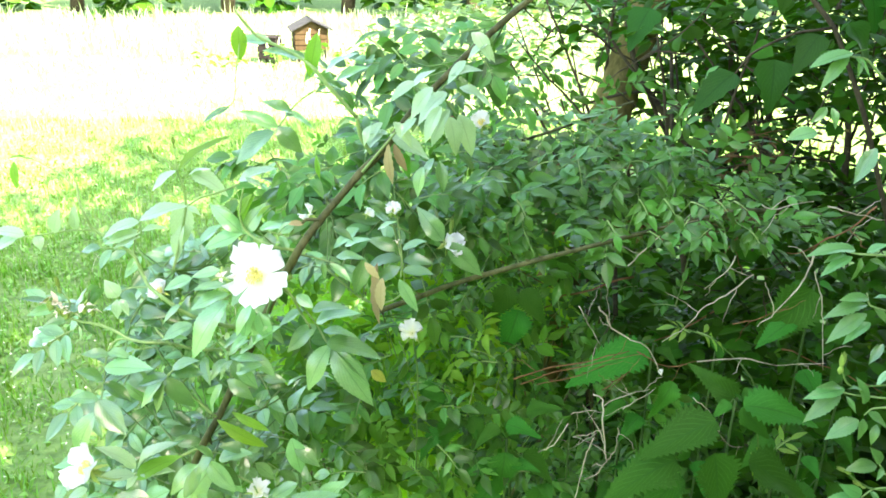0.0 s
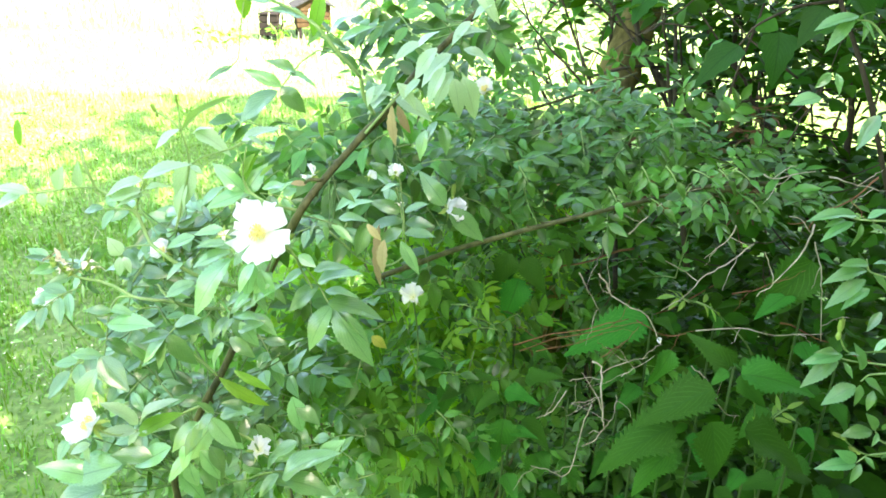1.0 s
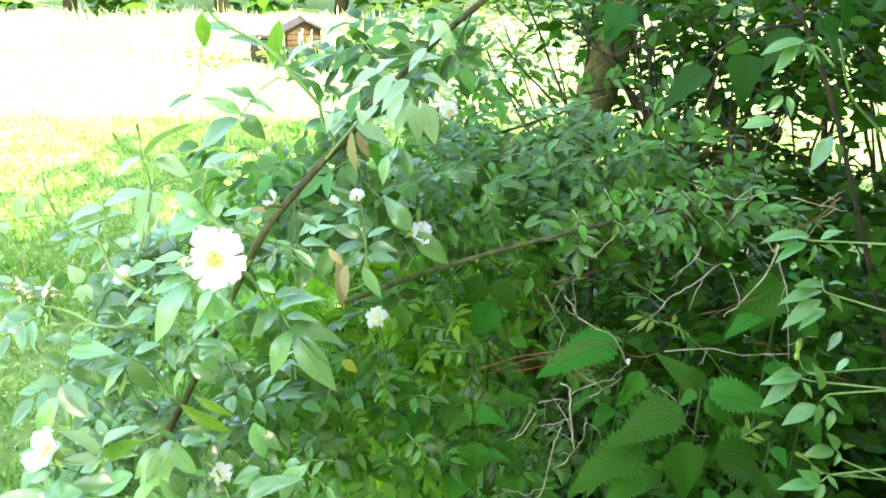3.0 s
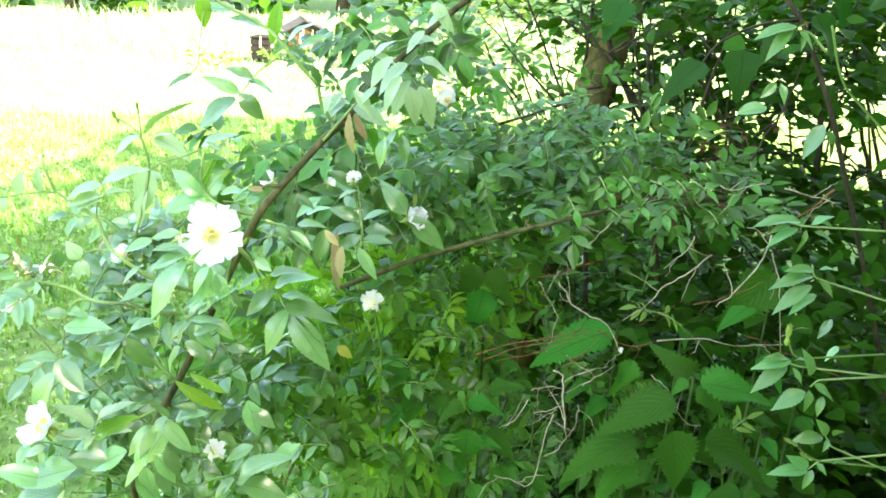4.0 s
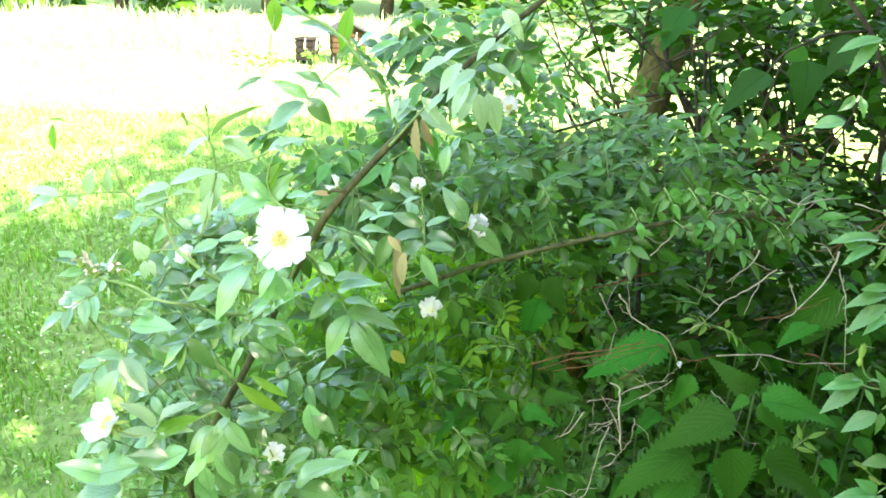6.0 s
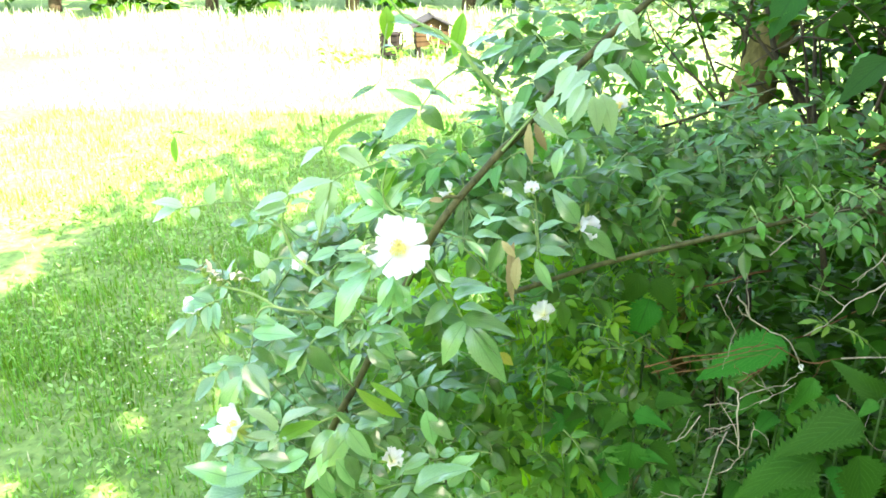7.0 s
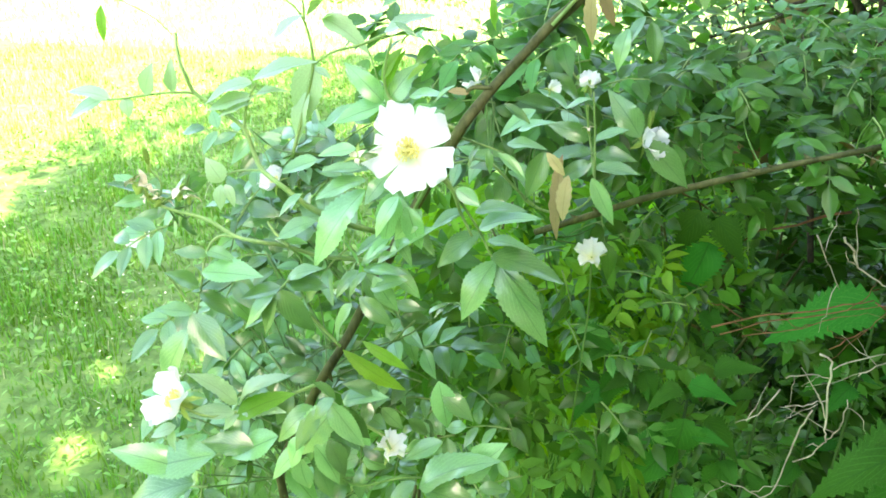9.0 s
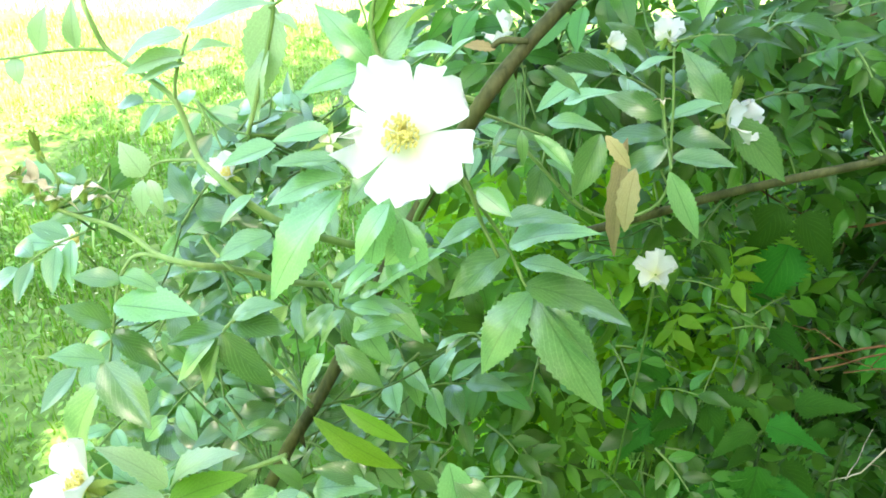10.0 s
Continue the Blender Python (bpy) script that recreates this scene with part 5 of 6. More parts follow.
spray(rose, None, (
    ((-0.119, 0.513, 1.244), (-0.134, 0.507, 1.227), TOCAM, 1.1), ((-0.126, 0.511, 1.246), (-0.118, 0.505, 1.223), TOCAM, 1.1), ((-0.136, 0.516, 1.226), (-0.150, 0.510, 1.217), UP, 1.1),
    ((-0.143, 0.516, 1.212), (-0.135, 0.510, 1.222), UP, 1.1), ((-0.147, 0.516, 1.207), (-0.132, 0.510, 1.211), UP, 1.0), ((-0.149, 0.516, 1.205), (-0.162, 0.510, 1.194), FACE, 1.0),
    ((-0.145, 0.516, 1.203), (-0.133, 0.510, 1.183), SIDE, 1.0), ((-0.133, 0.516, 1.226), (-0.122, 0.510, 1.214), FACE, 1.0),
))
spray(rose, None, (
    ((-0.160, 0.488, 1.138), (-0.144, 0.482, 1.118), SIDE, 1.1), ((-0.163, 0.488, 1.143), (-0.176, 0.482, 1.133), FACE, 1.1), ((-0.174, 0.489, 1.130), (-0.186, 0.483, 1.109), FACE, 1.1),
    ((-0.168, 0.489, 1.114), (-0.155, 0.483, 1.093), UP, 1.1), ((-0.180, 0.490, 1.115), (-0.197, 0.484, 1.095), UP, 1.1), ((-0.176, 0.491, 1.095), (-0.166, 0.485, 1.075), FACE, 1.1),
    ((-0.186, 0.492, 1.097), (-0.183, 0.486, 1.074), FACE, 1.2),
))
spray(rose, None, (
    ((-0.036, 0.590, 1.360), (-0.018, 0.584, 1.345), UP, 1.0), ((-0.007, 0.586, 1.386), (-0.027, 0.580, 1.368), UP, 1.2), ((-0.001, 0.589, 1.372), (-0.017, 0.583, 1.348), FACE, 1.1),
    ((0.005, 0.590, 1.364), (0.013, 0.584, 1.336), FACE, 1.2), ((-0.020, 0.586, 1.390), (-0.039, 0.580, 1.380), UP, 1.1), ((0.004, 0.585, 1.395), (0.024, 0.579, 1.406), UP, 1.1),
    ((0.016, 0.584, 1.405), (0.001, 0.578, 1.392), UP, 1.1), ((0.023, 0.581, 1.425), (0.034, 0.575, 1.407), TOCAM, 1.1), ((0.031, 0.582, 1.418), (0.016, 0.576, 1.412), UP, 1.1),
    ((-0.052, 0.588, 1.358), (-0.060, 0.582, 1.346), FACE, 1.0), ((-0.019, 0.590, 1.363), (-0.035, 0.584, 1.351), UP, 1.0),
), LEAFLET_SHEEN)
spray(rose, None, (
    ((-0.153, 0.514, 1.191), (-0.134, 0.508, 1.177), SIDE, 1.0), ((-0.157, 0.513, 1.187), (-0.173, 0.507, 1.166), FACE, 1.1), ((-0.147, 0.515, 1.196), (-0.128, 0.509, 1.208), UP, 1.1),
    ((-0.170, 0.487, 1.135), (-0.184, 0.481, 1.115), FACE, 1.2), ((-0.165, 0.487, 1.141), (-0.146, 0.481, 1.117), SIDE, 1.1), ((-0.176, 0.489, 1.110), (-0.157, 0.483, 1.090), FACE, 1.1),
    ((-0.137, 0.515, 1.216), (-0.115, 0.509, 1.240), UP, 1.0), ((-0.129, 0.506, 1.253), (-0.144, 0.500, 1.234), FACE, 1.0),
))

# leaves that fill the bush behind them
filler = random.Random(17)
FILL = (
    ((-0.262, 0.600, 1.200), 5, 0.021), ((-0.270, 0.585, 1.165), 5, 0.021), ((-0.243, 0.610, 1.170), 8, 0.021), ((-0.253, 0.600, 1.137), 8, 0.021),
    ((-0.227, 0.610, 1.110), 9, 0.021), ((-0.254, 0.590, 1.091), 8, 0.021), ((-0.227, 0.600, 1.070), 9, 0.021), ((-0.266, 0.570, 1.051), 7, 0.021),
    ((-0.282, 0.570, 1.096), 4, 0.021), ((-0.234, 0.580, 1.035), 8, 0.021), ((-0.209, 0.600, 1.029), 8, 0.021), ((-0.189, 0.600, 0.993), 7, 0.021),
    ((-0.167, 0.630, 1.055), 7, 0.021), ((-0.141, 0.640, 1.093), 7, 0.0235), ((-0.151, 0.640, 1.133), 6, 0.0235), ((-0.118, 0.660, 1.039), 5, 0.0235),
    ((-0.130, 0.630, 1.007), 7, 0.021), ((-0.084, 0.660, 0.969), 5, 0.0235), ((-0.089, 0.700, 1.054), 2, 0.0235), ((-0.184, 0.620, 1.222), 8, 0.021),
    ((-0.202, 0.610, 1.199), 8, 0.021), ((-0.220, 0.610, 1.219), 6, 0.021), ((-0.170, 0.680, 1.268), 5, 0.0235), ((-0.138, 0.700, 1.262), 7, 0.0235),
    ((-0.109, 0.720, 1.279), 6, 0.0235), ((-0.064, 0.720, 1.102), 2, 0.0235), ((-0.051, 0.740, 1.040), 2, 0.0235), ((-0.043, 0.740, 0.978), 2, 0.0235),
)
FILL += (
    ((-0.073, 0.660, 1.226), 8, 0.0235), ((-0.050, 0.660, 1.248), 7, 0.0235), ((-0.085, 0.680, 1.255), 8, 0.0235), ((-0.021, 0.720, 1.244), 8, 0.0235),
    ((-0.013, 0.720, 1.195), 8, 0.0235), ((-0.003, 0.740, 1.114), 3, 0.0235), ((-0.011, 0.760, 1.051), 2, 0.0235), ((0.016, 0.760, 1.249), 8, 0.0235),
    ((0.032, 0.780, 1.197), 7, 0.0235), ((-0.024, 0.700, 0.965), 4, 0.0235), ((-0.297, 0.550, 1.022), 5, 0.021), ((-0.078, 0.700, 1.321), 5, 0.0235),
    ((-0.053, 0.700, 1.286), 6, 0.0235), ((-0.018, 0.750, 1.376), 7, 0.0235), ((0.018, 0.780, 1.382), 7, 0.0235), ((-0.042, 0.740, 1.363), 6, 0.0235),
    ((-0.081, 0.720, 1.389), 4, 0.0235), ((0.057, 0.800, 1.360), 7, 0.0235), ((0.092, 0.860, 1.233), 8, 0.0235), ((0.146, 0.880, 1.197), 8, 0.0235),
    ((0.201, 0.900, 1.212), 7, 0.0235), ((0.071, 0.800, 1.209), 7, 0.0235),
)
for q, n, s in FILL:
    for _ in range(n):
        o = Vector(q) + Vector((filler.uniform(-0.035, 0.035), filler.uniform(-0.02, 0.08), filler.uniform(-0.03, 0.03)))
        w = Vector((filler.uniform(-1, 0.6), filler.uniform(-0.7, 0.3), filler.uniform(-0.7, 0.35))).normalized() * filler.uniform(0.025, 0.042)
        # Leaves deeper in take the copy that has shade in its colour.
        compound_leaf(rose, o, o + w, s * filler.uniform(0.85, 1.2), filler.choice((2, 2, 3)), Vector((filler.uniform(-0.5, 0.4), -0.4, 0.9)), LEAFLET if o.y < 0.68 else LEAFLET_SHADED, wide=1.12)

for q, n, s in (((0.009, 0.771, 1.113), 6, 0.016), ((0.057, 0.809, 1.154), 7, 0.016), ((0.046, 0.794, 1.062), 5, 0.016), ((0.003, 0.736, 1.054), 5, 0.017), ((0.045, 0.740, 0.983), 4, 0.017), ((0.113, 0.845, 1.055), 4, 0.016), ((0.112, 0.822, 1.024), 4, 0.015), ((-0.024, 0.690, 1.018), 5, 0.017), ((0.217, 0.891, 1.090), 6, 0.015), ((0.135, 0.878, 1.217), 9, 0.019), ((0.228, 0.881, 1.225), 9, 0.019), ((0.307, 0.908, 1.210), 8, 0.019), ((0.071, 0.862, 1.231), 9, 0.016), ((0.191, 0.920, 1.240), 7, 0.016)):
    for _ in range(n):
        o = Vector(q) + Vector((filler.uniform(-0.07, 0.07), filler.uniform(-0.03, 0.08), filler.uniform(-0.045, 0.045)))
        w = Vector((filler.uniform(-1, 0.8), filler.uniform(-0.8, 0.2), filler.uniform(-0.5, 0.35))).normalized() * filler.uniform(0.022, 0.038)
        compound_leaf(back, o, o + w, s * filler.uniform(0.85, 1.2), filler.choice((2, 2, 3)), Vector((filler.uniform(-0.4, 0.4), -0.4, 0.9)), LEAFLET_SHADED)

# compound leaves hanging before the long cane
for b, e in (
    ((0.066, 0.710, 1.261), (0.074, 0.700, 1.249)), ((0.141, 0.670, 1.256), (0.147, 0.660, 1.246)), ((0.167, 0.670, 1.275), (0.173, 0.660, 1.264)),
    ((0.189, 0.675, 1.274), (0.197, 0.665, 1.263)), ((0.217, 0.690, 1.266), (0.230, 0.680, 1.262)), ((0.243, 0.700, 1.264), (0.250, 0.690, 1.257)),
    ((0.262, 0.710, 1.260), (0.272, 0.700, 1.254)), ((0.280, 0.710, 1.232), (0.287, 0.700, 1.223)), ((0.178, 0.670, 1.246), (0.188, 0.660, 1.240)),
    ((0.214, 0.680, 1.253), (0.204, 0.670, 1.244)), ((0.245, 0.710, 1.234), (0.232, 0.700, 1.228)),
):
    compound_leaf(back, b, e, 0.0145, 2, Vector((-0.1, -0.4, 0.9)), LEAFLET_SHADED, wide=1.12)

# withered leaves
for b, e, w in (((-0.040, 0.597, 1.342), (-0.042, 0.591, 1.311), 0.8), ((-0.036, 0.597, 1.342), (-0.028, 0.591, 1.321), 1.0), ((-0.050, 0.587, 1.251), (-0.057, 0.581, 1.196), 0.5), ((-0.046, 0.583, 1.240), (-0.051, 0.577, 1.213), 1.2), ((-0.102, 0.572, 1.288), (-0.112, 0.566, 1.292), 1.5), ((-0.059, 0.580, 1.254), (-0.048, 0.574, 1.243), 1.2)):
    leaflet(rose, b, e, SIDE, DRY_LEAF, w, "withered_leaf", "brown withered leaf")
leaflet(back, (-0.073, 0.740, 1.066), (-0.057, 0.735, 1.054), SIDE, YELLOW_LEAF, 1.3, "yellow_leaf", "yellowed leaf")

# leaf stalks run back to the nearest cane or shoot
def join_leaves(plant, names):
    pts = []
    for o in plant.children:
        if o.name.split(".")[0] in names:
            n = len(o.data.vertices)
            co = np.empty(n * 3)
            o.data.vertices.foreach_get("co", co)
            pts.append(co.reshape(-1, 3)[::7])
    pts = np.concatenate(pts)
    for o in [q for q in plant.children if q.name.split(".")[0] == "leaf"]:
        base = np.array(sum((o.data.vertices[k].co for k in range(5)), Vector()) / 5)
        d = np.linalg.norm(pts - base, axis=1)
        k = int(np.argmin(d + 0.6 * np.maximum(pts[:, 2] - base[2], 0)))
        if 0.004 < d[k] < 0.11:
            a, e = Vector(pts[k]), Vector(base)
            mid = (a + e) / 2 + Vector((0, 0.006, -0.12 * d[k]))
            stem("shoot", [a, mid, e], 0.00065, 0.0005, M_SHOOT, plant, 5, 5, 0.1)


join_leaves(rose, ("cane", "side_shoot"))
join_leaves(back, ("cane", "side_shoot"))

# ---- flowers ----
def petal_mesh(seed, bite=False):
    v, f, u = [], [], []
    rows, cols = 9, 8
    for i in range(rows + 1):
        t = i / rows
        w = 0.10 + 0.60 * math.sin(min(t * 1.12, 1.0) * math.pi / 2) ** 1.15
        w *= 1 if t < 0.8 else 1 - 0.9 * ((t - 0.8) / 0.2) ** 2 * 0.45
        for j in range(cols + 1):
            s = -1 + 2 * j / cols
            notch = 0.14 * math.exp(-(s / 0.22) ** 2) + 0.17 * s * s + 0.025 * math.sin(7 * s + seed)
            y = t * (1 - notch * t ** 3)
            if bite:
                y *= 1 - (0.35 + 0.2 * math.sin(j * 2.3)) * t ** 2 * (1 if s > -0.3 else 0.2)
            z = 0.34 * t * t - 0.16 * s * s * t + 0.07 * math.sin(5 * s + seed) * t * t
            v.append((s * w * (0.67 + 0.04 * math.sin(seed * 2.1)), y, z))
            u.append((s, t))
    for i in range(rows):
        for j in range(cols):
            a = i * (cols + 1) + j
            f.append((a, a + 1, a + cols + 2, a + cols + 1))
    me = mesh_of("petal", v, f, u)
    me.materials.append(M_PETAL)
    return me


PETALS = [petal_mesh(s) for s in range(4)]
PETAL_BITTEN = petal_mesh(9, True)


def stamens_mesh(n, seed):
    R = random.Random(seed)
    v, f = [], []
    for k in range(n):
        a = R.uniform(0, 6.283)
        q = math.sqrt(R.random()) * 0.25
        b = Vector((math.cos(a) * 0.05, math.sin(a) * 0.05, 0.02))
        e = Vector((math.cos(a) * q, math.sin(a) * q, R.uniform(0.2, 0.32)))
        vv, ff = tube_arrays([b, (b + e) / 2 + Vector((0, 0, 0.03)), e], 0.006, 0.006, 4)
        o = len(v); v += vv; f += [tuple(i + o for i in x) for x in ff]
        vv, ff = tube_arrays([e, e + Vector((0.02, 0.01, 0.018)), e + Vector((0.045, 0.02, 0.02))], 0.020, 0.016, 5)
        o = len(v); v += vv; f += [tuple(i + o for i in x) for x in ff]
    vv, ff = tube_arrays([Vector((0, 0, 0)), Vector((0, 0, 0.1)), Vector((0, 0, 0.16))], 0.09, 0.05, 8)
    o = len(v); v += vv; f += [tuple(i + o for i in x) for x in ff]
    return mesh_of("stamen_ring", v, f)


STAMENS = stamens_mesh(70, 3)
SEPAL = mesh_of("sepal", *leaf_arrays("narrow", rows=8, teeth=0.15, fold=0.3, curl=0.5)[:2])
SEPAL.materials.append(M_SEPAL)
SEPAL_SHUT = mesh_of("sepal", *leaf_arrays("narrow", rows=8, teeth=0.1, fold=0.5, curl=-0.12)[:2])
SEPAL_SHUT.materials.append(M_SEPAL)


def hip_mesh():
    line = [Vector((0, 0, -0.42)), Vector((0, 0, -0.34)), Vector((0, 0, -0.22)), Vector((0, 0, -0.08)), Vector((0, 0, 0.0))]
    v, f = tube_arrays(line, 0.03, 0.03, 8)
    for i, r in enumerate((0.04, 0.09, 0.13, 0.10, 0.07)):
        for k in range(8):
            q = v[i * 8 + k]
            l2 = math.hypot(q.x, q.y) or 1
            v[i * 8 + k] = Vector((q.x / l2 * r, q.y / l2 * r, q.z))
    return mesh_of("hip", v, f)


HIP = hip_mesh()
HIP.materials.append(M_SEPAL)


def flower(parent, at, facing, radius, turn=0.0, openness=1.0, bitten=-1, label="white five-petalled rose flower", petals=5):
    """An open rose: petals, stamens, sepals and hip under one part."""
    z = Vector(facing).normalized()
    x = z.orthogonal().normalized()
    x.rotate(Matrix.Rotation(turn, 3, z))
    y = z.cross(x)
    m = Matrix((x * radius, y * radius, z * radius)).transposed().to_4x4()
    m.translation = at
    hip = link("flower", HIP, None, parent, label, m)
    R = random.Random(int(turn * 100) + petals)
    for k in range(petals):
        a = 2 * math.pi * k / 5 + R.uniform(-0.08, 0.08)
        pm = m @ Matrix.Rotation(a, 4, "Z") @ Matrix.Translation((0, 0.03, 0.02 * (k % 2))) @ Matrix.Rotation(radians((1 - openness) * 80 + R.uniform(-8, 6)), 4, "X") @ Matrix.Rotation(R.uniform(-0.1, 0.1), 4, "Y") @ Matrix.Scale(R.uniform(0.94, 1.05), 4)
        link("petal", PETAL_BITTEN if k == bitten else PETALS[k % 4], None, hip, "petal eaten at the rim" if k == bitten else "", pm)
    if openness > 0.5:
        link("stamen_ring", STAMENS, M_STAMEN, hip, "yellow ring of stamens", m)
    for k in range(5):
        pm = m @ Matrix.Rotation(2 * math.pi * (k + 0.5) / 5, 4, "Z") @ Matrix.Translation((0, 0.06, -0.03)) @ Matrix.Rotation(radians((1 - openness) * 70 - 25), 4, "X") @ Matrix.Scale(0.55, 4)
        link("sepal", SEPAL, None, hip, "", pm)
    return hip


def bud(parent, at, up, size, label="closed green rosebud"):
    z = Vector(up).normalized()
    x = z.orthogonal().normalized()
    m = Matrix((x * size, z.cross(x) * size, z * size)).transposed().to_4x4()
    m.translation = at
    hip = link("bud", HIP, None, parent, label, m)
    for k in range(5):
        pm = m @ Matrix.Rotation(2 * math.pi * k / 5, 4, "Z") @ Matrix.Translation((0, 0.07, -0.02)) @ Matrix.Rotation(radians(80), 4, "X") @ Matrix.Scale(0.75, 4)
        link("sepal", SEPAL_SHUT, None, hip, "", pm)
    return hip


flower(rose, (-0.121, 0.496, 1.280), (-0.10, -0.86, 0.50), 0.0232, radians(20), 1.0, bitten=3)
flower(rose, (-0.252, 0.491, 1.129), (-0.60, -0.45, 0.65), 0.021, 0.9, 0.66)
flower(rose, (-0.136, 0.500, 1.103), (0.35, -0.5, 0.75), 0.015, 0.4, 0.40)
flower(back, (-0.026, 0.636, 1.164), (-0.2, -0.7, 0.65), 0.0160, 0.4, 0.47)
flower(back, (0.003, 0.672, 1.232), (0.70, -0.60, 0.35), 0.0165, 0.2, 0.50)
flower(back, (0.036, 0.760, 1.317), (-0.3, -0.5, 0.8), 0.014, 0.2, 0.6)
flower(back, (-0.224, 0.600, 1.219), (-0.4, -0.5, 0.75), 0.012, 0.2, 0.6)
flower(rose, (-0.038, 0.602, 1.287), (0.0, -0.6, 0.8), 0.009, 0.7, 0.5)
flower(back, (-0.059, 0.610, 1.282), (0.5, -0.6, 0.5), 0.007, 0.7, 0.4, petals=3)
flower(rose, (-0.100, 0.590, 1.289), (-0.4, -0.6, 0.6), 0.010, 1.2, 0.5, petals=4)
# A white lawn weed's bloom, built here as a four-petalled rose flower.
flower(back, (-0.363, 0.680, 1.135), (-0.3, -0.5, 0.8), 0.015, 0.3, 0.72, petals=4)
flower(rose, (-0.218, 0.620, 1.213), (-0.3, -0.6, 0.7), 0.011, 0.8, 0.5, petals=4)
stem("side_shoot", [(-0.363, 0.680, 1.131), (-0.348, 0.700, 1.075), (-0.299, 0.680, 1.024)], 0.0009, 0.0012, G, back, 6, 5)
stem("side_shoot", [(-0.026, 0.636, 1.161), (-0.023, 0.670, 1.100), (-0.027, 0.700, 0.975)], 0.0008, 0.0007, M_SHOOT, back, 6, 5)
stem("side_shoot", [(-0.252, 0.493, 1.125), (-0.250, 0.500, 1.121), (-0.234, 0.505, 1.111)], 0.0012, 0.001, G, rose, 6, 5)
for place, turn in (((0.209, 0.690, 1.091), 0.4), ((0.230, 0.703, 1.061), 1.9)):
    petal = link("fallen_petal", PETALS[1], None, None, "", Matrix.Translation(place) @ Matrix.Rotation(turn, 4, "Z") @ Matrix.Rotation(0.9, 4, "X") @ Matrix.Scale(0.0065, 4))
    tagged(petal, "small white rose petal fallen onto a nettle leaf", "petal", "fallen petals")

def spent(parent, at, size, seed):
    """A withered bloom: hip, curled sepals and shrivelled petals."""
    R = random.Random(seed)
    m = Matrix.Translation(at) @ Matrix.Rotation(R.uniform(-0.9, 0.9), 4, "X") @ Matrix.Rotation(R.uniform(-0.9, 0.9), 4, "Y") @ Matrix.Scale(size, 4)
    hip = link("spent_flower", HIP, None, parent, "withered pinkish-brown spent bloom", m)
    for k in range(6):
        pm = m @ Matrix.Rotation(k * 1.05, 4, "Z") @ Matrix.Translation((0, 0.05, 0)) @ Matrix.Rotation(R.uniform(0.1, 1.2), 4, "X") @ Matrix.Scale(R.uniform(0.35, 0.6), 4)
        me = WITHERED if k % 2 else SEPAL
        link("withered_petal" if k % 2 else "sepal", me, None, hip, "", pm)


WITHERED = mesh_of("withered_petal", *leaf_arrays("round", rows=6, fold=0.8, curl=0.7, wave=0.3)[:2])
WITHERED.materials.append(M_WITHERED)
for i, (q, s) in enumerate((((-0.282, 0.543, 1.236), 0.016), ((-0.287, 0.543, 1.237), 0.014), ((-0.279, 0.543, 1.230), 0.015), ((-0.273, 0.544, 1.228), 0.013), ((-0.262, 0.546, 1.233), 0.015), ((-0.256, 0.545, 1.230), 0.011), ((-0.155, 0.532, 1.263), 0.012), ((-0.036, 0.609, 1.260), 0.008))):
    spent(rose, q, s, 40 + i)
bud(rose, (-0.278, 0.546, 1.248), (0, -0.2, 1), 0.013)
bud(rose, (-0.217, 0.600, 1.333), (-0.3, -0.2, 1), 0.010)
bud(rose, (-0.200, 0.600, 1.340), (0, -0.2, 1), 0.009)
bud(rose, (-0.110, 0.528, 1.261), (0.5, -0.3, 0.6), 0.013)
bud(rose, (-0.039, 0.599, 1.286), (0.2, -0.3, 0.8), 0.008)
bud(rose, (0.007, 0.685, 1.240), (0.1, -0.2, 1), 0.016, "pale green opening rosebud")

# ---- rose shoots at the thicket's rim ----
rim = thing("rose_bush", "young rose shoots with pale toothed leaflets and buds", "rose bush", "wild roses")
stem("cane", [(0.500, 0.850, -0.030), (0.460, 0.720, 0.600), (0.413, 0.520, 1.065), (0.391, 0.520, 1.106), (0.374, 0.520, 1.145), (0.362, 0.520, 1.192), (0.354, 0.520, 1.237), (0.347, 0.520, 1.280), (0.340, 0.520, 1.335), (0.291, 0.520, 1.384), (0.275, 0.520, 1.422)], 0.0010, 0.0008, M_SHOOT, rim, 8, 7, 0.1, thorns=10)
spray(rim, [(0.275, 0.520, 1.405), (0.262, 0.520, 1.417), (0.251, 0.520, 1.419)], (
    ((0.251, 0.520, 1.419), (0.232, 0.512, 1.405), SIDE, 0.80), ((0.253, 0.520, 1.421), (0.224, 0.512, 1.419), UP, 0.96), ((0.255, 0.520, 1.418), (0.265, 0.512, 1.411), UP, 0.96),
    ((0.258, 0.520, 1.418), (0.257, 0.512, 1.408), TOCAM, 0.72), ((0.254, 0.520, 1.420), (0.258, 0.512, 1.427), UP, 0.96),
), LEAFLET_RIM)
spray(rim, [(0.348, 0.520, 1.284), (0.282, 0.520, 1.287), (0.272, 0.520, 1.289)], (
    ((0.279, 0.520, 1.290), (0.247, 0.512, 1.298), UP, 0.88), ((0.278, 0.520, 1.285), (0.254, 0.512, 1.278), FACE, 0.80), ((0.284, 0.520, 1.284), (0.280, 0.512, 1.270), TOCAM, 0.72),
    ((0.287, 0.520, 1.288), (0.293, 0.512, 1.300), UP, 0.96), ((0.290, 0.520, 1.283), (0.303, 0.512, 1.281), UP, 0.96), ((0.272, 0.520, 1.287), (0.256, 0.512, 1.287), UP, 0.80),
), LEAFLET_RIM)
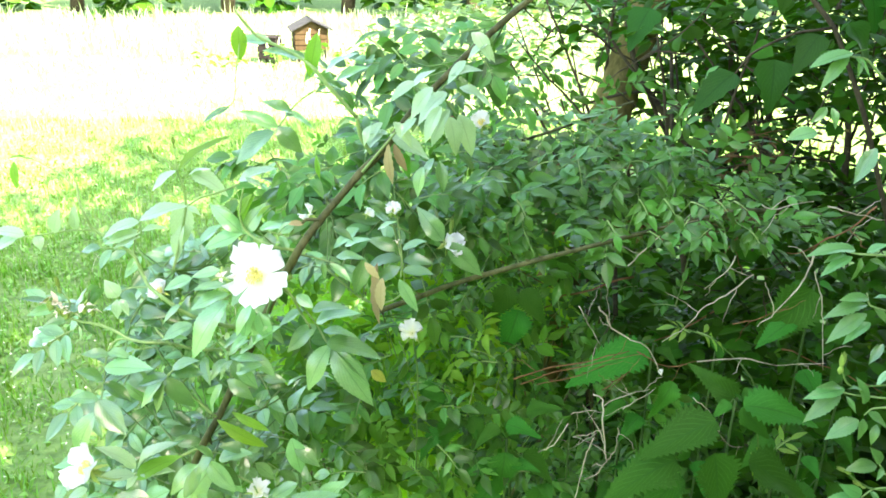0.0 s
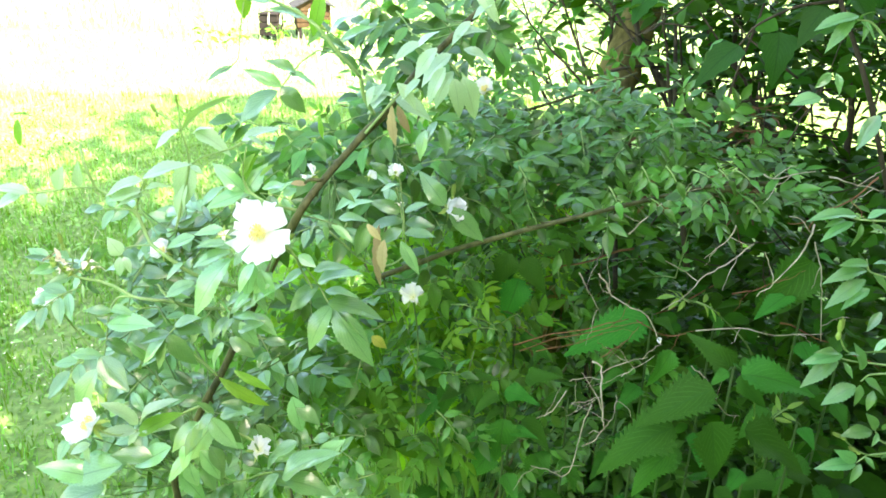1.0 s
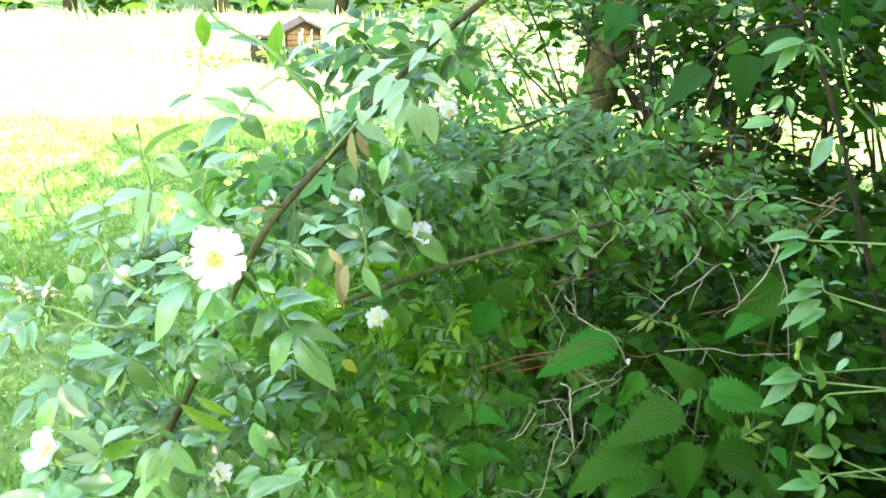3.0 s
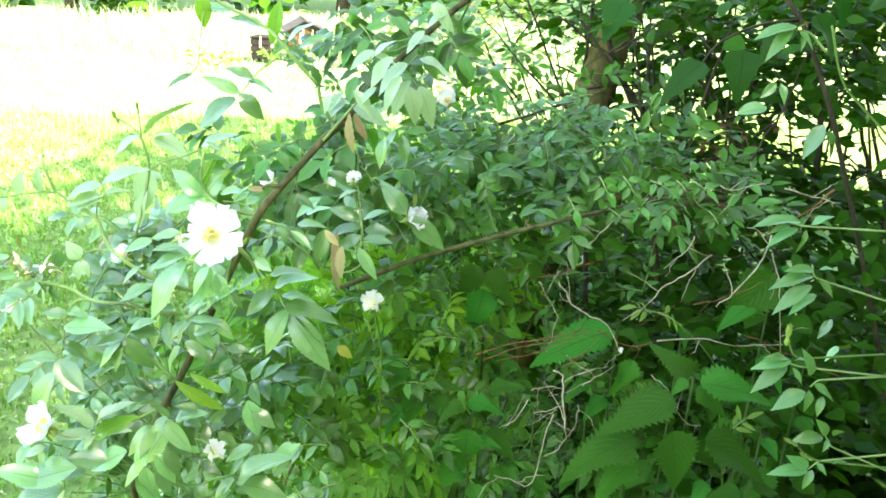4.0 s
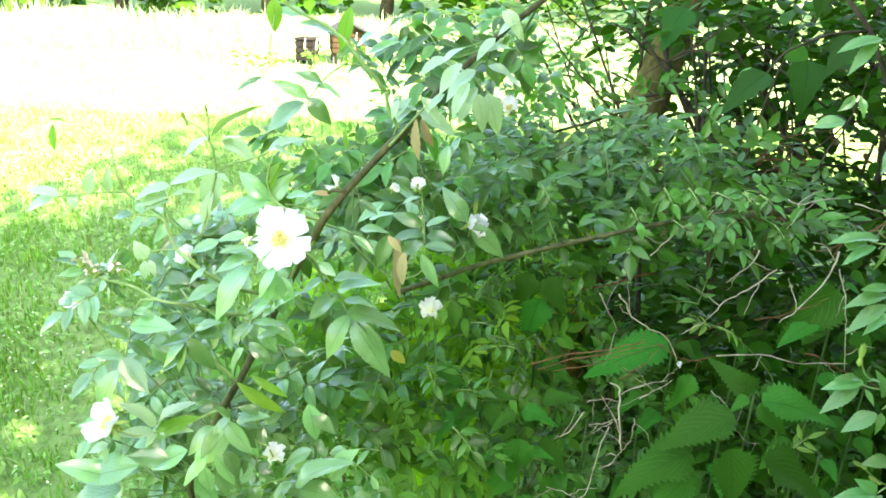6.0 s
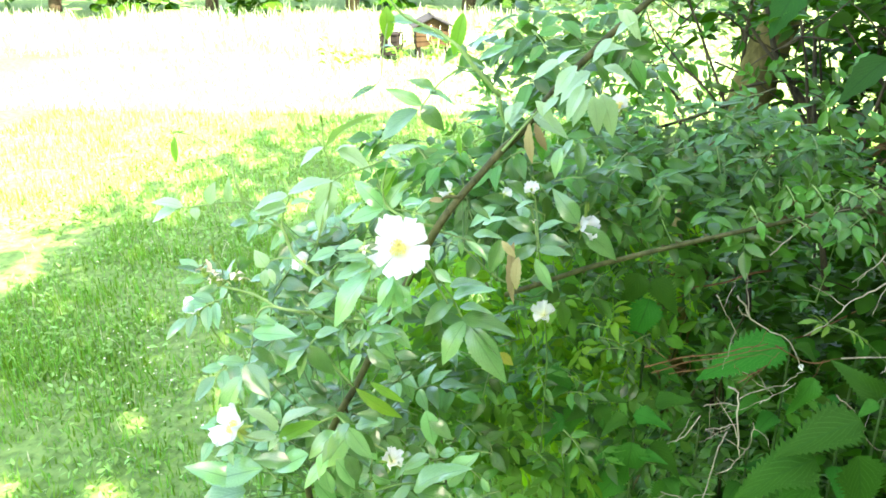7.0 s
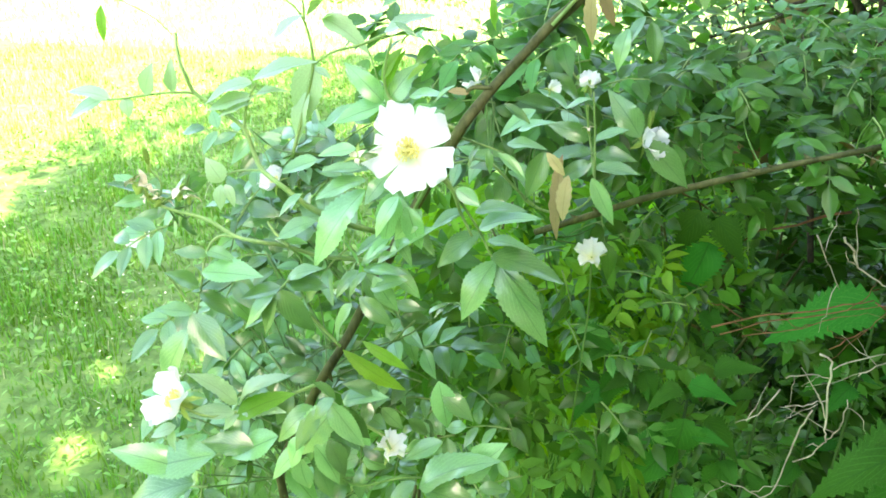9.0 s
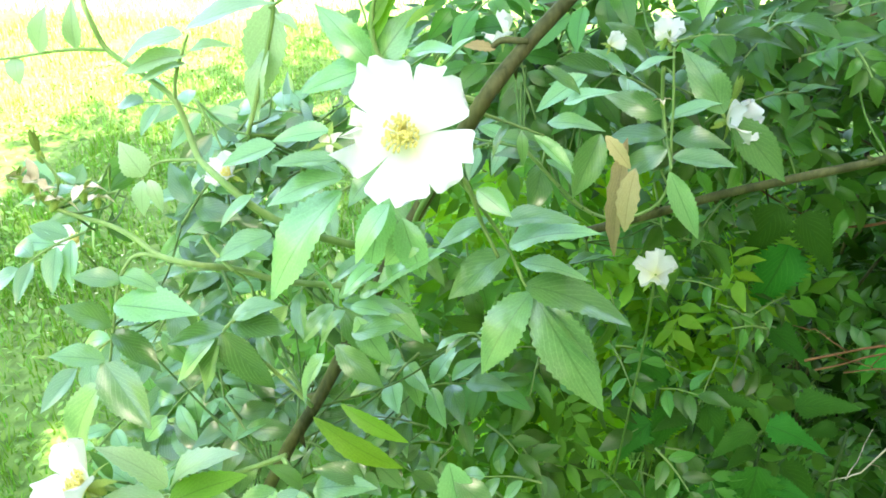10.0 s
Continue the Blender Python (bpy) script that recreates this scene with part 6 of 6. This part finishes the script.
spray(rim, [(0.358, 0.520, 1.229), (0.298, 0.520, 1.248), (0.293, 0.520, 1.258)], (
    ((0.295, 0.520, 1.254), (0.273, 0.512, 1.260), UP, 0.88), ((0.295, 0.520, 1.249), (0.264, 0.512, 1.252), UP, 0.80), ((0.296, 0.520, 1.242), (0.266, 0.512, 1.230), FACE, 0.80),
    ((0.300, 0.520, 1.235), (0.279, 0.512, 1.227), UP, 0.88), ((0.300, 0.520, 1.246), (0.312, 0.512, 1.239), FACE, 0.96), ((0.298, 0.520, 1.254), (0.304, 0.512, 1.262), UP, 0.88),
), LEAFLET_RIM)
spray(rim, [(0.366, 0.520, 1.169), (0.301, 0.520, 1.176), (0.290, 0.520, 1.179)], (
    ((0.292, 0.520, 1.181), (0.261, 0.512, 1.182), UP, 0.80), ((0.290, 0.520, 1.176), (0.261, 0.512, 1.164), UP, 0.88), ((0.294, 0.520, 1.175), (0.301, 0.512, 1.166), TOCAM, 0.80),
    ((0.294, 0.520, 1.181), (0.297, 0.512, 1.190), UP, 0.80), ((0.289, 0.520, 1.182), (0.272, 0.512, 1.193), UP, 0.72),
), LEAFLET_RIM)
spray(rim, [(0.375, 0.520, 1.170), (0.316, 0.520, 1.165), (0.310, 0.520, 1.159)], (
    ((0.307, 0.520, 1.155), (0.281, 0.512, 1.149), UP, 1.12), ((0.310, 0.520, 1.156), (0.308, 0.512, 1.141), TOCAM, 1.12), ((0.312, 0.520, 1.162), (0.329, 0.512, 1.154), UP, 1.04),
    ((0.309, 0.520, 1.169), (0.302, 0.512, 1.191), TOCAM, 0.96), ((0.321, 0.520, 1.151), (0.316, 0.512, 1.138), FACE, 0.96),
), LEAFLET_RIM)
spray(rim, [(0.404, 0.520, 1.076), (0.337, 0.520, 1.106), (0.330, 0.520, 1.116)], (
    ((0.328, 0.520, 1.115), (0.303, 0.512, 1.121), UP, 1.04), ((0.331, 0.520, 1.117), (0.320, 0.512, 1.134), TOCAM, 0.96), ((0.333, 0.520, 1.113), (0.328, 0.512, 1.107), TOCAM, 0.96),
    ((0.336, 0.520, 1.116), (0.337, 0.512, 1.131), UP, 0.96),
), LEAFLET_RIM)
spray(rim, [(0.398, 0.520, 1.102), (0.331, 0.520, 1.093), (0.322, 0.520, 1.085)], (
    ((0.327, 0.520, 1.091), (0.335, 0.512, 1.087), FACE, 0.96), ((0.322, 0.520, 1.087), (0.303, 0.512, 1.101), TOCAM, 0.96), ((0.322, 0.520, 1.084), (0.289, 0.512, 1.090), UP, 0.80),
    ((0.326, 0.520, 1.084), (0.317, 0.512, 1.072), FACE, 0.96), ((0.340, 0.520, 1.091), (0.344, 0.512, 1.101), UP, 1.04),
), LEAFLET_RIM)
spray(rim, None, (
    ((0.306, 0.570, 1.347), (0.290, 0.562, 1.324), FACE, 0.96), ((0.309, 0.570, 1.343), (0.317, 0.562, 1.325), FACE, 0.96), ((0.342, 0.570, 1.191), (0.329, 0.562, 1.178), FACE, 0.88),
    ((0.352, 0.570, 1.167), (0.339, 0.562, 1.161), UP, 0.88), ((0.266, 0.570, 1.376), (0.253, 0.562, 1.367), TOCAM, 0.96), ((0.269, 0.570, 1.376), (0.274, 0.562, 1.364), TOCAM, 0.96),
    ((0.262, 0.570, 1.359), (0.238, 0.562, 1.356), UP, 1.20),
), LEAFLET)
bud(rim, (0.286, 0.520, 1.200), (-0.1, -0.2, 1), 0.017)
bud(rim, (0.306, 0.520, 1.109), (-0.8, -0.2, 0.5), 0.013)
bud(rim, (0.320, 0.520, 1.096), (-0.7, -0.2, 0.5), 0.013)
stem("side_shoot", [(0.363, 0.520, 1.188), (0.299, 0.520, 1.183), (0.292, 0.520, 1.187), (0.287, 0.520, 1.197)], 0.0008, 0.0007, M_SHOOT, rim, 6, 5)
stem("side_shoot", [(0.401, 0.520, 1.086), (0.329, 0.520, 1.093), (0.314, 0.520, 1.102), (0.308, 0.520, 1.108)], 0.0008, 0.0007, M_SHOOT, rim, 6, 5)
for b, e in (((0.244, 0.730, 1.116), (0.229, 0.730, 1.122)), ((0.251, 0.730, 1.117), (0.272, 0.730, 1.106)), ((0.317, 0.670, 1.016), (0.333, 0.670, 1.033)), ((0.317, 0.670, 1.016), (0.308, 0.670, 1.006))):
    compound_leaf(rim, b, e, 0.016, 2, FACE, LEAFLET_LIME)
stem("side_shoot", [(0.229, 0.730, 1.122), (0.251, 0.730, 1.116), (0.272, 0.730, 1.105), (0.331, 0.760, 1.033), (0.45, 0.9, 0.6)], 0.0006, 0.0009, M_SHOOT, rim, 6, 5)
stem("side_shoot", [(0.333, 0.670, 1.035), (0.319, 0.670, 1.020), (0.320, 0.670, 0.970)], 0.0006, 0.0009, M_SHOOT, rim, 6, 5)


# ---- nettles ----
def nettle(top, height, size, pairs, yaw, lean=(0, 0), label="tall stinging nettle with toothed dark green leaves"):
    t = thing("nettle", label, "nettle", "nettles under the roses")
    top = Vector(top)
    base = Vector((top.x + lean[0], top.y + lean[1], -0.03))
    line = smooth_line([base, (base + top) / 2 + Vector((lean[0] * 0.3, 0.02, 0.1)), top], 10)
    v, f = tube_arrays(line, 0.0026, 0.0014, 6)
    link("stem", mesh_of("stem", v, f), M_NSTEM, t)
    R = random.Random(int(yaw * 100))
    gap = height / pairs
    for i in range(pairs):
        z = top.z - gap * i
        q = min(line, key=lambda p: abs(p.z - z))
        s = size * min(1, 0.55 + 0.22 * i)
        for k in range(2):
            a = radians(yaw + 90 * (i % 2) + 180 * k + R.uniform(-18, 18))
            w = Vector((math.cos(a), math.sin(a), R.uniform(-0.55, -0.05) - 0.06 * i))
            fc = Vector((0, -0.25, 1)) + w * 0.3
            b = q + w.normalized() * s * 0.22
            pv, pf = tube_arrays([q, (q + b) / 2 + Vector((0, 0, 0.003)), b], 0.0008, 0.0006, 5)
            link("leaf", R.choice(NETTLE_LEAF), None, t, "", frame_of(b, w, fc, s * R.uniform(0.85, 1.15), R.uniform(0.9, 1.1)))
            link("leaf_stalk", mesh_of("leaf_stalk", pv, pf), M_NSTEM, t)
    return t


def nettle_leaf(t, base, tip, face=FACE, wide=1.0):
    leaflet(t, base, tip, face, NETTLE_LEAF, wide * 0.76, "leaf")


main = nettle((0.273, 0.665, 1.080), 0.24, 0.045, 2, 200)
nettle_leaf(main, (0.254, 0.655, 1.064), (0.179, 0.640, 1.037), UP, 1.25)
nettle_leaf(main, (0.257, 0.655, 1.027), (0.270, 0.640, 0.961), TOCAM, 1.45)
nettle_leaf(main, (0.222, 0.655, 1.020), (0.142, 0.640, 0.991), UP, 1.3)
nettle_leaf(main, (0.277, 0.655, 1.080), (0.346, 0.640, 1.085), UP, 1.2)
nettle_leaf(main, (0.275, 0.655, 1.077), (0.303, 0.640, 1.052), SIDE, 1.15)
nettle_leaf(main, (0.290, 0.655, 1.019), (0.356, 0.640, 0.986), UP, 1.3)
nettle_leaf(main, (0.225, 0.655, 0.995), (0.176, 0.640, 0.955), FACE, 1.2)
nettle_leaf(main, (0.284, 0.690, 1.062), (0.244, 0.690, 1.102), TOCAM, 1.1)
nettle_leaf(main, (0.221, 0.690, 1.084), (0.200, 0.675, 1.046), TOCAM, 1.0)
nettle_leaf(main, (0.288, 0.690, 1.066), (0.306, 0.675, 1.089), UP, 1.0)
nettle_leaf(main, (0.262, 0.690, 1.019), (0.223, 0.675, 1.037), UP, 1.1)
n2 = nettle((0.066, 0.720, 0.997), 0.24, 0.045, 3, 30)
nettle_leaf(n2, (0.064, 0.710, 0.988), (0.059, 0.695, 0.932), TOCAM, 1.3)
nettle_leaf(n2, (0.064, 0.710, 1.022), (0.100, 0.695, 1.022), UP, 1.3)
nettle_leaf(n2, (0.057, 0.710, 1.019), (0.030, 0.695, 1.009), UP, 1.2)
nettle_leaf(n2, (0.056, 0.710, 0.972), (0.021, 0.695, 0.973), FACE, 1.2)
nettle_leaf(n2, (0.072, 0.710, 0.974), (0.098, 0.695, 0.980), FACE, 1.2)
nettle_leaf(n2, (0.034, 0.735, 0.974), (0.005, 0.722, 0.936), FACE, 1.25)
nettle_leaf(n2, (0.056, 0.735, 0.931), (0.027, 0.722, 0.892), TOCAM, 1.25)
nettle_leaf(n2, (0.086, 0.735, 0.970), (0.123, 0.722, 0.940), FACE, 1.25)
nettle_leaf(n2, (0.108, 0.735, 0.928), (0.093, 0.722, 0.883), TOCAM, 1.25)
nettle_leaf(n2, (-0.003, 0.735, 0.997), (-0.032, 0.722, 0.969), FACE, 1.25)
nettle_leaf(n2, (0.020, 0.735, 0.908), (-0.004, 0.722, 0.877), TOCAM, 1.25)
nettle_leaf(n2, (0.129, 0.735, 0.917), (0.158, 0.722, 0.901), UP, 1.25)
nettle_leaf(n2, (0.087, 0.735, 1.020), (0.120, 0.722, 1.037), UP, 1.25)
n3 = nettle((0.084, 0.840, 1.111), 0.26, 0.05, 3, 75)
nettle_leaf(n3, (0.081, 0.800, 1.106), (0.065, 0.785, 1.052), TOCAM, 1.3)
nettle_leaf(n3, (0.069, 0.800, 1.135), (0.052, 0.785, 1.092), TOCAM, 1.3)
nettle_leaf(n3, (0.084, 0.800, 1.129), (0.112, 0.785, 1.094), TOCAM, 1.3)
n4 = nettle((0.392, 0.800, 1.136), 0.28, 0.055, 3, 15)
nettle_leaf(n4, (0.381, 0.780, 1.141), (0.332, 0.765, 1.074), TOCAM, 1.3)
nettle_leaf(n4, (0.367, 0.780, 1.105), (0.324, 0.765, 1.084), FACE, 1.2)
n5 = nettle((0.229, 0.800, 1.065), 0.28, 0.055, 3, 120)
nettle_leaf(n5, (0.216, 0.770, 1.074), (0.124, 0.755, 1.055), UP, 1.1)
nettle_leaf(n5, (0.196, 0.770, 1.012), (0.166, 0.755, 0.999), UP, 1.1)
for k, (u, h, s, p_, w) in enumerate((((0.141, 0.778, 0.971), 0.3, 0.06, 4, 10), ((0.231, 0.708, 0.957), 0.28, 0.06, 4, 60), ((0.388, 0.752, 0.960), 0.3, 0.065, 4, 100), ((-0.002, 0.722, 0.938), 0.25, 0.05, 4, 140),
                                  ((0.461, 0.833, 1.025), 0.3, 0.07, 4, 33), ((0.330, 0.887, 1.025), 0.3, 0.065, 4, 80), ((0.107, 0.741, 0.931), 0.3, 0.06, 4, 100), ((-0.059, 0.757, 0.919), 0.25, 0.05, 4, 20),
                                  ((0.333, 0.734, 0.914), 0.3, 0.065, 4, 45), ((0.214, 0.846, 0.925), 0.3, 0.06, 4, 130))):
    nettle(u, h, s * 0.85, p_, w)


n6 = nettle((0.000, 0.740, 1.047), 0.26, 0.045, 3, 50)
nettle_leaf(n6, (-0.024, 0.730, 1.054), (0.011, 0.715, 1.047), UP, 1.2)
nettle_leaf(n6, (0.003, 0.730, 1.043), (-0.024, 0.715, 1.030), UP, 1.1)
nettle_leaf(n6, (0.008, 0.730, 1.016), (-0.002, 0.715, 0.978), TOCAM, 1.2)
n7 = nettle((0.026, 0.740, 1.011), 0.26, 0.045, 3, 95)
nettle_leaf(n7, (0.025, 0.730, 1.014), (-0.004, 0.715, 1.012), UP, 1.1)
nettle_leaf(n7, (0.030, 0.730, 1.018), (0.043, 0.715, 0.988), TOCAM, 1.2)
nettle_leaf(n7, (0.027, 0.730, 1.025), (0.056, 0.715, 1.036), UP, 1.1)


# ---- dead twigs ----
def dead_branch(lines, mat, label):
    t = thing("dead_branch", label, "twigs", "dead twigs in the thicket")
    for pts, r in lines:
        stem("twig", pts, r * 0.6, r * 0.28, mat, t, 6, 4, 0.3, kink=0.0009)
        R = random.Random(int(r * 1e6) + len(pts) + int(abs(pts[0][2]) * 1e3))
        line = smooth_line(pts, 4)
        for _ in range(2):
            q = line[R.randrange(2, len(line) - 1)]
            w = Vector((R.uniform(-1, 1), R.uniform(-0.6, 0.6), R.uniform(-1, 0.6))).normalized() * R.uniform(0.015, 0.045)
            stem("twig", [q, q + w * 0.55 + Vector((0, 0, R.uniform(-0.006, 0.006))), q + w], r * 0.34, r * 0.16, mat, t, 5, 3, 0.3, kink=0.0012)
    return t


dead_branch([
    ([(0.138, 0.665, 1.175), (0.146, 0.665, 1.166), (0.151, 0.665, 1.155), (0.166, 0.665, 1.145), (0.183, 0.665, 1.137), (0.193, 0.665, 1.123), (0.200, 0.665, 1.109)], 0.0013),
    ([(0.121, 0.665, 1.177), (0.131, 0.665, 1.158), (0.143, 0.665, 1.137)], 0.001),
    ([(0.141, 0.665, 1.085), (0.149, 0.665, 1.080), (0.152, 0.665, 1.051), (0.156, 0.665, 1.019), (0.158, 0.665, 1.011), (0.151, 0.665, 0.998), (0.139, 0.665, 0.988)], 0.0016),
    ([(0.158, 0.665, 1.011), (0.166, 0.665, 1.026), (0.167, 0.665, 1.048)], 0.0011),
    ([(0.120, 0.665, 1.064), (0.135, 0.665, 1.067), (0.150, 0.665, 1.066)], 0.001),
    ([(0.124, 0.665, 1.038), (0.140, 0.665, 1.042), (0.152, 0.665, 1.047)], 0.001),
    ([(0.143, 0.665, 1.038), (0.138, 0.665, 1.014), (0.133, 0.665, 0.981), (0.124, 0.665, 0.953), (0.108, 0.665, 0.959), (0.090, 0.665, 0.965)], 0.0012),
    ([(0.151, 0.665, 1.074), (0.170, 0.665, 1.084), (0.192, 0.665, 1.091)], 0.0009),
    ([(0.168, 0.665, 1.069), (0.180, 0.665, 1.078), (0.197, 0.665, 1.092)], 0.0008),
    ([(0.119, 0.665, 1.053), (0.106, 0.665, 1.029), (0.092, 0.665, 1.020)], 0.001),
    ([(0.233, 0.665, 1.082), (0.250, 0.665, 1.068), (0.258, 0.665, 1.048), (0.274, 0.665, 1.030), (0.288, 0.665, 1.027)], 0.0009),
], M_TWIG, "pale grey dead twigs hanging in the undergrowth")
dead_branch([
    ([(0.267, 0.700, 1.211), (0.261, 0.700, 1.196), (0.241, 0.700, 1.177)], 0.0012),
    ([(0.286, 0.700, 1.192), (0.262, 0.700, 1.171), (0.244, 0.700, 1.158), (0.230, 0.700, 1.138), (0.209, 0.700, 1.122)], 0.0013),
    ([(0.338, 0.700, 1.212), (0.335, 0.700, 1.194), (0.327, 0.700, 1.176), (0.311, 0.700, 1.153), (0.297, 0.700, 1.138)], 0.0018),
    ([(0.341, 0.700, 1.195), (0.351, 0.700, 1.170), (0.357, 0.700, 1.145), (0.367, 0.700, 1.092)], 0.0011),
    ([(0.245, 0.700, 1.101), (0.286, 0.700, 1.104), (0.321, 0.700, 1.097), (0.368, 0.700, 1.100)], 0.0012),
    ([(0.169, 0.700, 1.200), (0.188, 0.700, 1.222), (0.207, 0.700, 1.237), (0.230, 0.700, 1.246)], 0.0012),
    ([(0.283, 0.700, 1.259), (0.293, 0.700, 1.256), (0.329, 0.700, 1.264)], 0.0013),
    ([(0.343, 0.700, 1.259), (0.370, 0.700, 1.251), (0.396, 0.700, 1.245)], 0.0013),
], M_TWIG, "weathered dead twigs reaching out of the thicket")
dead_branch([
    ([(0.067, 0.680, 1.092), (0.096, 0.680, 1.103), (0.133, 0.680, 1.112), (0.174, 0.680, 1.123)], 0.0014),
    ([(0.074, 0.680, 1.087), (0.107, 0.680, 1.101), (0.149, 0.680, 1.111), (0.188, 0.680, 1.121)], 0.0011),
    ([(0.152, 0.680, 1.081), (0.171, 0.680, 1.097), (0.185, 0.680, 1.115)], 0.001),
    ([(0.089, 0.680, 1.086), (0.121, 0.680, 1.094), (0.151, 0.680, 1.106)], 0.0009),
    ([(0.397, 0.720, 1.252), (0.376, 0.720, 1.230), (0.352, 0.720, 1.217), (0.342, 0.720, 1.200)], 0.0018),
    ([(0.281, 0.720, 1.130), (0.307, 0.720, 1.138), (0.332, 0.720, 1.150)], 0.0011),
    ([(0.191, 0.720, 1.101), (0.221, 0.720, 1.083), (0.252, 0.720, 1.090)], 0.0012),
    ([(0.220, 1.000, 1.219), (0.269, 1.000, 1.225), (0.325, 1.000, 1.223)], 0.0016),
    ([(0.328, 1.000, 1.249), (0.377, 1.000, 1.247), (0.430, 1.000, 1.256)], 0.0014),
    ([(0.353, 1.000, 1.223), (0.403, 1.000, 1.214), (0.425, 1.000, 1.210)], 0.0014),
    ([(0.183, 1.000, 1.172), (0.230, 1.000, 1.196), (0.271, 1.000, 1.209)], 0.0013),
], M_RED, "reddish-brown dead twigs tangled under the roses")

# broad leaves hanging at the thicket's edge
broad = thing("maple_sapling", "sapling with broad dark green toothed leaves", "sapling", "")
stem("trunk", [(0.85, 1.0, -0.03), (0.72, 1.0, 0.7), (0.502, 0.956, 1.251), (0.448, 0.973, 1.372), (0.410, 1.002, 1.443), (0.5, 0.95, 1.9)], 0.0035, 0.0025, M_STEM, broad, 8, 7)
stem("twig", [(0.442, 0.975, 1.378), (0.389, 0.952, 1.374), (0.341, 0.934, 1.356), (0.322, 0.926, 1.335)], 0.002, 0.001, M_STEM, broad, 6, 5)
for b, e, w in (((0.343, 0.986, 1.325), (0.284, 0.962, 1.293), 1.0), ((0.389, 0.992, 1.340), (0.383, 0.960, 1.287), 1.2), ((0.420, 0.952, 1.374), (0.384, 0.928, 1.341), 1.1), ((0.452, 0.957, 1.386), (0.484, 0.930, 1.347), 1.2)):
    leaflet(broad, b, e, FACE, BROAD_LEAF, w, "leaf")
for k in range(6):
    gk = random.Random(900 + k)
    u = Vector((0.418, 1.029, 1.378)) + Vector((gk.uniform(-0.15, 0.25), gk.uniform(0, 0.25), gk.uniform(-0.05, 0.12)))
    leaflet(broad, u, u + Vector((gk.uniform(-0.06, 0.06), gk.uniform(-0.05, 0.02), gk.uniform(-0.06, -0.02))), FACE, BROAD_LEAF, 1.2, "leaf")
